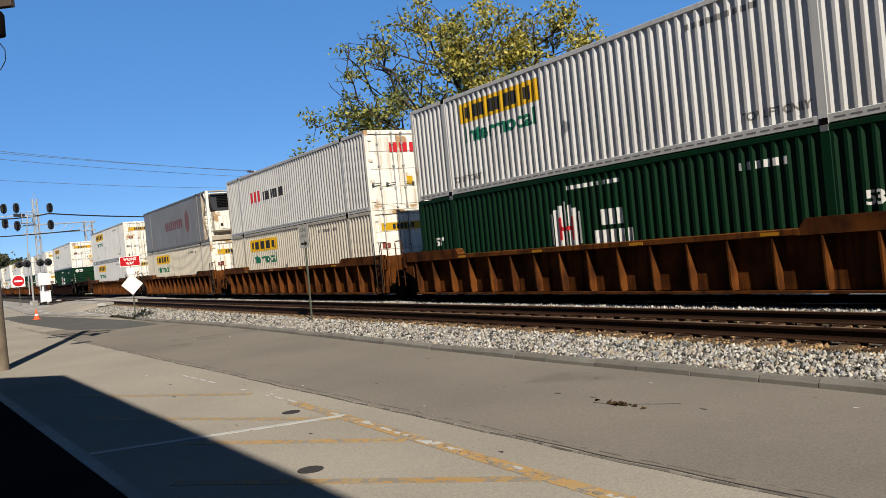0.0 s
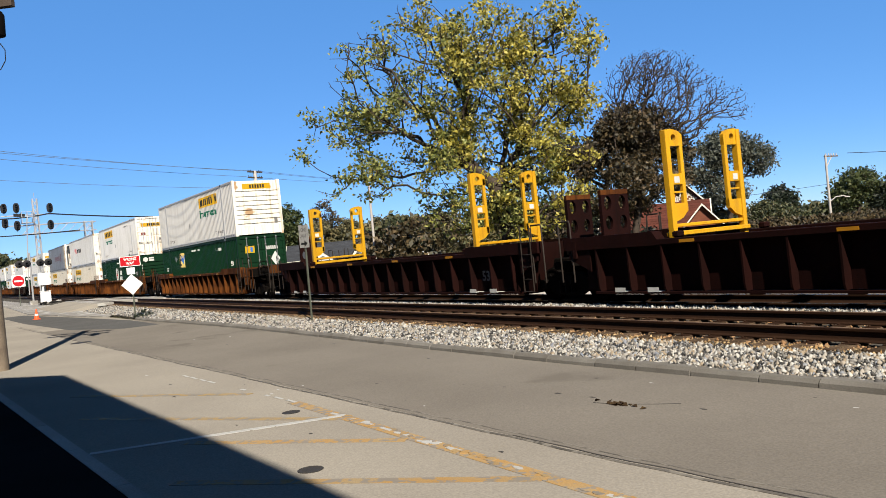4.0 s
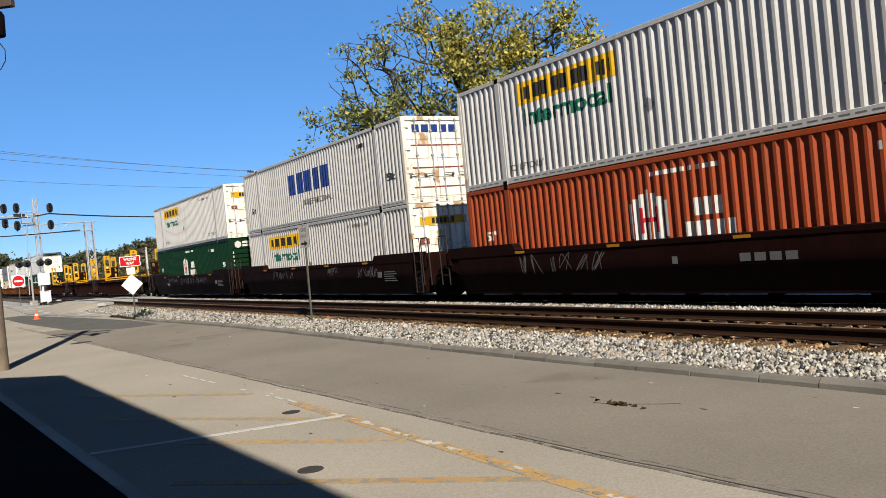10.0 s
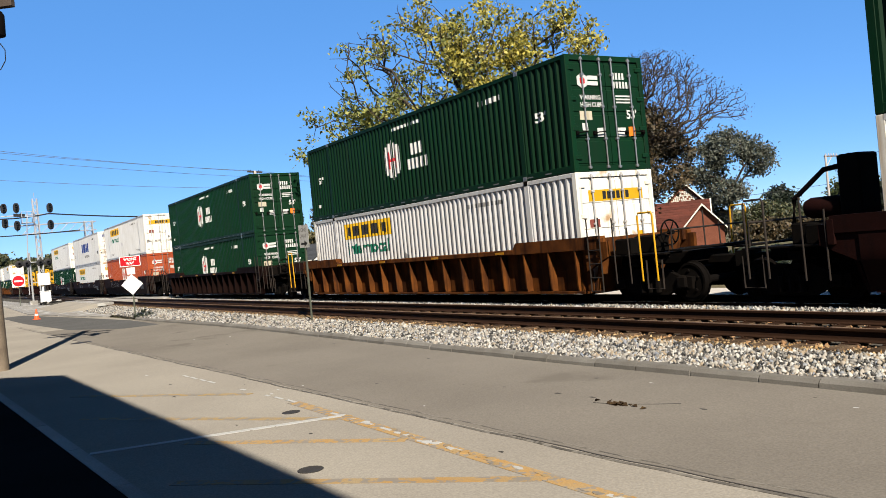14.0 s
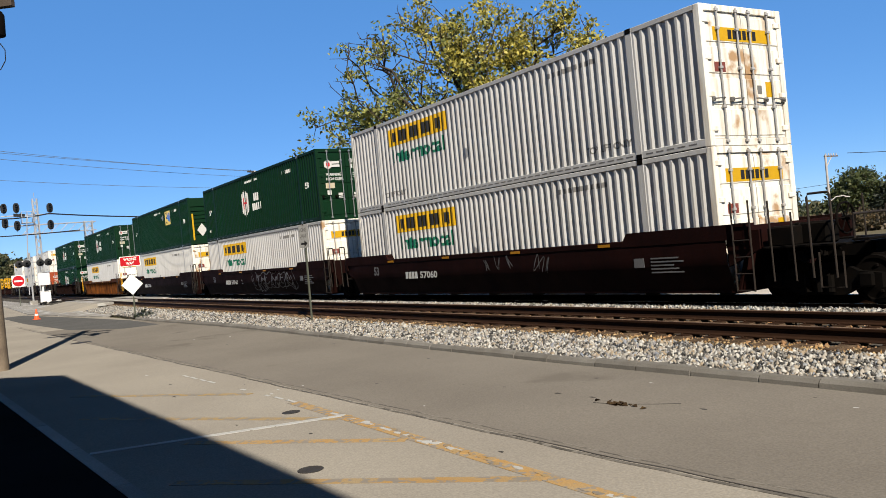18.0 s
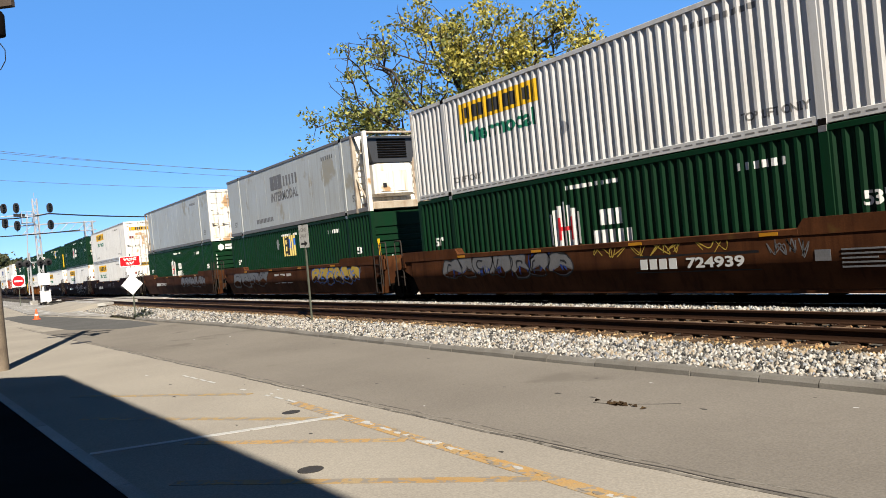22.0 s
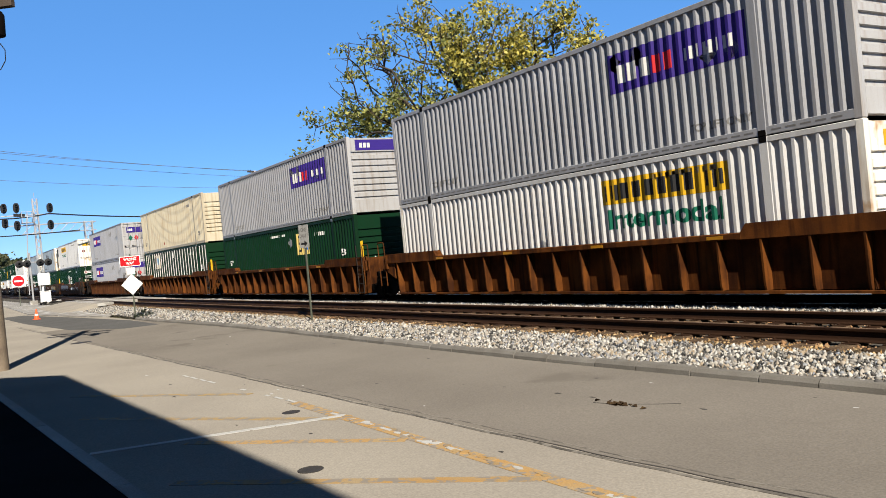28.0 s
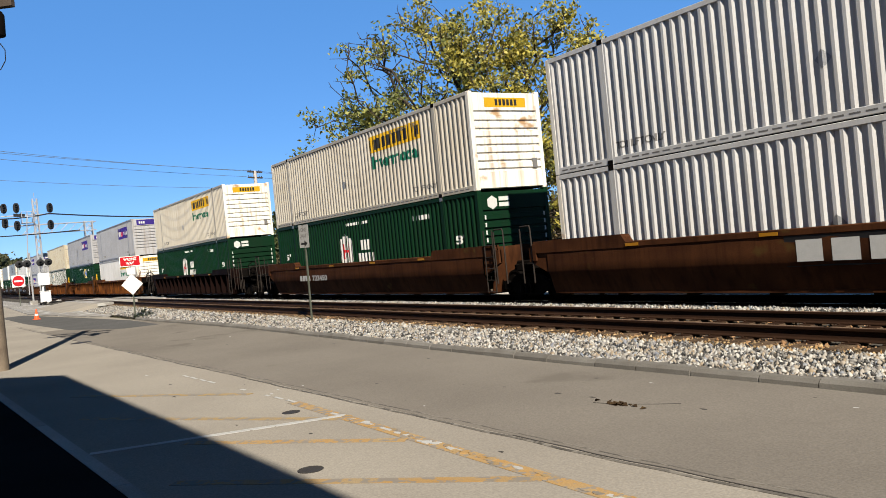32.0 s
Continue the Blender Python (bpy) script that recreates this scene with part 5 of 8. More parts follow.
def well_car(centre, paint, ribbed, left, right, racks=False, number="", label="", tags=(), railpaint="greyrail", stencils=True):
    """One unit of a well car. left and right: 'A' an articulated joint, 'C' a coupled end."""
    m = M[paint]
    car = thing("well_car", label, "railway wagon", "well cars of the train")
    half = HL + 0.32
    ext, rises = (0.35, {-1: 6.12, 1: 5.72}) if racks else (0.0, {-1: 5.5, 1: 5.5})      # the bare cars are a little longer between their raised ends

    def chord(x0, x1, top):
        return Geo().cbox(x0, x1, -SIDE, -SHEET + 0.03, top - 0.13, top, 0.015)

    def panel():
        if ribbed:
            return Geo().box(-half - ext, half + ext, -SHEET, -SHEET + 0.03, LOW + 0.06, TOP - 0.06)
        g = Geo()
        n, prof = 24, [(-SIDE + 0.02, TOP - 0.1), (-SIDE + 0.02, TOP - 0.4), (-SIDE + 0.02, LOW + 0.58), (-SIDE + 0.04, LOW + 0.54), (-SHEET, LOW + 0.02)]
        vs, fs = [], []
        for i in range(n + 1):
            x = -half + 2 * half * i / n
            vs += [(x, y + 0.004 * math.sin(i * 2.1 + j), z) for j, (y, z) in enumerate(prof)]
        k = len(prof)
        for i in range(n):
            fs += [(i * k + j, i * k + k + j, i * k + k + j + 1, i * k + j + 1) for j in range(k - 1)]
        return g.add(vs, fs)
    for s in (-1, 1):
        rot = None if s < 0 else MIRROR
        p = part("side_sheet", shared(("side_sheet", ribbed, ext), panel, m, smooth=ribbed is False), m, car, "", rot)
        part("top_chord", shared(("top_chord", racks, s), lambda: chord(-rises[s * -1 if s > 0 else -1] - 0.12, rises[1 if s < 0 else -1] + 0.12, TOP), m), m, p)
        for e in (-1, 1):
            part("raised_chord", shared(("raised_chord", e, rises[-e * s]), lambda: (Geo().prism([(e * rises[-e * s], TOP - 0.13), (e * (rises[-e * s] + 0.22), TOP_END - 0.02), (e * (rises[-e * s] + 0.25), TOP_END), (e * (half + 0.5 + ext), TOP_END), (e * (half + 0.5 + ext), TOP - 0.13)], "y", -SIDE + 0.004, -SHEET + 0.03)), m), m, p)
        part("bottom_chord", shared(("bottom_chord", ribbed), lambda: Geo().prism([(-SHEET - (0.2 if ribbed else 0.02), LOW), (-SHEET + 0.1, LOW), (-SHEET + 0.1, LOW + 0.03), (-SHEET - (0.18 if ribbed else 0.02), LOW + 0.06), (-SHEET - (0.2 if ribbed else 0.02), LOW + 0.05)], "x", -half + 0.1, half - 0.1), m), m, p)
        if ribbed:
            for i in range(17):
                part("rib", shared("rib", rib_mesh, m), m, p, "", ((i - 8) * 1.014 + (-0.05 if s < 0 else 0.05), 0, 0))
        for x in (-5.4, -1.9, 1.6, 5.0):
            part("reflector", shared("reflector", lambda: Geo().box(-0.2, 0.2, -SIDE - 0.006, -SIDE + 0.002, TOP - 0.105, TOP - 0.04), M["reflector"]), M["reflector"], p, "", (x, 0, 0))
        part("well_guide", shared("well_guide", lambda: Geo().cbox(-0.1, 0.1, -SIDE + 0.06, -SHEET + 0.02, 0, 0.14, 0.03), m), m, p, "", (-LIFT + 0.35, 0, TOP))
        part("well_guide", shared("well_guide", lambda: Geo().cbox(-0.1, 0.1, -SIDE + 0.06, -SHEET + 0.02, 0, 0.14, 0.03), m), m, p, "", (LIFT - 0.35, 0, TOP))
        # stencilled data
        if not ribbed and stencils:
            part("data_plate", shared("data_plate", lambda: stencil_rows(), M["silver"]), M["silver"], p, "", (6.4 if s < 0 else -7.2, 0, 0))
        if number:
            part("car_number", Geo().add(*stencil_number(number, tags)), M["letter"], p, "white stencilled car number")
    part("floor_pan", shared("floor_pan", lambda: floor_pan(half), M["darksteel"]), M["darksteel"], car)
    for side, kind in ((-1, left), (1, right)):
        end_frame(car, m, side, kind, half, M[railpaint])
    if right == "A":
        truck(car, HL + 1.70, centre)
    else:
        truck(car, HL + 1.95, centre)
    if left == "C":
        truck(car, -HL - 1.95, centre)
    if racks:
        for x in (-6.1, 5.94):
            rack(car, x, M["rackyellow"])
    car.matrix_basis = Matrix.Translation((centre, TRACK_Y, RAIL_Z))
    return car


def stencil_rows():
    g = Geo()
    for i in range(5):
        g.box(0, 0.9 - 0.13 * (i % 3), -SIDE + 0.004, -SIDE + 0.012, 0.72 + i * 0.075, 0.75 + i * 0.075)
    return g.box(-0.5, -0.2, -SIDE + 0.004, -SIDE + 0.012, 0.85, 1.05)


def stencil_number(number, tags):
    """Blocks for the owner's mark and the figures beside them."""
    x0, z0, h, w = tags
    g = Geo()
    for i in range(4):
        g.box(x0 + i * w * 0.10, x0 + i * w * 0.10 + w * 0.075, -SIDE + 0.006, -SIDE + 0.012, z0, z0 + h)
    v, f = lettering(number, h, w * 0.52)
    g.add([(a + x0 + w * 0.47, -SIDE + 0.006, b + z0) for a, b in v], f)
    return g.v, g.f


def floor_pan(half):
    g = Geo().box(-half + 0.2, half - 0.2, -SHEET + 0.02, -SHEET + 0.32, LOW - 0.02, LOW + 0.04)
    g.box(-half + 0.2, half - 0.2, SHEET - 0.32, SHEET - 0.02, LOW - 0.02, LOW + 0.04)
    for i in range(9):
        x = -half + 0.3 + i * (2 * half - 0.6) / 8
        g.box(x - 0.15, x + 0.15, -SHEET + 0.02, SHEET - 0.02, LOW - 0.04, LOW + 0.05)
    return g


def end_frame(car, m, e, kind, half, railm):
    """The sloped end of the well and what stands over the truck."""
    tip = HL + (1.45 if kind == "A" else 2.75)
    key = (e, kind)
    dark = M["darksteel"]

    def span(a, b):
        return min(e * a, e * b), max(e * a, e * b)
    part("end_bulkhead", shared(("end_bulkhead",) + key, lambda: Geo().prism([(e * half, LOW), (e * (half + 0.05), LOW), (e * (half + 0.42), 1.3), (e * (half + 0.42), TOP_END - 0.05), (e * (half + 0.34), TOP_END - 0.05), (e * (half + 0.34), 1.3)], "y", -SHEET + 0.01, SHEET - 0.01), m), m, car)
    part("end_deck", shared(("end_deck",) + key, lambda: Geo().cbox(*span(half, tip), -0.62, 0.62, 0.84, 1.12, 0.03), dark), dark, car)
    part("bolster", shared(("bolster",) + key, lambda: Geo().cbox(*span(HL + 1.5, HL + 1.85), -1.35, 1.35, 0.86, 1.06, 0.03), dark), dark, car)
    for s in (-1, 1):
        part("end_sill", shared(("end_sill", s) + key, lambda: Geo().prism([(e * half, 0.8), (e * (half + 0.75), 1.12), (e * (half + 0.75), TOP_END - 0.14), (e * half, TOP_END - 0.14)], "y", s * 1.47 - 0.05, s * 1.47 + 0.05), m), m, car)
        part("sill_post", shared(("sill_post", s) + key, lambda: Geo().cbox(*span(half + 0.42, half + 0.56), s * 1.5 - 0.07, s * 1.5 + 0.07, 1.12, TOP_END - 0.06, 0.01), m), m, car)
        gx = e * (HL + (1.15 if kind == "A" else 2.35))
        part("grab_rail", shared("grab_rail", grab_mesh, railm), railm, car, "", pose(gx, s * 1.52, 0, 0, 0, 0 if s < 0 else 180))
        if kind == "C":
            part("grab_rail", shared("grab_rail_low", lambda: Geo().tube([(-0.02, 0, 0.5), (-0.02, -0.02, 2.0)], 0.018, 8).tube([(0.44, 0, 0.5), (0.44, -0.02, 1.75)], 0.018, 8), M["greyrail"]), M["greyrail"], car, "", (e * (HL + 1.35), s * 1.53, 0))
            part("walkway", shared(("walkway", s) + key, lambda: Geo().cbox(*span(half + 0.7, tip), s * 1.18 - 0.28, s * 1.18 + 0.28, 1.10, 1.14, 0.008), dark), dark, car)
        if (e > 0 and s < 0) or (e < 0 and s > 0):
            part("ladder", shared("ladder", ladder_mesh, M["greyrail"]), M["greyrail"], car, "", (e * (half + 0.42), s * 1.60, 0))
    if kind == "C":
        part("coupler", shared(("coupler", e), lambda: coupler_mesh().moved(Matrix.Translation((e * (tip - 0.05), 0, 0)) @ (Matrix() if e > 0 else MIRROR)), dark), dark, car)
        part("crossover_platform", shared(("crossover_platform",) + key, lambda: Geo().cbox(*span(tip, tip + 0.32), -1.3, 1.3, 1.16, 1.2, 0.008), dark), dark, car)
        part("end_rail", shared(("end_rail",) + key, lambda: Geo().tube([(e * tip, -1.2, 1.15), (e * tip, -1.2, 1.62), (e * tip, 1.2, 1.62), (e * tip, 1.2, 1.15)], 0.02, 6), M["greyrail"]), M["greyrail"], car)
        for s in (-1, 1):
            part("step", shared(("step", s) + key, lambda: Geo().tube([(e * (tip - 0.05), s * 1.50, 1.0), (e * (tip - 0.05), s * 1.50, 0.38), (e * (tip - 0.5), s * 1.50, 0.38), (e * (tip - 0.5), s * 1.50, 1.0)], 0.02, 6), M["greyrail"]), M["greyrail"], car)
        part("valve_box", shared("valve_box", lambda: Geo().cbox(-0.3, 0.3, -0.2, 0.2, 0, 0.42, 0.04), dark), dark, car, "", (e * (HL + 1.75), -0.7, 1.12))
        part("brake_pipe", shared(("brake_pipe", e), lambda: Geo().tube([(0, 0, 1.1), (e * 0.1, -0.2, 1.42), (e * 0.5, -0.2, 1.52), (e * 0.9, -0.1, 1.3), (e * 1.2, 0, 1.0), (e * 1.35, 0.1, 0.6)], 0.03, 8), dark), dark, car, "", (e * (HL + 0.9), -0.6, 0))
        part("draft_box", shared(("draft_box", e), lambda: Geo().cbox(*span(HL + 1.0, HL + 1.55), -1.2, -0.6, 1.12, 1.5, 0.03), dark), dark, car)
        if e > 0:
            part("brake_wheel", shared("brake_wheel", brake_wheel_mesh, dark), dark, car, "", (tip - 0.35, -0.85, 1.56))
    else:
        part("joint_cover", shared(("joint_cover",) + key, lambda: Geo().cbox(*span(tip - 0.5, tip + 0.2), -0.45, 0.45, 1.14, 1.42, 0.05), dark), dark, car)


def sheet_y(z):
    """How far out the smooth side stands at a height over the rail."""
    return float(np.interp(z, [LOW + 0.02, LOW + 0.54, LOW + 0.58, TOP], [-SHEET, -SIDE + 0.04, -SIDE + 0.02, -SIDE + 0.02])) - 0.006


def ribbon(g, path, w, out=0.0):
    """A sprayed stroke that follows the side."""
    pts = [Vector(q) for q in path]
    n = len(pts)
    vs = []
    for i, q in enumerate(pts):
        d = (pts[min(i + 1, n - 1)] - pts[max(i - 1, 0)]).normalized()
        a = Vector((-d.y, d.x)) * w * (0.6 + 0.4 * math.sin(i * 0.9) ** 2)
        for k in (q + a, q - a):
            vs.append((k.x, sheet_y(k.y) - out, k.y))
    return g.add(vs, [(2 * i, 2 * i + 1, 2 * i + 3, 2 * i + 2) for i in range(n - 1)])


def scrawl(x0, x1, z0, z1, seed, w=0.02, loops=5):
    """Slanted looping strokes of no meaning, uneven in height and width."""
    r = random.Random(seed)
    g = Geo()
    step, h, lean = (x1 - x0) / loops, z1 - z0, r.uniform(-0.1, 0.3)
    for k in range(loops):
        cx, lo, hi = x0 + (k + 0.5) * step + r.uniform(-0.15, 0.15) * step, z0 + h * r.uniform(0.0, 0.3), z1 - h * r.uniform(0.0, 0.3)
        knots = []
        for i in range(r.randint(4, 6)):
            zz = (hi if i % 2 else lo) + r.uniform(-0.25, 0.25) * (hi - lo) * (1 if i % 2 == 0 else -1) * 0.5
            knots.append(Vector((cx + step * r.uniform(-0.55, 0.55) + lean * (zz - z0), min(max(zz, z0), z1))))
        path = []
        for i in range(len(knots) - 1):
            a, b, c, d = (knots[min(max(i + j, 0), len(knots) - 1)] for j in (-1, 0, 1, 2))
            for q in range(6):
                t = q / 6
                path.append(0.5 * (2 * b + (c - a) * t + (2 * a - 5 * b + 4 * c - d) * t * t + (3 * b - a - 3 * c + d) * t ** 3))
        path.append(knots[-1])
        ribbon(g, [(q.x, min(max(q.y, z0), z1)) for q in path], w * r.uniform(0.7, 1.15))
    return g


def bubble_ring(r, cx, cz, w, h):
    """The outline of one swollen letter-like shape, leaning and lobed."""
    lean, p1, p2, a1, a2 = r.uniform(-0.5, 0.6), r.uniform(0, 6.28), r.uniform(0, 6.28), r.uniform(0.12, 0.34), r.uniform(0.05, 0.16)
    out = []
    for i in range(24):
        a = i * math.pi / 12
        q = 1 + a1 * math.sin(2 * a + p1) + a2 * math.sin(5 * a + p2)
        c, s = math.cos(a), math.sin(a)
        x, z = w * q * math.copysign(abs(c) ** 0.7, c), h * min(q, 1.05) * math.copysign(abs(s) ** 0.7, s)
        out.append((cx + x + lean * z, cz + z))
    return out


def bubbles(x0, x1, z0, z1, n, seed, out=0.0):
    """A row of swollen filled shapes that overlap."""
    r = random.Random(seed)
    g = Geo()
    step = (x1 - x0) / n
    for k in range(n):
        cx, cz = x0 + (k + 0.5) * step, (z0 + z1) / 2 + r.uniform(-0.06, 0.06)
        ring = bubble_ring(r, cx, cz, step * 0.52, (z1 - z0) * r.uniform(0.40, 0.5))
        d = out + 0.0006 * (k % 2)
        vs = [(cx, sheet_y(cz) - d, cz)] + [(x, sheet_y(z) - d, z) for x, z in ring]
        g.add(vs, [(0, 1 + i, 1 + (i + 1) % 24) for i in range(24)])
    return g


def outlines(x0, x1, z0, z1, n, seed):
    """The outer stroke of the same shapes, and a small closed stroke inside each."""
    r = random.Random(seed)
    g = Geo()
    step = (x1 - x0) / n
    for k in range(n):
        cx, cz = x0 + (k + 0.5) * step, (z0 + z1) / 2 + r.uniform(-0.06, 0.06)
        ring = bubble_ring(r, cx, cz, step * 0.52, (z1 - z0) * r.uniform(0.40, 0.5))
        ribbon(g, ring[3 * k % 7:] + ring[:3 * k % 7 + 2 - 5 * (k % 2)], 0.024, 0.004)
        j, f = (5 * k + seed) % 12, 0.3 + 0.3 * ((k * 7 + seed) % 5) / 5
        small = [(cx + (x - cx) * f + step * 0.12 * math.sin(k * 2.3), cz + (z - cz) * f) for x, z in (ring + ring)[j:j + 9 + 4 * (k % 3)]]
        ribbon(g, small, 0.03, 0.0045)
    return g


def blocks(x0, x1, z0, z1, n, fill=0.75):
    g = Geo()
    w = (x1 - x0) / n
    for i in range(n):
        a, b = x0 + i * w, x0 + i * w + w * fill
        g.add([(a, sheet_y(z0) - 0.002, z0), (b, sheet_y(z0) - 0.002, z0), (b, sheet_y(z1) - 0.002, z1), (a, sheet_y(z1) - 0.002, z1)], [(0, 1, 2, 3)])
    return g


# sprayed tags and owners' blocks by car: (kind, x0, x1, z0, z1, count, seed, paint)
SPRAY = {
    103.61: [("scrawl", -4.9, -2.2, 1.0, 1.36, 5, 1, "silver"), ("scrawl", -1.9, 1.2, 0.85, 1.38, 4, 2, "silver"), ("scrawl", 1.3, 4.4, 0.9, 1.32, 6, 3, "silver"), ("blocks", -4.9, -4.3, 0.82, 0.98, 2, 0, "letter")],
    123.05: [("scrawl", -4.6, -2.1, 0.95, 1.3, 6, 4, "silver"), ("scrawl", 1.6, 2.6, 1.0, 1.36, 4, 5, "silver"), ("scrawl", 4.3, 5.9, 0.85, 1.25, 5, 6, "silver")],
    142.59: [("scrawl", -5.5, -2.2, 0.75, 1.3, 6, 7, "silver"), ("blocks", 1.5, 2.84, 0.9, 1.06, 4, 0, "silver"), ("blocks", -0.2, 0.0, 0.9, 1.06, 1, 0, "silver")],
    233.05: [("outlines", -0.3, 5.2, 0.42, 1.4, 6, 9, "silver"), ("scrawl", -0.3, 5.2, 0.36, 1.4, 4, 8, "silver"), ("blocks", -1.9, -1.75, 0.8, 1.0, 1, 0, "letter")],
    252.52: [("scrawl", 0.0, 1.4, 0.9, 1.35, 3, 9, "silver"), ("scrawl", 2.2, 3.2, 0.8, 1.3, 2, 10, "silver")],
    276.28: [("bubbles", 1.7, 6.9, 0.72, 1.36, 7, 11, "silver"), ("outlines", 1.7, 6.9, 0.72, 1.36, 7, 11, "black")],
    295.94: [("bubbles", -7.5, -2.4, 0.60, 1.44, 4, 13, "silver"), ("outlines", -7.5, -2.4, 0.60, 1.44, 4, 13, "black"), ("blocks", -1.5, 0.74, 0.76, 1.18, 3, 0, "letter"),
             ("bubbles", 2.9, 7.2, 0.6, 1.4, 6, 15, "ochre"), ("outlines", 2.9, 7.2, 0.6, 1.4, 6, 15, "blueprint"), ("scrawl", 3.0, 7.3, 0.6, 1.42, 7, 16, "black"), ("scrawl", 6.6, 7.4, 1.0, 1.3, 3, 17, "silver")],
    315.47: [("patch", 1.5, 4.75, 0.72, 1.10, 1, 0, "black"), ("bubbles", -6.4, -0.6, 0.7, 1.42, 7, 18, "silver"), ("outlines", -6.4, -0.6, 0.7, 1.42, 7, 18, "black"), ("scrawl", -6.3, -0.7, 0.7, 1.42, 9, 19, "letterblue"), ("scrawl", 0.2, 4.2, 1.1, 1.42, 7, 20, "ochre"), ("scrawl", 4.9, 5.8, 0.92, 1.3, 4, 21, "silver")],
    468.78: [("patch", -1.6, 1.0, 0.76, 1.32, 1, 0, "black"), ("blocks", -1.36, 0.7, 0.85, 1.24, 3, 0, "letter")],
}
MAKE = {"scrawl": lambda x0, x1, z0, z1, n, s: scrawl(x0, x1, z0, z1, s, 0.014 if z1 - z0 < 0.6 else 0.034, n), "bubbles": lambda x0, x1, z0, z1, n, s: bubbles(x0, x1, z0, z1, n, s, 0.001), "blocks": lambda x0, x1, z0, z1, n, s: blocks(x0, x1, z0, z1, n), "outlines": lambda x0, x1, z0, z1, n, s: outlines(x0, x1, z0, z1, n, s), "patch": lambda x0, x1, z0, z1, n, s: Geo().add([(x, sheet_y(z) - 0.0006, z) for x, z in ((x0, z0), (x1, z0), (x1, z1), (x0, z1))], [(0, 1, 2, 3)])}


def perforated_plate(car, x, w):
    """A maroon end plate with oval holes and an orange top band, over the joint of an empty car."""
    m = M["carmaroon"]

    def build():
        g = Geo()
        z = [1.2, 1.72, 2.10, 2.22, 2.60, 2.74]
        ys = [-w, -w * 0.86, -w * 0.2, w * 0.2, w * 0.86, w]
        for i in range(len(ys) - 1):
            for k in range(len(z) - 1):
                if k in (1, 3) and i in (1, 3):
                    cy, cz, ry, rz = (ys[i] + ys[i + 1]) / 2, (z[k] + z[k + 1]) / 2, (ys[i + 1] - ys[i]) / 2, (z[k + 1] - z[k]) / 2
                    hole = [(cy + ry * 0.8 * math.cos(a * math.pi / 6), cz + rz * 0.96 * math.sin(a * math.pi / 6)) for a in range(12)]
                    rim = [(ys[i + 1], cz), (ys[i + 1], z[k + 1]), (ys[i + 1], z[k + 1]), (cy, z[k + 1]), (ys[i], z[k + 1]), (ys[i], z[k + 1]), (ys[i], cz), (ys[i], z[k]), (ys[i], z[k]), (cy, z[k]), (ys[i + 1], z[k]), (ys[i + 1], z[k])]
                    for xx in (-0.05, 0.05):
                        g.add([(xx, *q) for q in hole + rim], [(a, (a + 1) % 12, 12 + (a + 1) % 12, 12 + a) for a in range(12)])
                    g.add([(xx, *q) for xx in (-0.05, 0.05) for q in hole], [(a, (a + 1) % 12, 12 + (a + 1) % 12, 12 + a) for a in range(12)])
                else:
                    g.box(-0.05, 0.05, ys[i], ys[i + 1], z[k], z[k + 1])
        # one welded plate
        seen = {}
        index = [seen.setdefault(tuple(round(c, 4) for c in q), len(seen)) for q in g.v]
        g.v, g.f = list(seen), [q for q in (tuple(dict.fromkeys(index[i] for i in f)) for f in g.f) if len(q) > 2]
        return g
    p = part("end_plate", shared(("perforated_plate", w), build, m), m, car, "maroon end plate with oval holes", (x, 0, 0))
    part("top_band", shared(("plate_band", w), lambda: Geo().cbox(-0.056, 0.056, -w, w, 2.62, 2.744, 0.004), M["carorange"]), M["carorange"], p)


def exhaust_tower(car):
    """A tall dark upright box with a bent pipe and a tank at the car's end."""
    d = M["darksteel"]
    part("tall_box", Geo().cbox(-9.02, -8.6, -1.0, -0.4, 1.1, 2.68, 0.03), d, car, "tall dark equipment box")
    part("bent_pipe", Geo().tube([(-9.0, -0.8, 2.5), (-9.4, -0.8, 2.46), (-9.75, -0.8, 2.2), (-10.05, -0.8, 1.98), (-10.1, -0.8, 1.5), (-10.1, -0.8, 1.1)], 0.05, 8), d, car)
    part("air_tank", Geo().lathe([(0.05, -0.4), (0.16, -0.36), (0.2, -0.25), (0.2, 0.25), (0.16, 0.36), (0.05, 0.4)], (-9.45, -0.75, 1.78), "x", 14), M["carmaroon"], car)


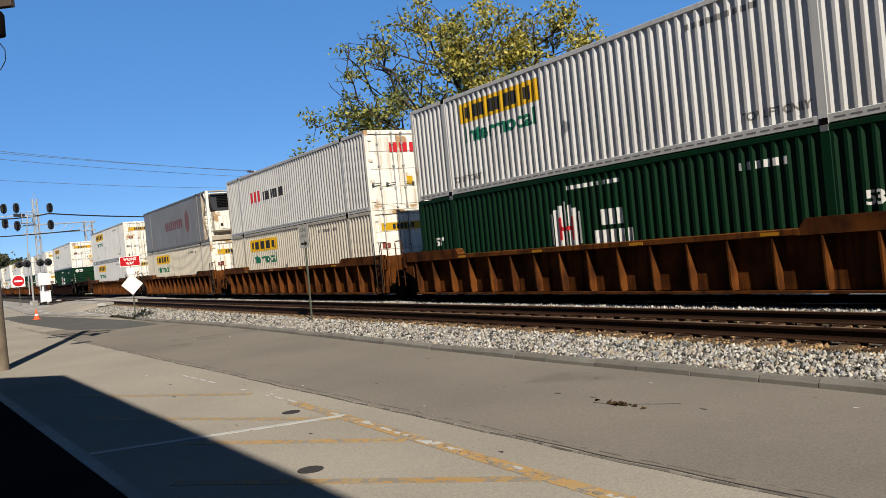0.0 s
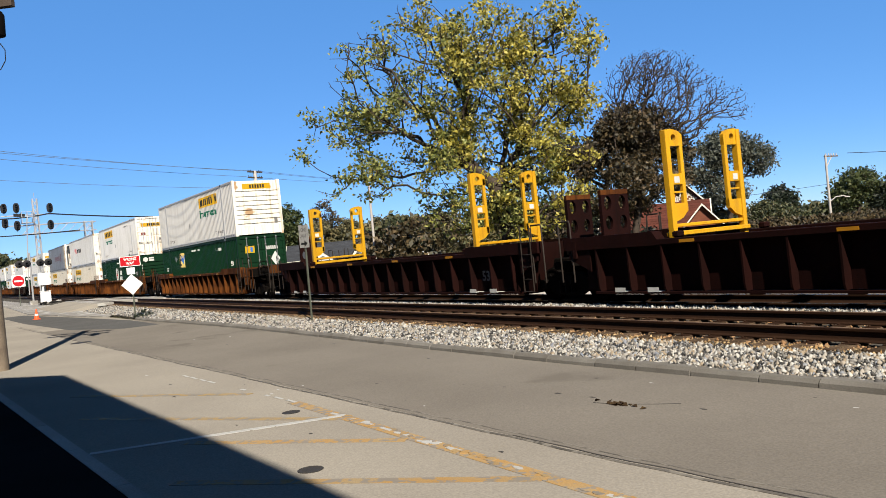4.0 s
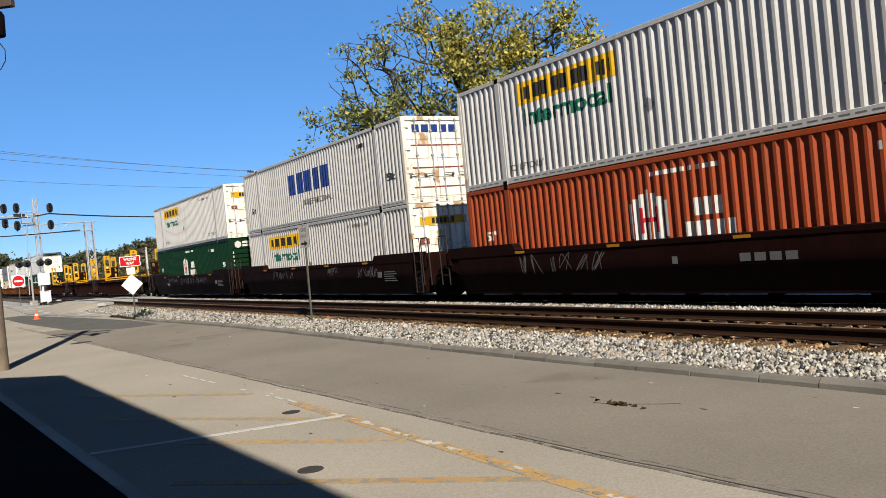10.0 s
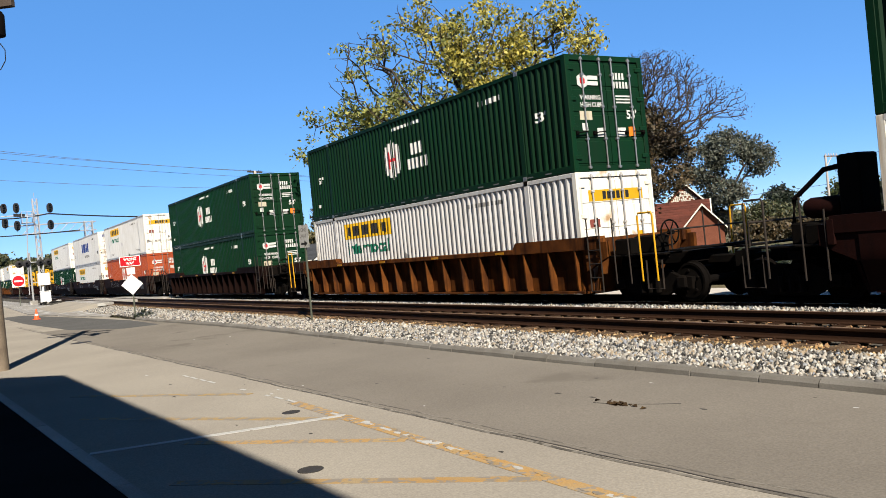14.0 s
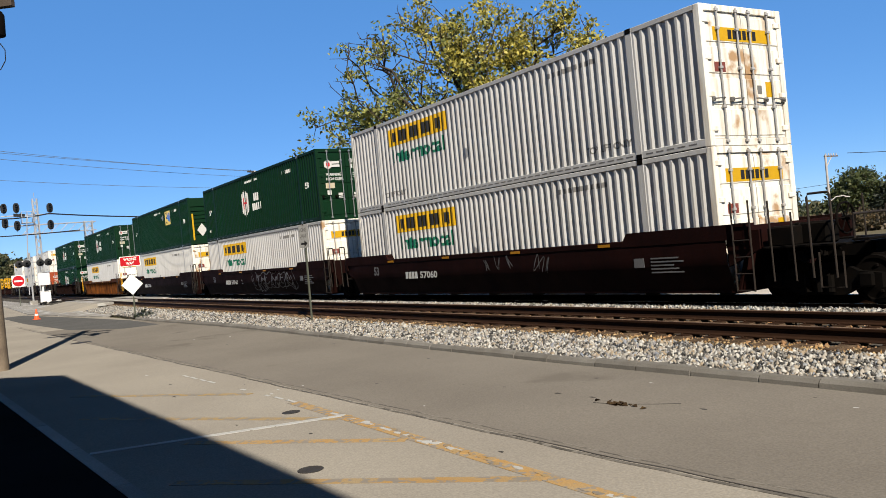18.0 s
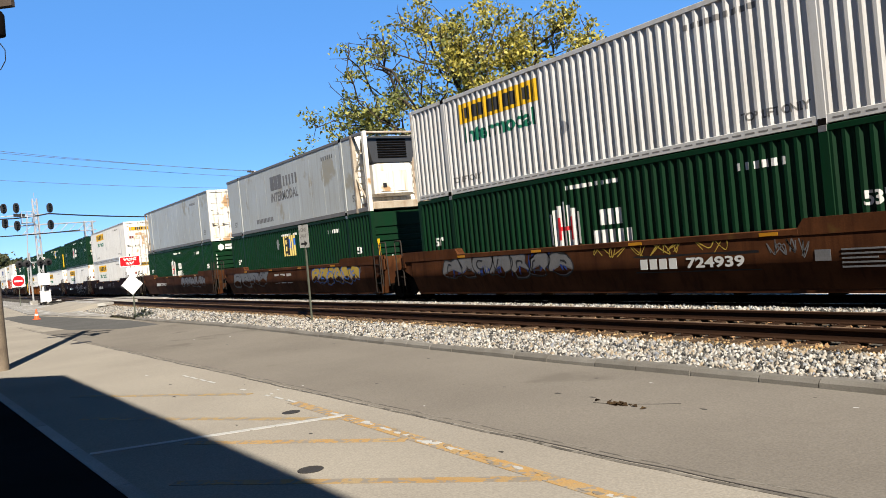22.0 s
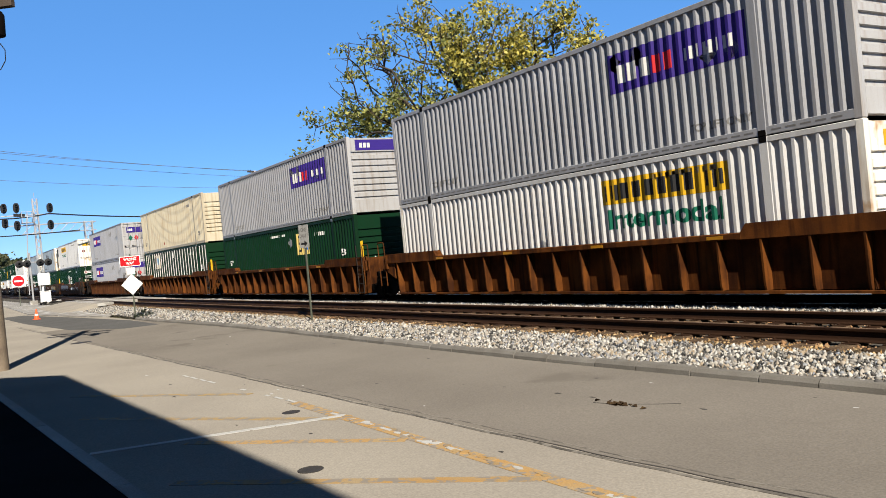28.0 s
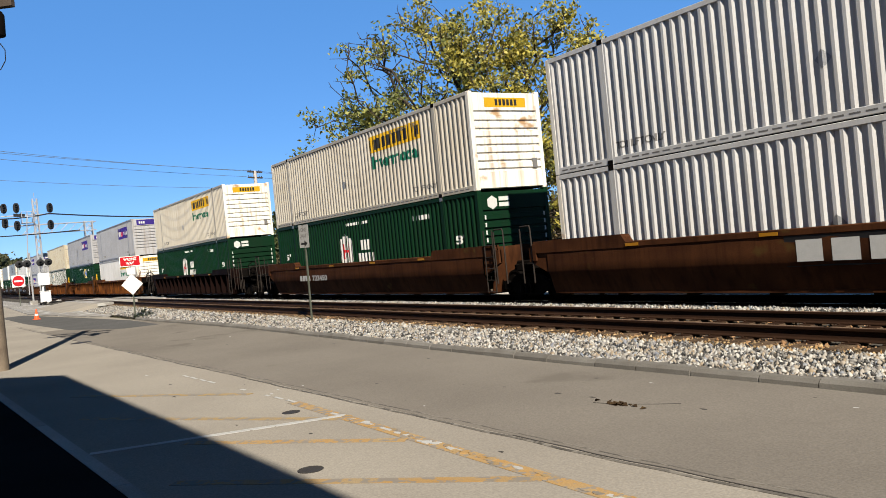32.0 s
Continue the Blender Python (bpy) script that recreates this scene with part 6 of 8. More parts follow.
# ---- the order of the train: right end of each load at the start, its car and its boxes ----
CONSIST = [
    # right end, paint, ribbed, left joint, right joint, lower, upper
    (-210.0, "carorange", True, "C", "C", ("truckline", 0), ("truckline", 0)),
    (-186.5, "carorange", True, "C", "C", ("truckline", 0), ("truckline", 0)),
    (-163.0, "carorange", True, "C", "A", ("badged", 1), ("truckline", 0)),
    (-143.4, "carorange", True, "A", "A", ("badged", 1), ("truckline", 1)),
    (-123.9, "carorange", True, "A", "C", ("truckline", 0), ("truckline", 0)),
    (-100.3, "cardark", True, "C", "C", ("badged", 1), ("truckline", 0)),
    (-69.83, "carorange", True, "C", "C", ("truckline", 0), ("truckline", 0)),
    (-46.15, "carorange", True, "C", "A", ("truckline_beige", 0), ("crested", 1)),
    (-26.09, "carorange", True, "A", "A", ("truckline_beige", 0), ("redmark", 0)),
    (-6.60, "carorange", True, "A", "C", ("badged", 1), ("truckline", 0)),
    (17.19, "carorange", True, "C", "C", ("framed", 0), ("truckline", 1)),
    (40.84, "carmaroon", True, "C", "A", None, None),
    (60.39, "carmaroon", True, "A", "A", None, None),
    (79.94, "carmaroon", True, "A", "C", None, None),
    (103.61, "carmaroon", False, "C", "A", ("badged", 1), ("truckline", 0)),
    (123.05, "carmaroon", False, "A", "A", ("truckline", 0), ("navy_marked", 0)),
    (142.59, "carmaroon", False, "A", "C", ("badged_orange", 0), ("truckline", 0)),
    (166.39, "cardark", True, "C", "C", ("badged", 0), ("badged", 0)),
    (189.84, "carorange", True, "C", "C", ("truckline", 0), ("badged", 0)),
    (213.46, "carmaroon", False, "C", "A", ("truckline", 0), ("framed", 1)),
    (233.05, "carmaroon", False, "A", "A", ("truckline", 0), ("badged", 0)),
    (252.52, "carmaroon", False, "A", "C", ("truckline", 0), ("truckline", 0)),
    (276.28, "carrust", False, "C", "A", ("badged", 1), ("reefer_plain", 0)),
    (295.94, "carrust", False, "A", "A", ("framed_mid", 1), ("reefer", 1)),
    (315.47, "carrust", False, "A", "C", ("badged", 0), ("truckline", 0)),
    (339.30, "carrust", True, "C", "C", ("parcel", 0), ("parcel", 0)),
    (362.91, "carorange", True, "C", "A", ("framed_post", 1), ("cream", 1)),
    (382.40, "carorange", True, "A", "A", ("framed", 1), ("parcel", 1)),
    (402.09, "carorange", True, "A", "C", ("truckline", 1), ("parcel", 1)),
    (425.58, "cardark", True, "C", "C", ("badged", 1), ("truckline_beige", 1)),
    (449.13, "carrust", False, "C", "A", ("badged", 1), ("truckline_beige", 1)),
    (468.78, "carrust", False, "A", "C", ("truckline", 1), ("truckline", 1)),
]
KINDS = dict(truckline=truckline, truckline_beige=lambda fr: truckline(fr, None, "beige"), badged=badged, framed=framed, parcel=parcel, navy_marked=navy_marked, cream=cream, crested=crested, redmark=redmark, reefer=reefer,
             badged_orange=lambda fr: badged(fr, None, "orange"), framed_post=lambda fr: framed(fr, None, "post", -4.3), framed_mid=lambda fr: framed(fr, None, "fine", 0.0), reefer_plain=lambda fr: reefer(fr, None, False))
NUMBERS = {233.05: ("57060", (-4.45, 0.78, 0.22, 2.0)), 213.46: ("57060", (-4.45, 0.78, 0.22, 2.0)), 252.52: ("57060", (-4.45, 0.78, 0.22, 2.0)),
           449.13: ("723450", (-5.2, 0.82, 0.22, 2.8)), 315.47: ("724939", (1.7, 0.8, 0.22, 2.75)), 276.28: ("724939", (-4.9, 0.84, 0.2, 2.7))}
TRAIN = []            # each moving thing with its place along the train
SHOWN = {"carorange": "rust orange", "carmaroon": "dark maroon", "cardark": "dark brown", "carrust": "rusty brown"}
CAR_X = []
for right_end, paint, ribbed, lj, rj, low, high in CONSIST:
    c = right_end - HL
    num, tags = NUMBERS.get(right_end, ("", ()))
    lab = SHOWN[paint] + (" ribbed-side" if ribbed else " smooth-side") + " well car" + (" carrying two stacked containers" if low else ", empty, with yellow stacking racks")
    car = well_car(c, paint, ribbed, lj, rj, low is None, num, lab, tags, "rackyellow" if right_end == 189.84 else ("carorange" if paint == "carorange" else "greyrail"), right_end not in (295.94, 276.28, 449.13))
    for kind, x0, x1, z0, z1, n, seed, spray in SPRAY.get(right_end, ()):
        sprayed = part({"scrawl": "spray_scrawl", "bubbles": "spray_fill", "outlines": "spray_outline", "blocks": "owner_mark", "patch": "stencil_patch"}[kind], MAKE[kind](x0, x1, z0, z1, n, seed).mesh("spray", M[spray], False), M[spray], car, {"blocks": "", "patch": "black painted stencil patch"}.get(kind, "sprayed graffiti"))
        if kind in ("bubbles", "outlines", "scrawl"):
            tagged(sprayed, kind="stuff")
    if low is None:
        if lj == "A":
            perforated_plate(car, -HL - 0.95, 0.46)
        else:
            perforated_plate(car, -HL - 1.35, 0.42)
        perforated_plate(car, HL + 1.1, 0.42)
        for s in (-1, 1):
            side = part("length_stencil", Geo().add([(a, -SHEET - 0.006, q) for a, q in [(x + 6.35, z + 0.62) for x, z in lettering("53", 0.3)[0]]], lettering("53", 0.3)[1]), M["greyprint"], car, "", None if s < 0 else MIRROR)
            for x in (-7.4, -6.4, 6.2, 7.2):
                part("corner_mark", shared("corner_mark", lambda: Geo().box(-0.16, 0.16, -SIDE - 0.046, -SIDE - 0.041, LOW + 0.055, LOW + 0.15).box(-0.16, 0.16, -SIDE - 0.046, -SHEET, LOW + 0.05, LOW + 0.056), M["letter"]), M["letter"], car, "", (MIRROR if s > 0 else Matrix()) @ Matrix.Translation((x, 0, 0)))
    if right_end in (252.52, 233.05, 295.94):
        for s in (-1, 1):
            part("length_stencil", Geo().add([(a - 6.7, -SIDE + 0.012, q + 0.92) for a, q in lettering("53", 0.3)[0]], lettering("53", 0.3)[1]), M["silver"], car, "", None if s < 0 else MIRROR)
    if right_end == 213.46:
        exhaust_tower(car)
    TRAIN.append((car, c, 0.0, False))
    CAR_X.append(c)
    for spec, z in ((low, 0.316), (high, 0.316 + HIG)):
        if spec:
            kind, fr = spec
            box = KINDS[kind](bool(fr))
            TRAIN.append((box, c, z, bool(fr)))
# ---- trees ----
def leafy(name, stops, trans=0.25):
    """Leaves whose colour differs from leaf to leaf."""
    m = bpy.data.materials.new(name)
    m.use_nodes = True
    t = m.node_tree
    b = t.nodes["Principled BSDF"]
    geo = t.nodes.new("ShaderNodeNewGeometry")
    r = t.nodes.new("ShaderNodeValToRGB")
    e = r.color_ramp.elements
    e[0].position, e[0].color = stops[0][0], (*stops[0][1], 1)
    e[1].position, e[1].color = stops[-1][0], (*stops[-1][1], 1)
    for pos, colr in stops[1:-1]:
        k = e.new(pos)
        k.color = (*colr, 1)
    t.links.new(geo.outputs["Random Per Island"], r.inputs["Fac"])
    t.links.new(r.outputs["Color"], b.inputs["Base Color"])
    b.inputs["Roughness"].default_value = 0.6
    tr = t.nodes.new("ShaderNodeBsdfTranslucent")
    t.links.new(r.outputs["Color"], tr.inputs["Color"])
    mx = t.nodes.new("ShaderNodeMixShader")
    mx.inputs[0].default_value = trans
    t.links.new(b.outputs[0], mx.inputs[1])
    t.links.new(tr.outputs[0], mx.inputs[2])
    t.links.new(mx.outputs[0], t.nodes["Material Output"].inputs["Surface"])
    return m


M.update(
    bark=mat("grey_bark", (0.0559, 0.0432, 0.033), (0.0305, 0.0229, 0.0178), 0.9, scale=4.0, grain=30.0, amount=0.9, bump=0.5, fine=0.2),
    autumn=leafy("yellow_green_autumn_leaves", [(0.0, (0.0604, 0.0738, 0.0168)), (0.3, (0.115, 0.134, 0.0269)), (0.65, (0.216, 0.220, 0.0469)), (1.0, (0.350, 0.335, 0.101))], 0.3),
    golden=leafy("golden_autumn_leaves", [(0.0, (0.109, 0.103, 0.0184)), (0.3, (0.242, 0.213, 0.0294)), (0.65, (0.383, 0.323, 0.0442)), (1.0, (0.514, 0.442, 0.109))], 0.35),
    brownleaf=leafy("brown_oak_leaves", [(0.0, (0.0195, 0.0161, 0.0089)), (0.4, (0.0444, 0.0373, 0.0161)), (0.75, (0.0756, 0.0489, 0.0222)), (1.0, (0.107, 0.0756, 0.0311))], 0.2),
    greenleaf=leafy("dull_green_leaves", [(0.0, (0.0171, 0.024, 0.0096)), (0.5, (0.0514, 0.0617, 0.024)), (0.85, (0.0892, 0.0926, 0.0412)), (1.0, (0.131, 0.103, 0.0481))], 0.2),
    greyleaf=leafy("grey_green_leaves", [(0.0, (0.0343, 0.042, 0.0304)), (0.5, (0.0762, 0.0876, 0.0648)), (1.0, (0.129, 0.129, 0.0953))], 0.25),
    freshleaf=leafy("fresh_green_leaves", [(0.0, (0.0152, 0.0254, 0.0061)), (0.5, (0.0457, 0.061, 0.0152)), (1.0, (0.0813, 0.0918, 0.0254))], 0.25),
    dryleaf=leafy("dry_yellow_brown_leaves", [(0.0, (0.0381, 0.0381, 0.0159)), (0.5, (0.0953, 0.0857, 0.035)), (1.0, (0.159, 0.128, 0.0571))], 0.2),
    evergreen=leafy("dark_evergreen_leaves", [(0.0, (0.0033, 0.0074, 0.0033)), (0.5, (0.0074, 0.0142, 0.0057)), (1.0, (0.0142, 0.0224, 0.0082))], 0.1),
    brick=mat("red_brick_wall", (0.152, 0.0534, 0.0305), (0.111, 0.0381, 0.0229), 0.9, scale=2.0, grain=20.0, amount=0.8, bump=0.3, fine=0.2),
    redroof=mat("red_shingle_roof", (0.0918, 0.0264, 0.0173), (0.0559, 0.0183, 0.0132), 0.9, scale=1.5, grain=12.0, amount=0.9, bump=0.4, fine=0.2, tone=0.2),
    greyroof=mat("grey_shingle_roof", (0.0381, 0.0407, 0.0467), (0.028, 0.0295, 0.0335), 0.9, scale=1.5, grain=12.0, amount=0.9, bump=0.4, fine=0.2, tone=0.2),
    trim=mat("white_trim_paint", (0.607, 0.574, 0.492), (0.492, 0.459, 0.393), 0.6, scale=2.0, bump=0.05, fine=0.05),
    siding=mat("pale_siding", (0.183, 0.168, 0.148), (0.143, 0.127, 0.107), 0.8, scale=2.0, bump=0.1),
    pole=mat("weathered_pole_timber", (0.152, 0.120, 0.0861), (0.0918, 0.0711, 0.0534), 0.9, scale=3.0, grain=30.0, amount=0.9, bump=0.4, fine=0.2, streak=(0.0559, 0.0432, 0.033), streak_amount=0.5),
    darktimber=mat("dark_crossarm_timber", (0.06, 0.045, 0.035), (0.035, 0.028, 0.022), 0.9, scale=4.0, bump=0.3),
    palepole=mat("pale_pole_concrete", (0.410, 0.377, 0.344), (0.328, 0.295, 0.270), 0.8, scale=2.0, bump=0.1),
    thinwire=flat("dull_grey_wire", (0.088, 0.105, 0.121), 0.7),
    cable=flat("black_cable", (0.012, 0.012, 0.014), 0.6),
    signred=flat("red_sign_film", (0.364, 0.0084, 0.014), 0.35),
    signwhite=flat("white_sign_film", (0.639, 0.639, 0.623), 0.35),
    signgrey=mat("mottled_grey_sign_film", (0.30, 0.30, 0.29), (0.20, 0.20, 0.19), 0.6, scale=5.0, bump=0.05, spot=(0.12, 0.11, 0.10), spot_scale=9.0, spot_cut=0.62),
    signpost=mat("green_grey_post", (0.10, 0.11, 0.085), (0.07, 0.07, 0.055), 0.6, 0.4, scale=6.0),
    cone=flat("orange_cone_plastic", (0.75, 0.10, 0.03), 0.5),
    aluminium=mat("dull_aluminium", (0.363, 0.369, 0.374), (0.286, 0.292, 0.297), 0.5, 0.3, scale=3.0, bump=0.05),
    glassdark=flat("dark_window_glass", (0.02, 0.025, 0.03), 0.08),
    carpaint=flat("white_car_paint", (0.68, 0.68, 0.68), 0.25),
    carpaint2=flat("silver_car_paint", (0.35, 0.36, 0.38), 0.3, 0.4),
    redlens=flat("dark_red_lens", (0.12, 0.01, 0.01), 0.15),
    stucco=mat("plain_wall_render", (0.16, 0.12, 0.095), (0.12, 0.09, 0.07), 0.9, scale=0.6, bump=0.2),
)


def tree_mesh(base, blobs, n, r0, seed, wood_detail=5, trunk_top=0.35, gaps=0.0, power=0.46):
    """Grows limbs towards points spread through the crown's blobs. Returns the wood and the tips."""
    r = np.random.RandomState(seed)
    pts = []
    vol = np.array([b[3] * b[4] * b[5] for b in blobs])
    for b, k in zip(blobs, np.maximum(3, (n * vol / vol.sum()).astype(int))):
        d = r.normal(size=(k, 3))
        d /= np.linalg.norm(d, axis=1)[:, None]
        d *= r.uniform(0.25, 1.0, (k, 1)) ** 0.45
        pts.append(np.array(b[:3]) + d * np.array(b[3:6]))
    pts = np.concatenate(pts)
    if gaps:
        keepers = [noise.noise(Vector(q * 0.55) + Vector((seed, 0, 0))) > -0.25 + gaps for q in pts]
        pts = pts[np.array(keepers)]
    base = np.array(base, float)
    mid = pts.mean(0)
    top = base + (mid - base) * np.array([trunk_top, trunk_top, 1.0]) * np.array([1, 1, 0.55])
    nodes = [base + (top - base) * t + np.array([0.12 * math.sin(t * 5 + seed), 0.12 * math.cos(t * 4 + seed), 0]) * t for t in np.linspace(0, 1, 6)]
    par = [-1, 0, 1, 2, 3, 4]
    order = np.argsort(np.linalg.norm(pts - top, axis=1))
    buf = np.zeros((len(pts) * 3 + 20, 3))
    plen = np.zeros(len(pts) * 3 + 20)
    buf[:6] = nodes
    plen[:6] = [0, 0, 0, 0, 0.2, 0.4]
    for i in order:
        q = pts[i]
        m0 = len(nodes)
        a = buf[3:m0]
        dist = np.linalg.norm(a - q, axis=1)
        rise = np.maximum(0, a[:, 2] - q[2]) * 0.5
        j = int(np.argmin(dist + rise + 0.42 * plen[3:m0])) + 3
        p = nodes[j]
        gap = np.linalg.norm(q - p)
        steps = 1 if gap < 1.2 else (2 if gap < 3 else 3)
        for s in range(1, steps + 1):
            t = s / steps
            m = p + (q - p) * t
            if s < steps:
                m = m + r.normal(size=3) * gap * 0.07 + np.array([0, 0, gap * 0.06])
            nodes.append(m)
            par.append(j if s == 1 else len(nodes) - 2)
            k0 = len(nodes) - 1
            buf[k0] = m
            plen[k0] = plen[par[k0]] + np.linalg.norm(m - nodes[par[k0]])
    nodes, par = np.array(nodes), np.array(par)
    load = np.ones(len(nodes))
    for i in range(len(nodes) - 1, 0, -1):
        load[par[i]] += load[i]
    rad = r0 * (load / load[0]) ** power
    child = np.arange(1, len(nodes))
    a, b = nodes[par[child]], nodes[child]
    ra, rb = rad[par[child]], rad[child]
    ra = np.minimum(ra, rb * 1.7)
    d = b - a
    d /= np.maximum(np.linalg.norm(d, axis=1)[:, None], 1e-6)
    ref = np.where(np.abs(d[:, 2:3]) < 0.9, np.array([[0, 0, 1.0]]), np.array([[1.0, 0, 0]]))
    u = np.cross(d, ref)
    u /= np.linalg.norm(u, axis=1)[:, None]
    w = np.cross(u, d)
    k = wood_detail
    ang = np.arange(k) * 2 * np.pi / k
    ring = u[:, None] * np.cos(ang)[None, :, None] + w[:, None] * np.sin(ang)[None, :, None]
    va = a[:, None] + ring * ra[:, None, None]
    vb = b[:, None] + ring * rb[:, None, None]
    v = np.concatenate([va, vb], 1).reshape(-1, 3)
    i = np.arange(k)
    quad = np.stack([i, (i + 1) % k, (i + 1) % k + k, i + k], 1)
    f = (quad[None] + (np.arange(len(a)) * 2 * k)[:, None, None]).reshape(-1, 4)
    tips = nodes[6:]
    return v, f, tips


def mesh_np(name, v, f, material, smooth=False):
    k = f.shape[1]
    me = bpy.data.meshes.new(name)
    me.vertices.add(len(v))
    me.vertices.foreach_set("co", np.asarray(v, np.float32).ravel())
    me.loops.add(len(f) * k)
    me.loops.foreach_set("vertex_index", f.ravel().astype(np.int32))
    me.polygons.add(len(f))
    me.polygons.foreach_set("loop_start", np.arange(len(f), dtype=np.int32) * k)
    me.update(calc_edges=True)
    if smooth:
        me.polygons.foreach_set("use_smooth", [True] * len(f))
    me.materials.append(material)
    return me


def leaf_mesh(name, tips, per, spread, size, material, seed, keep=1.0):
    """Small folded leaves in loose sprays about the twig ends."""
    r = np.random.RandomState(seed)
    t = tips[r.uniform(size=len(tips)) < keep]
    c = np.repeat(t, per, 0) + r.normal(size=(len(t) * per, 3)) * np.array([spread, spread, spread * 0.6])
    n = len(c)
    a = r.normal(size=(n, 3))
    a /= np.linalg.norm(a, axis=1)[:, None]
    b = np.cross(a, r.normal(size=(n, 3)))
    b /= np.linalg.norm(b, axis=1)[:, None]
    s = (size * r.uniform(0.6, 1.35, n))[:, None]
    up = np.cross(a, b) * s * 0.25
    v = np.stack([c - a * s, c + b * s * 0.55 + up, c + a * s, c - b * s * 0.55 + up], 1).reshape(-1, 3)
    f = np.arange(n * 4).reshape(-1, 4)
    return mesh_np(name, v, f, material)


def tree(label, base, blobs, n, r0, seed, leafmat, per, spread, size, keep=1.0, barkmat="bark", group="", gaps=0.0, bare=None, power=0.46):
    t = thing("tree", label, "tree", group)
    t.matrix_basis = Matrix.Translation(base)
    local = [(b[0] - base[0], b[1] - base[1], b[2] - base[2], *b[3:]) for b in blobs]
    v, f, tips = tree_mesh((0, 0, 0), local, n, r0, seed, gaps=gaps, power=power)
    if bare:
        away = np.linalg.norm(tips - (np.array(bare[:3]) - np.array(base)), axis=1)
        tips = tips[(away > bare[3]) | (np.random.RandomState(seed).uniform(size=len(tips)) < 0.35)]
    part("trunk", mesh_np("trunk", v, f, M[barkmat], True), M[barkmat], t, "bare grey trunk and limbs")
    part("crown", leaf_mesh("crown", tips, per, spread, size, M[leafmat], seed + 1, keep), M[leafmat], t)
    return t


# big yellowing tree beyond the line
CROWN = [(-5.5, 7.9, 1.9, 1.8), (-4.0, 10.3, 2.4, 2.5), (-1.5, 9.6, 3.0, 4.4), (1.6, 9.5, 3.0, 4.3), (4.8, 10.0, 2.6, 3.3), (5.9, 11.4, 1.3, 1.3), (5.3, 6.6, 1.7, 3.0), (3.3, 4.6, 2.5, 3.2), (0.2, 5.0, 2.8, 2.8), (-3.2, 5.7, 2.1, 1.7), (-6.8, 7.2, 0.8, 0.6), (-7.4, 7.0, 0.8, 0.6), (-6.3, 5.8, 1.3, 0.9), (-6.6, 8.8, 0.9, 0.8)]
BIG = np.array((-32.4, 24.3, -0.05))
big = thing("tree", "tall half-bare tree with yellow and green autumn leaves", "tree", "", tuple(BIG))
v, f, tips = tree_mesh((0, 0, 0), [(-33.3 + s * 0.53 - BIG[0], 22.3 + s * 0.85 - BIG[1], z + 0.05, r, r, h) for s, z, r, h in CROWN], 3600, 0.36, 11, gaps=0.2)
part("trunk", mesh_np("trunk", v, f, M["bark"], True), M["bark"], big, "bare grey trunk and limbs")
lateral = (tips[:, 0] + BIG[0] + 33.3) * 0.53 + (tips[:, 1] + BIG[1] - 22.3) * 0.85
chance = np.random.RandomState(12).uniform(size=len(tips))
upper_left = np.clip((0.5 - lateral) / 4.0, 0, 1) * np.clip((tips[:, 2] - 8.6) / 2.2, 0, 1)
kept = chance > 0.1 + 0.74 * upper_left
golden = kept & (np.random.RandomState(13).uniform(size=len(tips)) < np.clip(0.35 + lateral / 8.0 + (tips[:, 2] - 7.0) / 14.0, 0.08, 0.92))
part("crown", leaf_mesh("crown", tips[golden], 40, 0.27, 0.105, M["golden"], 14, 0.5), M["golden"], big, "golden yellow leaves")
part("crown", leaf_mesh("crown", tips[kept & ~golden], 32, 0.27, 0.105, M["autumn"], 15, 0.5), M["autumn"], big, "yellow-green leaves")
# dark leaning tree with a bare spreading top
tree("bare spreading tree with dark twigs over a brown leafy base", (-33.4, 33.2, -0.05),
     [(-32.4, 35.2, 8.9, 2.6, 4.1, 2.9), (-30.8, 37.6, 9.2, 1.0, 1.8, 1.1), (-30.1, 38.9, 8.3, 0.8, 1.4, 1.0)],
     4600, 0.22, 23, "brownleaf", 2, 0.16, 0.05, 0.6, gaps=0.03, power=0.41)
tree("dense brown-leaved oak beside a brick house", (-34.2, 32.6, -0.05),
     [(-33.6, 33.0, 5.0, 2.4, 3.2, 2.6), (-32.4, 35.0, 5.4, 1.6, 2.3, 2.0), (-35.2, 31.2, 4.6, 1.3, 1.8, 2.4), (-33.0, 34.0, 7.4, 2.0, 2.8, 1.5), (-35.6, 30.6, 6.6, 1.0, 1.4, 1.2), (-31.9, 36.0, 5.8, 1.1, 1.5, 1.3), (-36.3, 29.3, 3.8, 1.5, 2.1, 2.6)],
     2700, 0.25, 31, "brownleaf", 17, 0.24, 0.115, gaps=0.1)
tree("thin-crowned grey-green tree behind the house", (-46.4, 57.9, -0.05),
     [(-46.2, 58.0, 7.6, 1.7, 2.5, 2.0), (-47.4, 56.2, 6.6, 1.5, 2.1, 1.8), (-45.0, 60.2, 7.0, 1.3, 1.9, 1.7), (-46.4, 57.7, 4.2, 1.5, 2.2, 1.2)],
     1150, 0.24, 41, "greyleaf", 15, 0.3, 0.13, gaps=0.08)
tree("low bushy yellow-green tree", (-45.6, 61.2, -0.05), [(-45.4, 61.4, 2.0, 1.4, 2.0, 1.2), (-44.7, 62.8, 1.8, 1.2, 1.6, 1.0)], 220, 0.14, 43, "greenleaf", 14, 0.3, 0.14)
tree("small round evergreen tree", (-56.6, 79.2, -0.05), [(-56.6, 79.2, 2.4, 1.5, 2.2, 2.2), (-56.6, 79.2, 4.0, 0.8, 1.2, 0.9)], 300, 0.2, 51, "evergreen", 18, 0.36, 0.2, group="evergreens beyond the street")
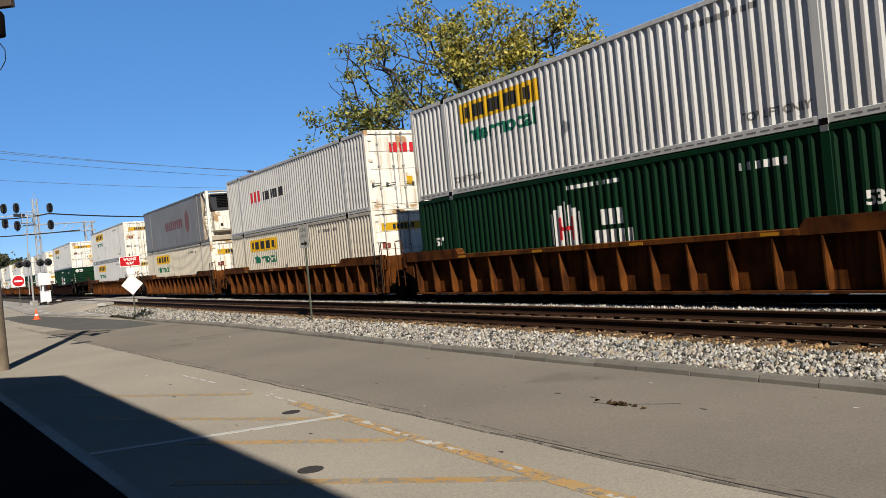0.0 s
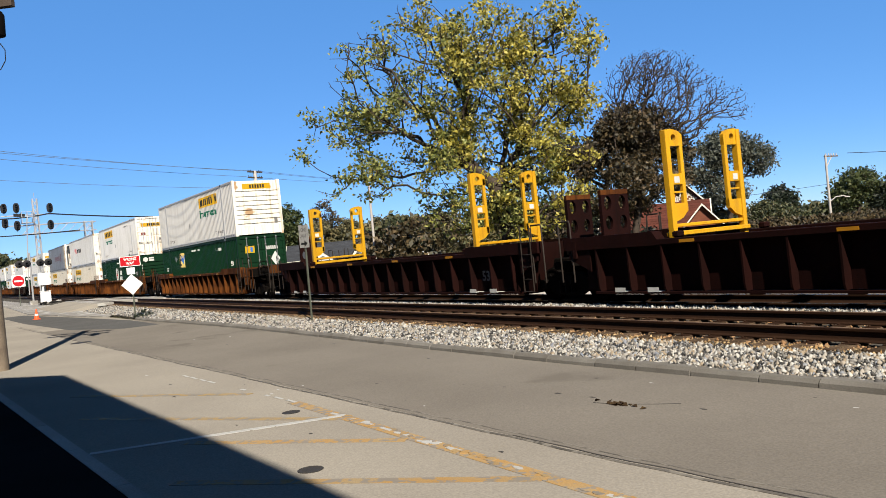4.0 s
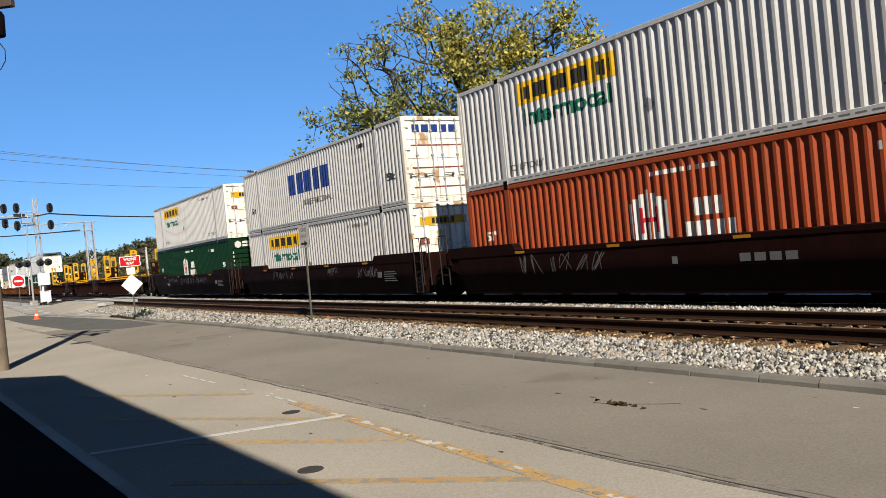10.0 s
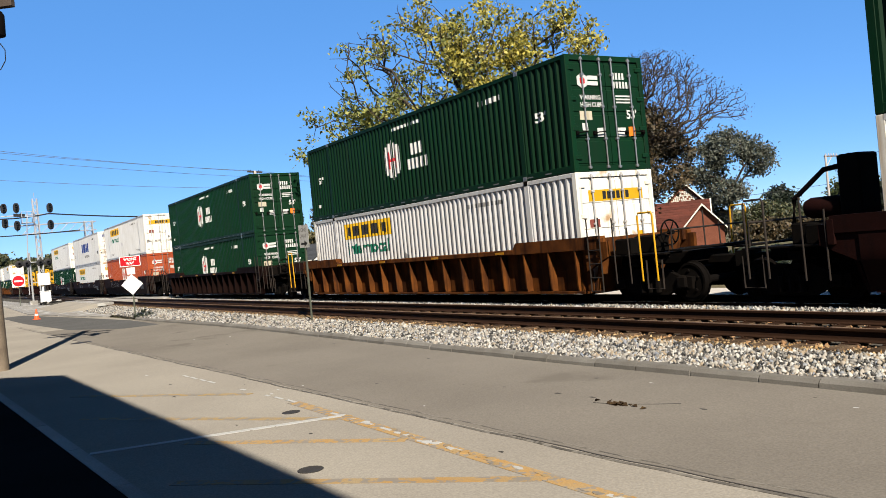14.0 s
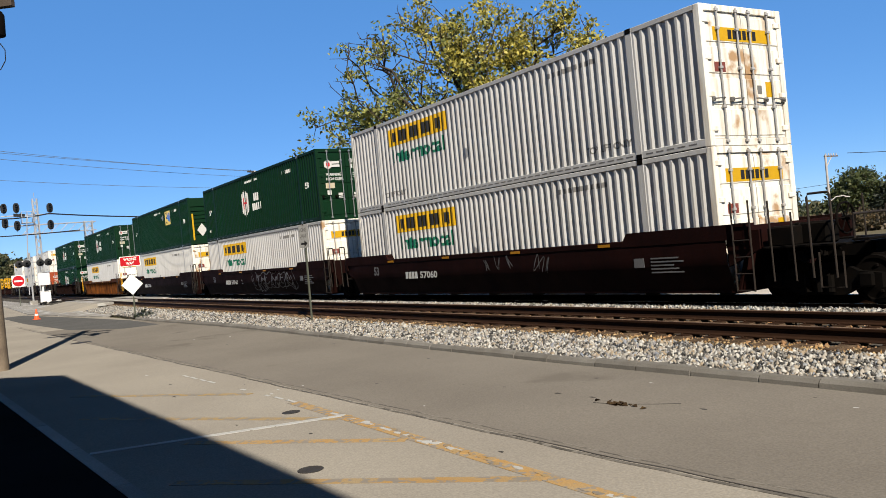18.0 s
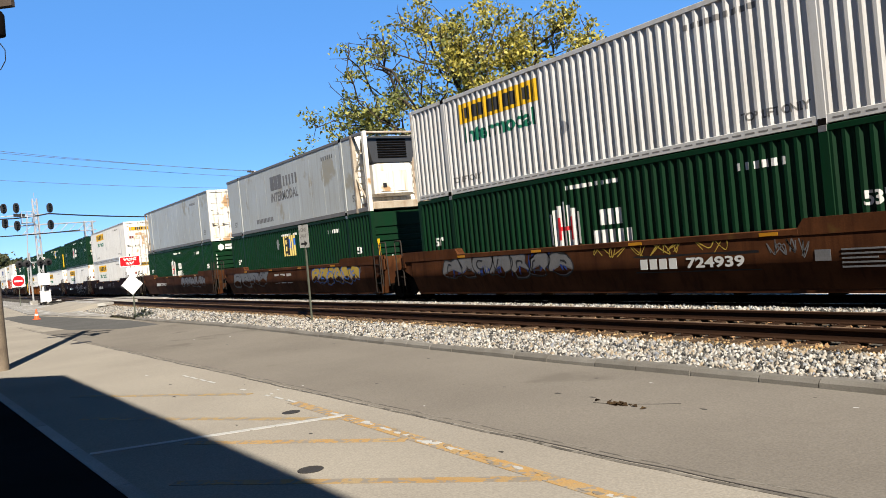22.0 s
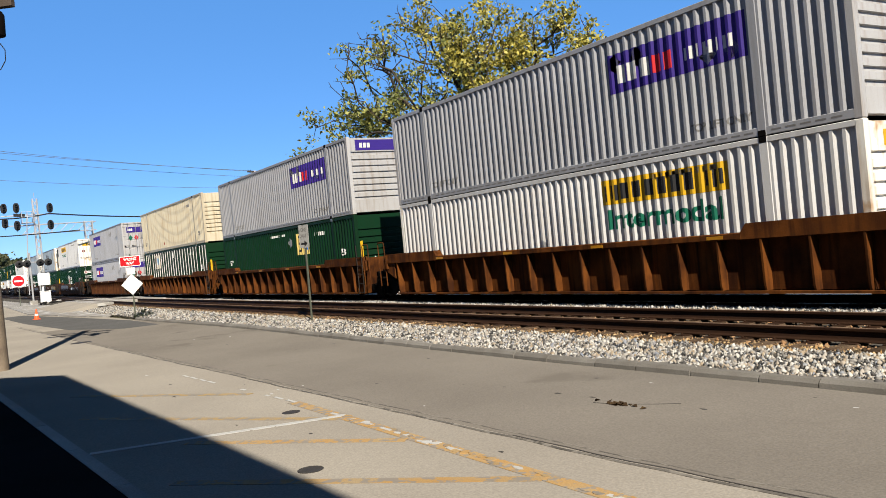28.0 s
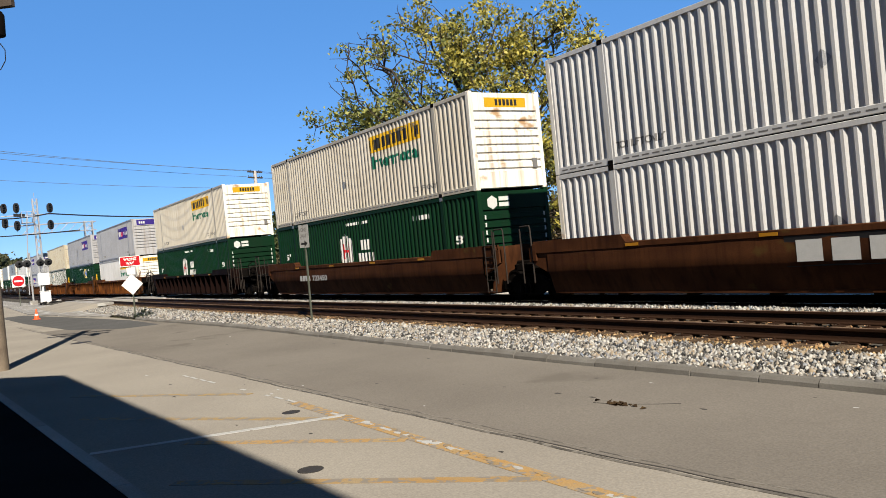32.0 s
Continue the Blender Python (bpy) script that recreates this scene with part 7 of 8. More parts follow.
tree("broad pale green tree", (-51.8, 86.0, -0.05), [(-51.9, 86.2, 4.2, 2.1, 2.7, 1.8), (-52.6, 84.6, 3.0, 1.5, 2.0, 1.4)], 300, 0.22, 53, "freshleaf", 14, 0.4, 0.19)
tree("dark evergreen hedge tree", (-49.6, 89.4, -0.05), [(-49.9, 89.0, 2.8, 2.0, 3.0, 1.9), (-47.4, 92.0, 2.6, 2.0, 3.0, 1.9), (-44.6, 95.5, 2.6, 2.0, 3.0, 2.0)], 420, 0.2, 55, "evergreen", 18, 0.42, 0.22, group="evergreens beyond the street")

# woods on the far side of the town
def woods(name, label, row, seed, material, per=20, size=0.55):
    r = np.random.RandomState(seed)
    tips = []
    for x, y, z, w, h in row:
        k = int(26 * w)
        d = r.normal(size=(k, 3))
        d /= np.linalg.norm(d, axis=1)[:, None]
        d *= r.uniform(0.3, 1.0, (k, 1)) ** 0.5
        tips.append(np.array([x, y, z]) + d * np.array([w, w, h]))
    tips = np.concatenate(tips)
    return thing(name, label, "woods", kind="stuff", data=leaf_mesh(name, tips, per, size * 1.5, size, M[material], seed + 1))


woods("far_woods", "distant dark green and brown trees", [(-187.5, 58.5, 10.5, 4.2, 6.8), (-200, 50, 7, 5, 4.5), (-184, 63.5, 6.5, 4, 4.8), (-206, 45, 6, 5, 4.5)], 61, "greenleaf", 60, 0.36)
woods("far_woods", "distant round bright green tree", [(-161, 63, 8.3, 3.3, 5.0), (-160.5, 63.8, 5, 4, 4)], 63, "freshleaf", 60, 0.33)
woods("far_woods", "distant thin bare tree top", [(-184, 81.5, 11.5, 3.2, 4.2), (-183, 84, 9, 3.0, 3.2)], 65, "brownleaf", 14, 0.3)
woods("far_woods", "distant yellow-brown autumn trees", [(-157, 69, 5.0, 3.6, 4.2), (-154, 74.5, 5.2, 3.6, 4.0), (-151.5, 78.5, 4.8, 3.6, 4.2), (-149.5, 82, 5.0, 3.6, 4.2), (-147, 86, 4.8, 3.6, 4.0), (-145, 89.5, 5.0, 3.6, 4.0), (-166, 57, 3.6, 4, 3.6), (-172, 52, 3.2, 4, 3.4), (-178, 46, 3.0, 4, 3.2), (-163, 61, 2.6, 4, 3), (-184, 40, 3, 4, 3), (-190, 33, 3, 4, 3)], 67, "dryleaf", 60, 0.34)
woods("far_woods", "distant green trees along the line", [(-249, 15, 6, 6, 5.0), (-246, 22, 5, 6, 4.2), (-243, 29, 5, 6, 4.5), (-240, 36, 5, 7, 4.5), (-236, 44, 5, 7, 5), (-225, 52, 5, 7, 5)], 71, "greenleaf", 50, 0.45)
woods("far_woods", "low distant tree line beyond the street", [(-78, 100, 1.2, 6, 1.5), (-70, 108, 1.2, 6, 1.5), (-62, 112, 1.2, 6, 1.4), (-52, 116, 1.2, 7, 1.5), (-40, 118, 1.4, 7, 1.6), (-90, 96, 1.2, 7, 1.5), (-104, 92, 1.4, 7, 1.6)], 73, "greenleaf", 30, 0.34)

woods("far_woods", "brown and green scrub behind the tall tree", [(-68, 36, 2.0, 3.0, 2.4), (-66, 40, 2.2, 3.0, 2.8), (-63, 44, 2.0, 3.0, 2.8), (-60, 48, 2.0, 3.2, 2.8), (-57, 52, 2.0, 3.2, 2.6), (-54, 55, 1.8, 3.0, 2.4), (-50, 58, 1.8, 2.6, 2.2)], 79, "brownleaf", 16, 0.3)
woods("far_woods", "green scrub behind the tall tree", [(-70, 38, 2.4, 2.6, 2.8), (-64, 45, 2.6, 2.6, 3.0), (-58, 52, 2.4, 2.6, 2.8), (-52, 60, 2.0, 2.6, 2.4)], 83, "greenleaf", 12, 0.3)

woods("far_woods", "yellow-brown thicket behind the tall tree", [(-50, 41.5, 2.6, 2.2, 3.2), (-51.5, 38.5, 2.4, 2.2, 3.0), (-48.5, 44.0, 2.6, 2.0, 3.0), (-53.5, 35.5, 2.2, 2.2, 2.6)], 89, "dryleaf", 34, 0.17)
woods("far_woods", "dark scrub between the autumn tree and the oak", [(-45.5, 39.5, 2.2, 1.6, 2.4), (-44.2, 40.8, 3.0, 1.3, 2.4), (-47.5, 38.0, 2.0, 1.6, 2.2)], 85, "evergreen", 30, 0.13)
woods("far_woods", "dark bushes before the brick house", [(-40.3, 38.6, 1.4, 1.3, 1.7), (-41.8, 37.8, 1.8, 1.5, 2.2), (-38.9, 39.9, 0.9, 1.0, 1.2), (-43.0, 37.0, 2.2, 1.4, 2.4)], 93, "evergreen", 34, 0.12)
woods("hedge", "low dark scrub along the gravel lot", [(-4.0 - 1.9 * i, 21.4 + 0.3 * math.sin(i * 1.9), 0.35, 1.3, 0.65 + 0.2 * math.sin(i * 1.3)) for i in range(26)], 95, "evergreen", 26, 0.11)
woods("hedge", "dark brown hedge and scrub beyond the line", [(-41.5, 54.4, 0.5, 2.0, 0.9), (-40.9, 55.4, 0.5, 2.0, 0.9), (-40.3, 56.4, 0.5, 2.0, 0.9), (-39.7, 57.3, 0.5, 2.0, 0.9), (-39.1, 58.3, 0.5, 2.0, 0.9), (-38.5, 59.3, 0.5, 2.0, 0.9), (-37.9, 60.2, 0.5, 2.0, 0.9), (-37.3, 61.2, 0.5, 2.0, 0.9), (-36.7, 62.2, 0.5, 2.0, 0.9), (-36.1, 63.1, 0.5, 2.0, 0.9)], 87, "brownleaf", 40, 0.17)

# ---- houses ----
def gable_house(label, cx, cy, ang, length, width, eave, ridge, wallm, roofm, group=""):
    """Ridge along local x, gables with white bargeboards at both ends."""
    h = thing("house", label, "house", group, pose(cx, cy, -0.05, 0, 0, ang))
    L2, W2 = length / 2, width / 2
    g = Geo()
    g.box(-L2, L2, -W2, -W2 + 0.25, 0, eave)
    part("wall", g, M[wallm], h)
    part("wall", Geo().box(-L2, L2, W2 - 0.25, W2, 0, eave), M[wallm], h)
    for s in (-1, 1):
        part("gable_wall", Geo().prism([(-W2 + 0.25, 0), (W2 - 0.25, 0), (W2 - 0.25, eave), (0, ridge - 0.12), (-W2 + 0.25, eave)], "x", s * L2 - 0.25 if s > 0 else -L2, L2 if s > 0 else -L2 + 0.25), M[wallm], h)
    sl = (ridge - eave) / W2
    for s in (-1, 1):
        rf = part("roof", Geo().prism([(0, ridge), (0, ridge + 0.1), (s * (W2 + 0.4), eave - 0.4 * sl + 0.1), (s * (W2 + 0.4), eave - 0.4 * sl)], "x", -L2 - 0.35, L2 + 0.35), M[roofm], h)
        n = 12
        for i in range(n):
            a, b = i / n, (i + 1) / n
            ya, yb = s * (W2 + 0.4) * a, s * (W2 + 0.4) * (b + 0.02)
            za, zb = ridge + 0.1 - (ridge - eave + 0.4 * sl) * a, ridge + 0.1 - (ridge - eave + 0.4 * sl) * (b + 0.02)
            part("shingle_course", Geo().prism([(ya, za + 0.008), (yb, zb + 0.035), (yb, zb + 0.005), (ya, za)], "x", -L2 - 0.36, L2 + 0.36), M[roofm], rf)
        for e in (-1, 1):
            part("bargeboard", Geo().prism([(0, ridge + 0.13), (s * (W2 + 0.42), eave - 0.4 * sl + 0.13), (s * (W2 + 0.42), eave - 0.4 * sl - 0.14), (0, ridge - 0.14)], "x", e * (L2 + 0.36), e * (L2 + 0.44)), M["trim"], h)
        part("gutter", Geo().tube([(-L2 - 0.3, s * (W2 + 0.42), eave - 0.4 * sl), (L2 + 0.3, s * (W2 + 0.42), eave - 0.4 * sl)], 0.07, 8), M["trim"], h)
    return h


def house_window(h, x, y, z, ang, w=1.0, ht=1.2):
    win = part("window", Geo().cbox(-w / 2 - 0.08, w / 2 + 0.08, -0.05, 0.02, -0.08, ht + 0.08, 0.01), M["trim"], h, "", pose(x, y, z, 0, 0, ang))
    for i in range(2):
        part("pane", Geo().box(-w / 2 + 0.02, w / 2 - 0.02, -0.065, -0.055, 0.02 + i * ht / 2, (i + 1) * ht / 2 - 0.02), M["glassdark"], win)
    return win


red_house = gable_house("brick house with a red shingle roof and white gable trim", -42.38, 44.71, 40.5, 7.0, 5.0, 1.6, 3.42, "brick", "redroof")
house_window(red_house, -2.3, -2.52, 0.3, 0)
house_window(red_house, -0.6, -2.52, 0.3, 0)
for gx, half_w, apex, foot, yf, back in ((2.17, 1.5, 4.82, 3.25, 0.35, 4.5), (3.30, 1.3, 3.08, 1.6, -3.0, 0.1)):
    part("gable_wall", Geo().prism([(gx - half_w, 0), (gx + half_w, 0), (gx + half_w, foot), (gx, apex - 0.1), (gx - half_w, foot)], "y", yf, yf + 0.25), M["brick"], red_house)
    sl = (apex - foot) / half_w
    for s in (-1, 1):
        part("gable_roof", Geo().prism([(gx, apex), (gx, apex + 0.08), (gx + s * (half_w + 0.2), foot - 0.2 * sl + 0.08), (gx + s * (half_w + 0.2), foot - 0.2 * sl)], "y", yf - 0.25, back), M["redroof"], red_house)
        part("bargeboard", Geo().prism([(gx, apex + 0.10), (gx + s * (half_w + 0.22), foot - 0.2 * sl + 0.10), (gx + s * (half_w + 0.22), foot - 0.2 * sl - 0.03), (gx, apex - 0.04)], "y", yf - 0.31, yf - 0.25), M["trim"], red_house)
    if apex > 4:
        # fish-scale boards, weathered unevenly, in rows up the gable
        rs = random.Random(3)
        g = Geo()
        for i in range(11):
            z = foot - 0.15 + i * 0.13
            w = half_w * min(1.0, (apex - 0.25 - z) / (apex - foot)) - 0.08
            x = -w
            while x < w - 0.1:
                if rs.random() < 0.72:
                    g.box(gx + x, gx + x + 0.11, yf - 0.03 - rs.uniform(0, 0.02), yf, z, z + 0.11)
                x += 0.14
        part("gable_facing", g, M["trim"], red_house, "pale weathered shingles on the gable")

grey_house = gable_house("low house with a grey shingle roof and white gable", -110.7, 53.0, 62, 18.0, 9.0, 1.9, 4.0, "siding", "greyroof")
for x in (-6, -3, 0, 3, 6):
    house_window(grey_house, x, -4.52, 0.7, 0)
for gx, hw, top in ((-3.9, 1.6, 2.85), (1.2, 1.2, 3.4)):
    part("dormer_gable", Geo().prism([(gx - hw, 1.5), (gx + hw, 1.5), (gx, top - 0.1)], "y", -5.2, -4.9), M["trim"], grey_house)
    for s in (-1, 1):
        part("dormer_roof", Geo().prism([(gx, top), (gx + s * (hw + 0.25), 1.5), (gx + s * (hw + 0.25), 1.38), (gx, top - 0.12)], "y", -5.3, -1.5), M["greyroof"], grey_house)
    part("dormer_pane", Geo().prism([(gx - hw * 0.5, 1.65), (gx + hw * 0.5, 1.65), (gx, top - 0.6)], "y", -5.23, -5.2), M["greyprint"], grey_house)

# parked cars before the grey house
def parked_car(label, x, y, ang, paint):
    c = thing("parked_car", label, "car", "cars parked beyond the line", pose(x, y, -0.05, 0, 0, ang))
    body = [(-2.2, 0.35), (-2.25, 0.75), (-2.1, 0.95), (-1.5, 1.0), (-0.9, 1.5), (0.8, 1.52), (1.5, 1.02), (2.15, 0.9), (2.25, 0.6), (2.2, 0.32)]
    part("body", Geo().prism(body, "y", -0.86, 0.86), M[paint], c)
    for s in (-1, 1):
        part("side_window", Geo().prism([(-1.35, 1.03), (-0.85, 1.43), (0.75, 1.45), (1.3, 1.04)], "y", s * 0.868 - 0.006, s * 0.868 + 0.006), M["glassdark"], c)
        for wx in (-1.4, 1.4):
            w = part("wheel", Geo().lathe([(0.2, -0.1), (0.32, -0.09), (0.33, 0.0), (0.32, 0.09), (0.2, 0.1)], (wx, s * 0.8, 0.33), "y", 16), M["black"], c)
            part("rim", Geo().lathe([(0.05, -0.11), (0.19, -0.105), (0.19, 0.105), (0.05, 0.11)], (wx, s * 0.8, 0.33), "y", 12), M["aluminium"], w)
    part("windscreen", Geo().prism([(0.83, 1.5), (1.5, 1.05), (1.52, 1.07), (0.85, 1.53)], "y", -0.76, 0.76), M["glassdark"], c)
    part("rear_window", Geo().prism([(-0.93, 1.5), (-1.5, 1.03), (-1.52, 1.05), (-0.95, 1.53)], "y", -0.76, 0.76), M["glassdark"], c)
    for s in (-1, 1):
        part("headlight", Geo().cbox(2.15, 2.27, s * 0.65 - 0.16, s * 0.65 + 0.16, 0.62, 0.8, 0.03), M["signwhite"], c)
        part("tail_light", Geo().cbox(-2.27, -2.15, s * 0.68 - 0.12, s * 0.68 + 0.12, 0.7, 0.92, 0.03), M["redlens"], c)
    return c


parked_car("white saloon car parked by the grey-roofed house", -92, 50.5, 62, "carpaint")
parked_car("silver saloon car parked by the grey-roofed house", -97.5, 44.8, 62, "carpaint2")

van = thing("parked_van", "white panel van parked beyond the line", "van", "cars parked beyond the line", pose(-100.8, 57.4, -0.05, 0, 0, 60))
part("body", Geo().prism([(-2.4, 0.4), (-2.45, 2.3), (-2.3, 2.45), (1.3, 2.45), (1.9, 1.5), (2.5, 1.25), (2.55, 0.4)], "y", -0.95, 0.95), M["carpaint"], van)
part("windscreen", Geo().prism([(1.33, 2.4), (1.9, 1.52), (1.92, 1.54), (1.36, 2.42)], "y", -0.85, 0.85), M["glassdark"], van)
for s in (-1, 1):
    part("side_window", Geo().prism([(0.6, 1.5), (0.6, 2.15), (1.25, 2.15), (1.65, 1.5)], "y", s * 0.955 - 0.006, s * 0.955 + 0.006), M["glassdark"], van)
    for wx in (-1.5, 1.6):
        part("wheel", Geo().lathe([(0.2, -0.1), (0.32, -0.09), (0.34, 0.0), (0.32, 0.09), (0.2, 0.1)], (wx, s * 0.88, 0.34), "y", 16), M["black"], van)

# ---- poles and wires ----
def utility_pole(label, x, y, height, r, arms, pm="pole", lean=0.0, ang=0.0, arm=2.4):
    p = thing("utility_pole", label, "utility pole", "utility poles", pose(x, y, -0.05, 0, lean, ang))
    part("pole", Geo().tube([(0, 0, 0), (0, 0, height * 0.5), (0, 0, height)], r, 14, r * 0.78), M[pm], p)
    for z in arms:
        a = part("crossarm", Geo().cbox(-0.08, 0.08, -arm / 2, arm / 2, z - 0.09, z + 0.09, 0.01), M["darktimber"], p)
        for k in (-0.46, -0.3, 0.3, 0.46):
            part("insulator", Geo().lathe([(0.015, 0.0), (0.045, 0.03), (0.03, 0.07), (0.055, 0.1), (0.03, 0.16), (0.012, 0.17)], (0, k * arm, z + 0.07), "z", 10), M["glassdark"], a)
        part("brace", Geo().tube([(0.05, -arm * 0.28, z - 0.06), (0.05, 0, z - 0.65), (0.05, arm * 0.28, z - 0.06)], 0.02, 6), M["aluminium"], a)
    return p


near_pole = utility_pole("tall weathered wooden utility pole beside the pavement", -22.70, 1.22, 10.6, 0.2, (9.75, 8.85), ang=-38, arm=2.5)
part("transformer", Geo().lathe([(0.1, -0.33), (0.18, -0.3), (0.19, 0.2), (0.15, 0.28), (0.05, 0.32)], (0.0, 0.78, 8.4), "z", 14), M["darksteel"], near_pole, "dark transformer can")
part("drop_wire", Geo().tube([(0.0, 0.8, 7.95), (0.0, 0.93, 7.75), (0.0, 0.92, 7.5), (0.0, 0.78, 7.3), (0.0, 0.4, 7.2), (0.0, 0.1, 7.3)], 0.012, 6), M["cable"], near_pole)
utility_pole("pale utility pole with a crossarm beyond the line", -98.43, 34.98, 13.5, 0.27, (12.65, 13.35), "palepole", ang=30, arm=2.6)
utility_pole("slim utility pole with a short crossarm", -97.4, 32.8, 9.9, 0.24, (9.6, 9.0), "palepole", ang=30, arm=2.4)
utility_pole("slim utility pole with two crossarms far along the line", -116.5, 28.9, 9.6, 0.2, (9.3, 8.3), "palepole", ang=20, arm=3.0)
utility_pole("short utility pole with a crossarm beyond the crossing", -107.6, 23.1, 5.4, 0.15, (5.2,), "palepole", ang=20, arm=2.6)
utility_pole("slim pinkish pole behind the tree", -66.95, 34.4, 8.4, 0.13, (), "palepole")
pr = utility_pole("street pole with a short crossarm and lamp bracket", -47.85, 74.5, 7.2, 0.13, (), "palepole")
part("crossarm", Geo().cbox(-0.06, 0.06, -0.2, 2.0, 7.0, 7.12, 0.01), M["pole"], pr)
for i in range(5):
    part("insulator", Geo().lathe([(0.02, 0), (0.06, 0.05), (0.03, 0.25)], (0, 0.1 + i * 0.42, 7.12), "z", 8), M["palepole"], pr)
part("brace", Geo().tube([(0, 0.1, 6.1), (0, 1.0, 7.0)], 0.04, 6), M["palepole"], pr)
part("lamp_arm", Geo().tube([(0, 0, 2.6), (0.3, 0.6, 3.05), (0.5, 1.6, 3.1), (0.55, 2.0, 3.0)], 0.05, 8), M["palepole"], pr)
part("lamp_head", Geo().cbox(0.45, 0.7, 1.7, 2.4, 2.9, 3.02, 0.04), M["palepole"], pr)


utility_pole("slim street pole further along the street", -38, 92, 6.7, 0.13, (), "palepole")


def wire(label, pts, r, sag=0.0, wm="cable"):
    """A cable through points, hanging a little between them."""
    out = []
    for a, b in zip(pts, pts[1:]):
        a, b = Vector(a), Vector(b)
        for i in range(12):
            t = i / 12
            q = a.lerp(b, t)
            q.z -= sag * 4 * t * (1 - t)
            out.append(q)
    out.append(Vector(pts[-1]))
    return thing("overhead_wire", label, "wire", "overhead wires", data=Geo().tube(out, r, 6), material=M[wm])


for (ax, ay, az), left in (((-98.9, 34.2, 13.5), (-88.6, -0.2, 16.0)), ((-98.45, 35.0, 13.45), (-88.6, -0.25, 15.75)), ((-99.1, 33.9, 12.85), (-88.6, -0.3, 15.2))):
    wire("thin overhead power wire across the sky", [left, (ax, ay, az)], 0.022, 0.25, "thinwire")
    wire("thin overhead power wire across the sky", [(ax, ay, az), (-132, 86 + ay - 34, 13.6)], 0.02, 0.5, "thinwire")
wire("thin telephone wire across the sky", [(-88.7, -0.5, 13.0), (-98.5, 34.9, 11.3)], 0.02, 0.3, "thinwire")
wire("thick black messenger cable over the crossing", [(-92.5, 4.0, 9.0), (-90.3, 10.4, 8.95), (-97.0, 30.0, 8.1)], 0.07, 0.25)
wire("thick black messenger cable over the crossing", [(-93.5, 2.0, 7.2), (-88.6, 12.9, 7.0)], 0.06, 0.1)
wire("thin dark street wire on poles", [(-46.8, 76.4, 7.15), (-38, 92, 6.5)], 0.03, 0.1)
wire("thin dark street wire on poles", [(-47.8, 74.6, 4.3), (-60, 62, 3.8)], 0.02, 0.1)

# ---- signals at the crossing ----
def rounded(w, h, r, n=4):
    out = []
    for cx, cy, a0 in ((w / 2 - r, h / 2 - r, 0), (-w / 2 + r, h / 2 - r, 90), (-w / 2 + r, -h / 2 + r, 180), (w / 2 - r, -h / 2 + r, 270)):
        out += [(cx + r * math.cos(radians(a0 + 90 * i / n)), cy + r * math.sin(radians(a0 + 90 * i / n))) for i in range(n + 1)]
    return out


def signal_head(parent, x, y, z, r=0.33, tall=False):
    """A round black backing with its lens and hood."""
    if tall:
        h = part("signal_head", Geo().prism([(y + a * r * 0.95, z + b * r * 1.6) for a, b in rounded(2.0, 2.0, 0.8, 5)], "x", x - 0.1, x + 0.1), M["black"], parent)
        for dz in (-0.22, 0.22):
            part("hood", Geo().lathe([(0.1, 0.08), (0.14, 0.32), (0.12, 0.32), (0.08, 0.09)], (x, y, z + dz), "x", 12), M["black"], h)
        return h
    h = part("signal_head", Geo().lathe([(0.06, -0.16), (r * 0.8, -0.12), (r, 0.0), (r, 0.05), (r * 0.92, 0.06)], (x, y, z), "x", 18), M["black"], parent)
    part("hood", Geo().lathe([(0.12, 0.04), (0.15, 0.3), (0.13, 0.3), (0.1, 0.05)], (x, y, z), "x", 12), M["black"], h)
    return h


mast = thing("signal_mast", "grey lattice railway signal mast with black signal heads", "railway signal", at=(-90.9, 9.3, -0.05))
for sx in (-0.2, 0.2):
    for sy in (-0.2, 0.2):
        part("mast_leg", Geo().tube([(sx, sy, 0), (sx, sy, 10.6)], 0.065, 6), M["aluminium"], mast)
for i in range(14):
    part("lattice_bar", Geo().tube([(0.2, -0.2, i * 0.75), (0.2, 0.2, i * 0.75 + 0.75)], 0.035, 5).tube([(0.2, 0.2, i * 0.75), (0.2, -0.2, i * 0.75 + 0.75)], 0.035, 5), M["aluminium"], mast)
part("finial", Geo().tube([(0, 0, 10.6), (0, 0, 11.2)], 0.03, 6), M["aluminium"], mast)
for z in (9.0, 8.0):
    part("signal_arm", Geo().cbox(-0.05, 0.05, -3.1, 1.7, z - 0.05, z + 0.05, 0.01), M["aluminium"], mast)
for y, z in ((1.3, 9.6), (1.25, 7.9), (-1.7, 9.75), (-1.75, 8.0), (-2.8, 9.75), (-2.8, 8.3)):
    signal_head(mast, 0.2, y, z, 0.3, True)
    part("head_post", Geo().tube([(0.05, y, z - 0.6), (0.05, y, z + 0.2)], 0.04, 6), M["aluminium"], mast)
part("service_cage", Geo().cbox(-0.5, 0.5, -1.3, -0.3, 8.2, 8.26, 0.01), M["aluminium"], mast)
for y in (-1.3, -0.8, -0.3):
    part("cage_rail", Geo().tube([(0.5, y, 8.2), (0.5, y, 9.3), (-0.5, y, 9.3), (-0.5, y, 8.2)], 0.03, 6), M["aluminium"], mast)
part("cage_rail", Geo().tube([(0.5, -1.3, 9.3), (0.5, -0.3, 9.3)], 0.03, 6).tube([(0.5, -1.3, 8.8), (0.5, -0.3, 8.8)], 0.03, 6), M["aluminium"], mast)
part("side_signal", Geo().prism([(-2.0, 9.2), (-1.0, 9.1), (-1.0, 8.8), (-2.0, 8.9)], "x", 0.1, 0.4), M["black"], mast)

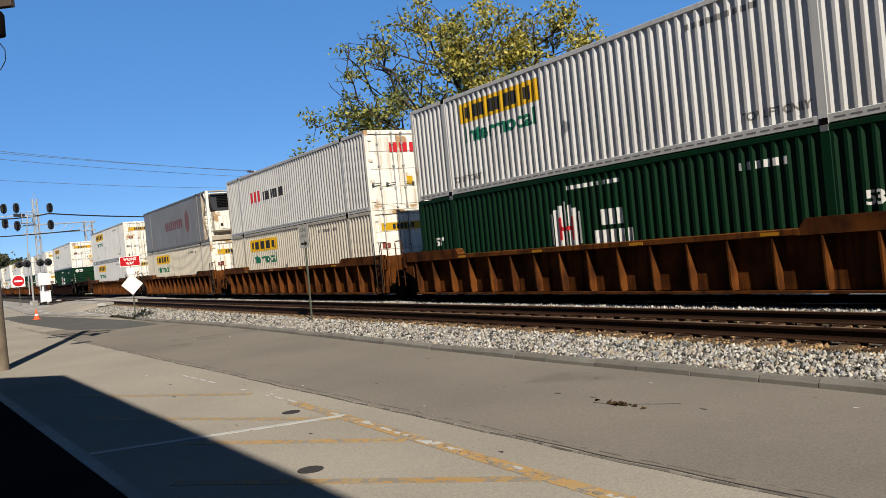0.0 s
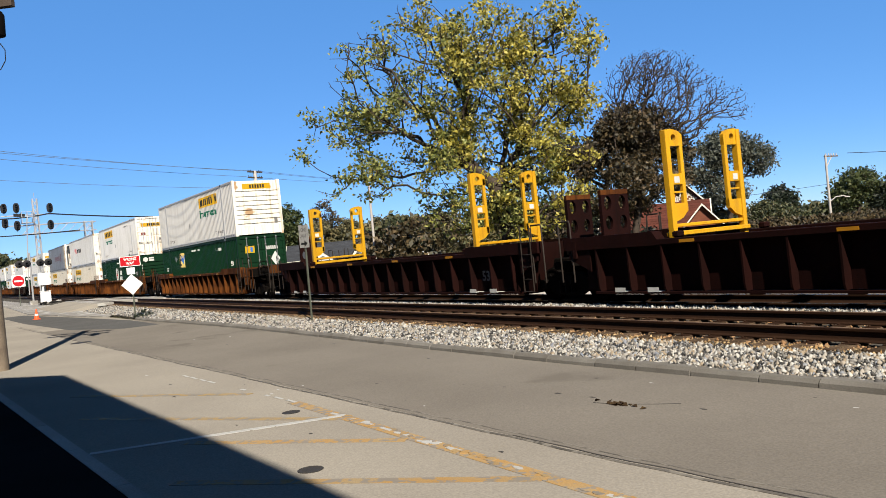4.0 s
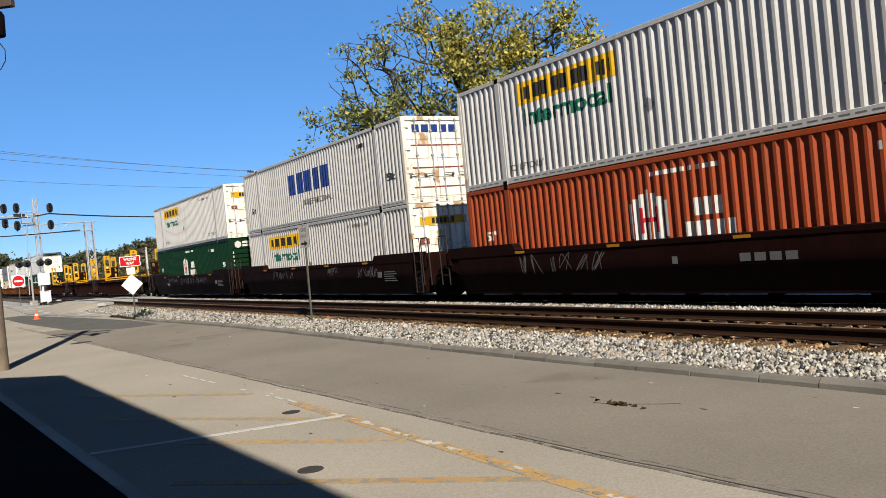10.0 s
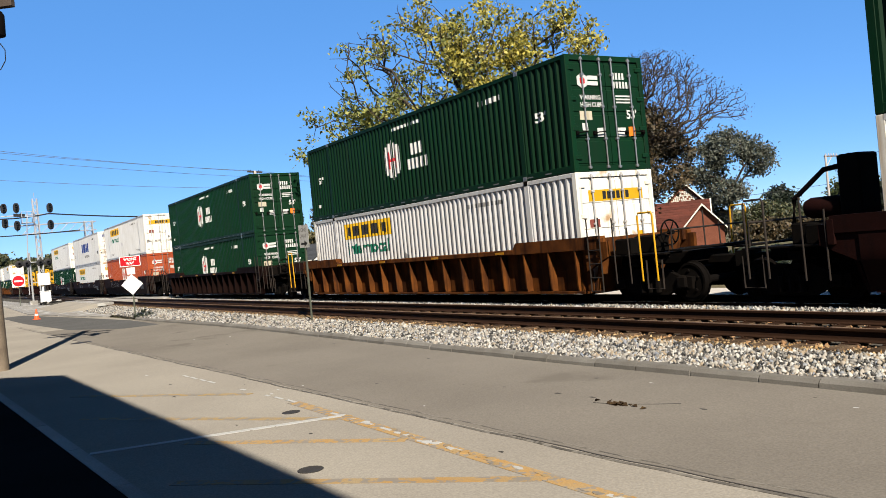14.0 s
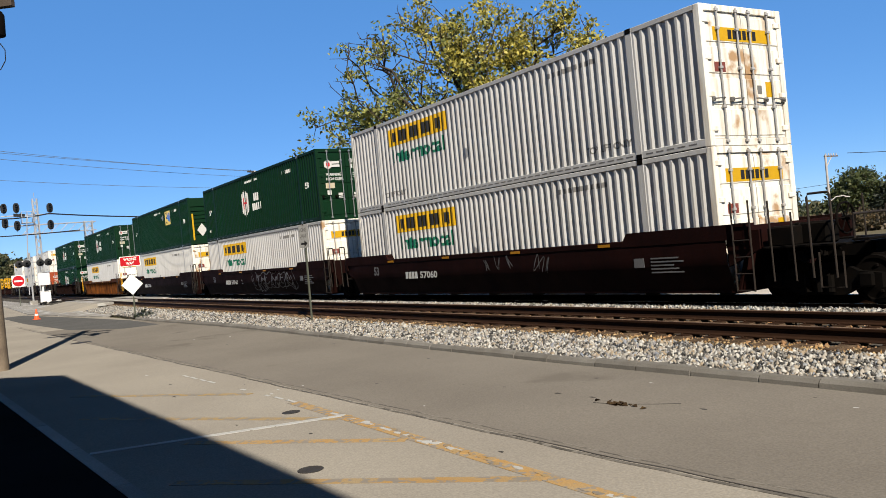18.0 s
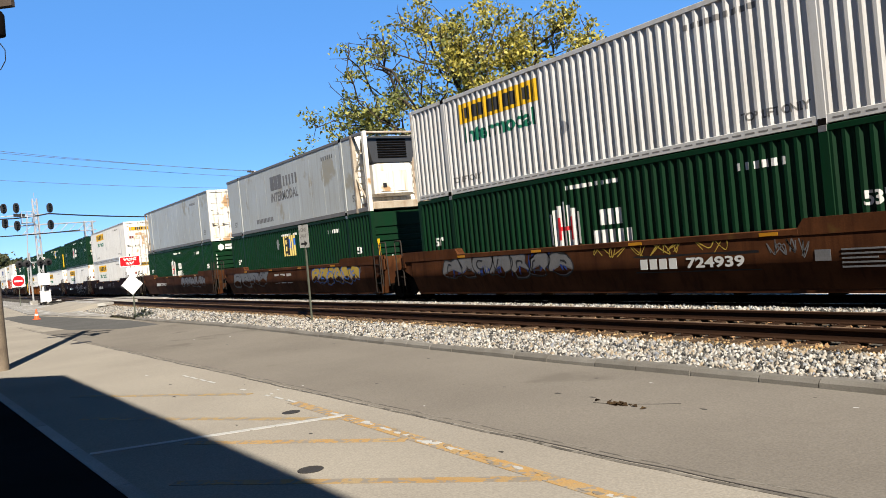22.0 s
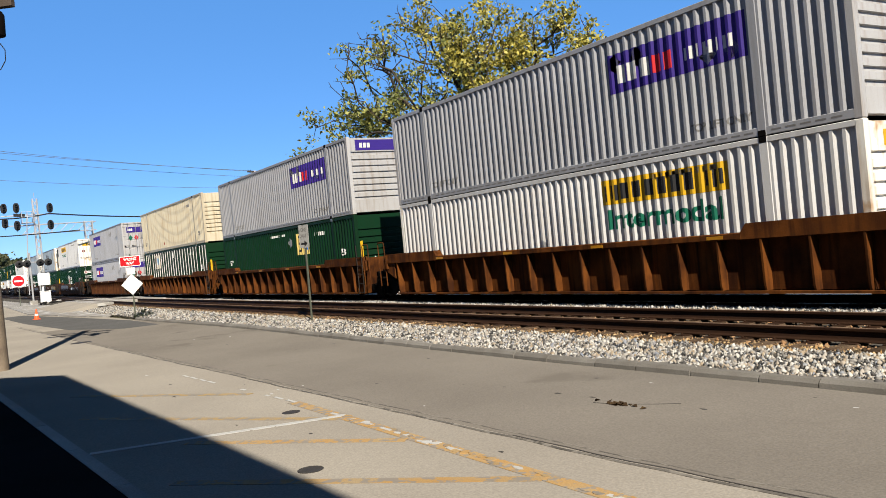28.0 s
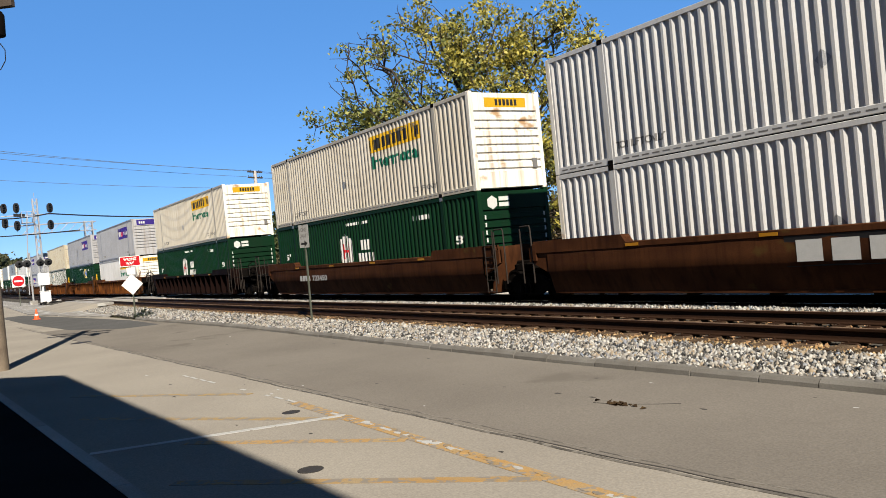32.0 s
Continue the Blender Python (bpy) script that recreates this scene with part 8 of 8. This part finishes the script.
gantry = thing("signal_gantry", "grey lattice cantilever signal structure over the tracks", "railway signal", at=(-126.0, 19.5, -0.05))
for sx in (-0.5, 0.5):
    for sy in (-0.5, 0.5):
        part("mast_leg", Geo().tube([(sx, sy, 0), (sx, sy, 10.4)], 0.08, 6), M["aluminium"], gantry)
for i in range(9):
    for sy in (-0.5, 0.5):
        part("lattice_bar", Geo().tube([(-0.5, sy, i * 1.15), (0.5, sy, i * 1.15 + 1.15)], 0.045, 5), M["aluminium"], gantry)
    part("lattice_bar", Geo().tube([(0.5, -0.5, i * 1.15), (0.5, 0.5, i * 1.15 + 1.15)], 0.045, 5).tube([(0.5, 0.5, i * 1.15), (0.5, -0.5, i * 1.15 + 1.15)], 0.045, 5), M["aluminium"], gantry)
for z in (9.0, 10.2):
    part("beam", Geo().cbox(-0.4, 0.4, -8.5, 1.0, z, z + 0.12, 0.01), M["aluminium"], gantry)
for i in range(8):
    part("lattice_bar", Geo().tube([(0.4, -8.4 + i * 1.15, 9.1), (0.4, -7.3 + i * 1.15, 10.2)], 0.045, 5), M["aluminium"], gantry)

flasher = thing("crossing_signal", "crossing flasher mast with black round lamps and a box", "crossing signal", at=(-89.2, 8.2, -0.05))
part("mast", Geo().tube([(0, 0, 0), (0, 0, 5.2)], 0.09, 10), M["aluminium"], flasher)
part("lamp_bar", Geo().cbox(-0.05, 0.05, -1.1, 1.7, 4.2, 4.3, 0.01), M["aluminium"], flasher)
for y in (-0.95, -0.3, 0.9, 1.6):
    signal_head(flasher, 0.12, y, 4.15, r=0.36)
part("base", Geo().cbox(-0.35, 0.35, -0.35, 0.35, 0, 0.5, 0.03), M["walk"], flasher)
part("control_box", Geo().cbox(-0.3, 0.3, 0.55, 1.6, 1.9, 3.1, 0.03), M["signwhite"], flasher, "white control box")
part("bracket", Geo().cbox(-0.06, 0.06, 0.0, 0.7, 2.2, 2.3, 0.01), M["aluminium"], flasher)
part("gate_arm", Geo().tube([(0.1, -0.3, 1.1), (0.1, -0.25, 3.2), (0.1, 0.1, 8.6)], 0.05, 6), M["aluminium"], flasher, "raised gate arm")
cabinet = thing("relay_cabinet", "small white metal relay cabinet on a concrete base", "cabinet", at=(-86.9, 9.05, 0.0))
part("body", Geo().cbox(-0.35, 0.35, -0.45, 0.45, 0.15, 1.25, 0.03), M["signwhite"], cabinet)
part("lid", Geo().cbox(-0.38, 0.38, -0.48, 0.48, 1.25, 1.31, 0.02), M["signwhite"], cabinet)
part("base", Geo().cbox(-0.45, 0.45, -0.55, 0.55, -0.05, 0.15, 0.02), M["walk"], cabinet)
part("vent_pipe", Geo().tube([(0, -0.15, 1.3), (0, -0.15, 1.75)], 0.09, 8), M["signwhite"], cabinet)

# ---- street signs and small things ----
def flat_text(text, h, w, material, parent, m):
    v, f = lettering(text, h, w)
    g = Geo().add([(a - w / 2, -0.006, b) for a, b in v], f)
    return part("lettering", g, M[material], parent, "", m)


FACE = 66.0   # the way the signs turn towards the viewer, about the upright
ww = thing("road_sign", "red wrong-way sign over a blank white diamond on one post", "road sign", "street signs", pose(-38.85, 7.6, -0.02, 0, 0, FACE))
part("post", Geo().cbox(-0.03, 0.03, 0.0, 0.05, -0.1, 3.0, 0.008), M["signpost"], ww)
plate = part("sign_plate", Geo().prism(rounded(0.90, 0.46, 0.03), "y", -0.012, -0.004), M["signwhite"], ww, "red and white sign plate", (0, 0, 2.66))
part("sign_field", Geo().prism(rounded(0.84, 0.40, 0.03), "y", -0.016, -0.012), M["signred"], plate, "red field")
flat_text("WRONG", 0.13, 0.56, "signwhite", plate, (0, -0.012, 0.025))
flat_text("WAY", 0.13, 0.36, "signwhite", plate, (0, -0.012, -0.155))
part("small_plate", Geo().prism(rounded(0.36, 0.30, 0.02), "y", -0.012, -0.004), M["signwhite"], ww, "small white plate", (0, 0, 2.22))
part("diamond_plate", Geo().prism([(0, -0.47), (0.47, 0), (0, 0.47), (-0.47, 0)], "y", -0.014, -0.006), M["signwhite"], ww, "blank white diamond plate", (0, 0, 1.61))

ow = thing("road_sign", "grey one-way sign with a black arrow on a rusty post", "road sign", "street signs", pose(-22.2, 9.14, 0.02, 0, 1.0, 13))
part("post", Geo().cbox(-0.03, 0.03, 0.0, 0.045, -0.1, 2.95, 0.008), M["signpost"], ow)
plate = part("sign_plate", Geo().prism(rounded(0.46, 0.66, 0.03), "y", -0.012, -0.004), M["signgrey"], ow, "mottled grey one-way plate", (0, 0, 2.62))
flat_text("ONE", 0.11, 0.26, "greyprint", plate, (0, -0.008, 0.13))
flat_text("WAY", 0.11, 0.28, "greyprint", plate, (0, -0.008, -0.04))
part("arrow", Geo().prism([(-0.15, -0.18), (0.02, -0.18), (0.02, -0.12), (0.16, -0.21), (0.02, -0.30), (0.02, -0.24), (-0.15, -0.24)], "y", -0.016, -0.012), M["black"], plate, "black arrow")

dne = thing("road_sign", "round red do-not-enter sign on a square white plate", "road sign", "street signs", pose(-89.9, 7.1, 0.0, 0, 0, 84))
part("post", Geo().cbox(-0.03, 0.03, 0.0, 0.05, -0.1, 3.0, 0.008), M["signpost"], dne)
plate = part("sign_plate", Geo().prism(rounded(1.15, 1.15, 0.05), "y", -0.012, -0.004), M["signwhite"], dne, "", (0, 0, 2.5))
part("disc", Geo().lathe([(0.52, -0.02), (0.52, -0.012), (0.1, -0.011)], (0, 0, 0), "y", 28), M["signred"], plate)
part("bar", Geo().cbox(-0.36, 0.36, -0.026, -0.02, -0.08, 0.08, 0.005), M["signwhite"], plate)

cone = thing("traffic_cone", "orange traffic cone on the pavement", "traffic cone", at=Matrix.Translation((-52.3, 4.88, 0.0)) @ Matrix.Diagonal((0.85, 0.85, 0.9, 1)))
part("body", Geo().lathe([(0.2, 0.03), (0.17, 0.05), (0.04, 0.66), (0.03, 0.68)], (0, 0, 0), "z", 16), M["cone"], cone)
part("base", Geo().cbox(-0.24, 0.24, -0.24, 0.24, 0.0, 0.04, 0.02), M["cone"], cone)
part("collar", Geo().lathe([(0.128, 0.26), (0.125, 0.265), (0.105, 0.36), (0.10, 0.36)], (0, 0, 0), "z", 16), M["signwhite"], cone)

# weeds round the sign foot and low rubble beside the crossing
woods("weeds", "small dark weeds round the sign post", [(-38.6, 7.9, 0.2, 0.35, 0.18)], 91, "evergreen", 10, 0.07)
rub = thing("rubble_heap", "dark rubble and broken paving by the crossing", "rubble", at=(-83.5, 9.2, 0.05))
for i in range(9):
    part("block", Geo().cbox(-0.3, 0.3, -0.2, 0.2, 0, 0.18, 0.04), M["darkwalk"] if i % 2 else M["walk"], rub, "", pose(rng.uniform(-1.8, 1.8), rng.uniform(-1.0, 1.0), rng.uniform(0, 0.15), rng.uniform(-12, 12), rng.uniform(-12, 12), rng.uniform(0, 180)))

# hanging street signal on the far cable
hang = thing("traffic_signal", "dark traffic signal hanging from the messenger cable", "traffic signal", at=(-96.38, 28.2, 6.95))
part("housing", Geo().cbox(-0.25, 0.25, -0.95, -0.45, -0.35, 1.0, 0.05), M["black"], hang)
part("housing", Geo().cbox(-0.25, 0.25, 0.35, 0.85, -0.15, 1.1, 0.05), M["black"], hang)
part("yoke", Geo().tube([(0, -0.9, 0.9), (0, 0.0, 1.05), (0, 0.9, 1.0)], 0.06, 6), M["black"], hang)
part("visor", Geo().cbox(-0.3, 0.5, -0.3, 0.5, 0.85, 0.95, 0.03), M["black"], hang)
part("hanger", Geo().tube([(0, 0, 1.0), (0, 0, 1.15)], 0.04, 6), M["aluminium"], hang)

# the building behind the viewer, whose roof shades the parking bays
bld = thing("building", "plain rendered building with an overhanging gabled roof", "building", "", Matrix.Translation((-8.8, -1.01, 0)) @ pose(0, 0, 0, 0, 0, 2.3) @ Matrix.Translation((8.6, 0.72, 0)))
WX, EY, EH = -8.6, -0.72, 9.0
part("wall", Geo().box(WX + 0.4, 40, EY - 0.8, EY - 0.5, 0.15, EH - 0.2), M["stucco"], bld)
part("wall", Geo().box(WX + 0.4, 40, EY - 11.2, EY - 10.9, 0.15, EH - 0.2), M["stucco"], bld)
part("gable_wall", Geo().prism([(EY - 10.9, 0.15), (EY - 0.8, 0.15), (EY - 0.8, EH - 0.2), (EY - 5.8, EH + 3.6), (EY - 10.9, EH - 0.2)], "x", WX + 0.4, WX + 0.7), M["stucco"], bld)
part("gable_wall", Geo().prism([(EY - 10.9, 0.15), (EY - 0.8, 0.15), (EY - 0.8, EH - 0.2), (EY - 5.8, EH + 3.6), (EY - 10.9, EH - 0.2)], "x", 39.7, 40), M["stucco"], bld)
for s in (0, 1):
    a, b = (EY, EH) if s == 0 else (EY - 11.6, EH)
    part("roof", Geo().prism([(a, b), (a, b + 0.16), (EY - 5.8, EH + 4.9), (EY - 5.8, EH + 4.7)], "x", WX, 40.3), M["greyroof"], bld)
for i in range(6):
    w = part("window", Geo().box(-3 + i * 6, -1.4 + i * 6, EY - 0.52, EY - 0.47, 1.0, 2.8), M["trim"], bld)
    part("pane", Geo().box(-2.9 + i * 6, -1.5 + i * 6, EY - 0.47, EY - 0.46, 1.1, 2.7), M["glassdark"], w)

# plain closed rows along the street, unseen, added to block skylight behind the viewer
for nm, x0, x1, yf, hh in (("building", -62.0, -13.0, -9.0, 13.0), ("building", 44.0, 150.0, 0.0, 11.0)):
    row = thing(nm, "unseen added brick row that blocks skylight behind the viewer", "building", "street buildings")
    part("wall", Geo().box(x0, x1, yf - 10.0, yf, 0.0, hh), M["brick"], row)
    part("cornice", Geo().box(x0 - 0.2, x1 + 0.2, yf - 10.2, yf + 0.25, hh, hh + 0.4), M["stucco"], row)
    for i in range(int((x1 - x0) / 5)):
        for z in (1.2, 5.0):
            w = part("window", Geo().box(x0 + 1.6 + i * 5, x0 + 3.2 + i * 5, yf - 0.01, yf + 0.05, z, z + 1.9), M["trim"], row)
            part("pane", Geo().box(x0 + 1.7 + i * 5, x0 + 3.1 + i * 5, yf + 0.05, yf + 0.06, z + 0.1, z + 1.8), M["glassdark"], w)


# ---- what moves ----
def motions():
    """The whole train runs towards -x at a steady speed; the wheels turn while their car passes the street."""
    times = [0.0, 4.0, 8.0, 12.0, 16.0, 20.0, 24.0, 28.0, 32.0]
    for ob, c, z, turned in TRAIN:
        walk(ob, [(t, Matrix.Translation((c - SPEED * t, TRACK_Y, RAIL_Z + z)) @ (MIRROR if turned else Matrix())) for t in times])
    turn = SPEED / 0.425
    for wheel, x, dx in WHEELSETS:
        t0, t1 = max(0.0, (x - 3.0) / SPEED), min(32.0, (x + 34.0) / SPEED)
        if t1 <= t0:
            continue
        f0, f1 = math.ceil(t0 * FPS), math.floor(t1 * FPS)
        at = Matrix.Translation((dx, 0, 0.455))
        rows = [(k / FPS, at @ Matrix.Rotation(-turn * (k - f0) / FPS, 4, "Y")) for k in range(f0, f1 + 1)]
        if f0 > 0:
            rows.insert(0, (0.0, at))
        if f1 < 32 * FPS:
            rows.append((32.0, rows[-1][1]))
        walk(wheel, rows)


motions()
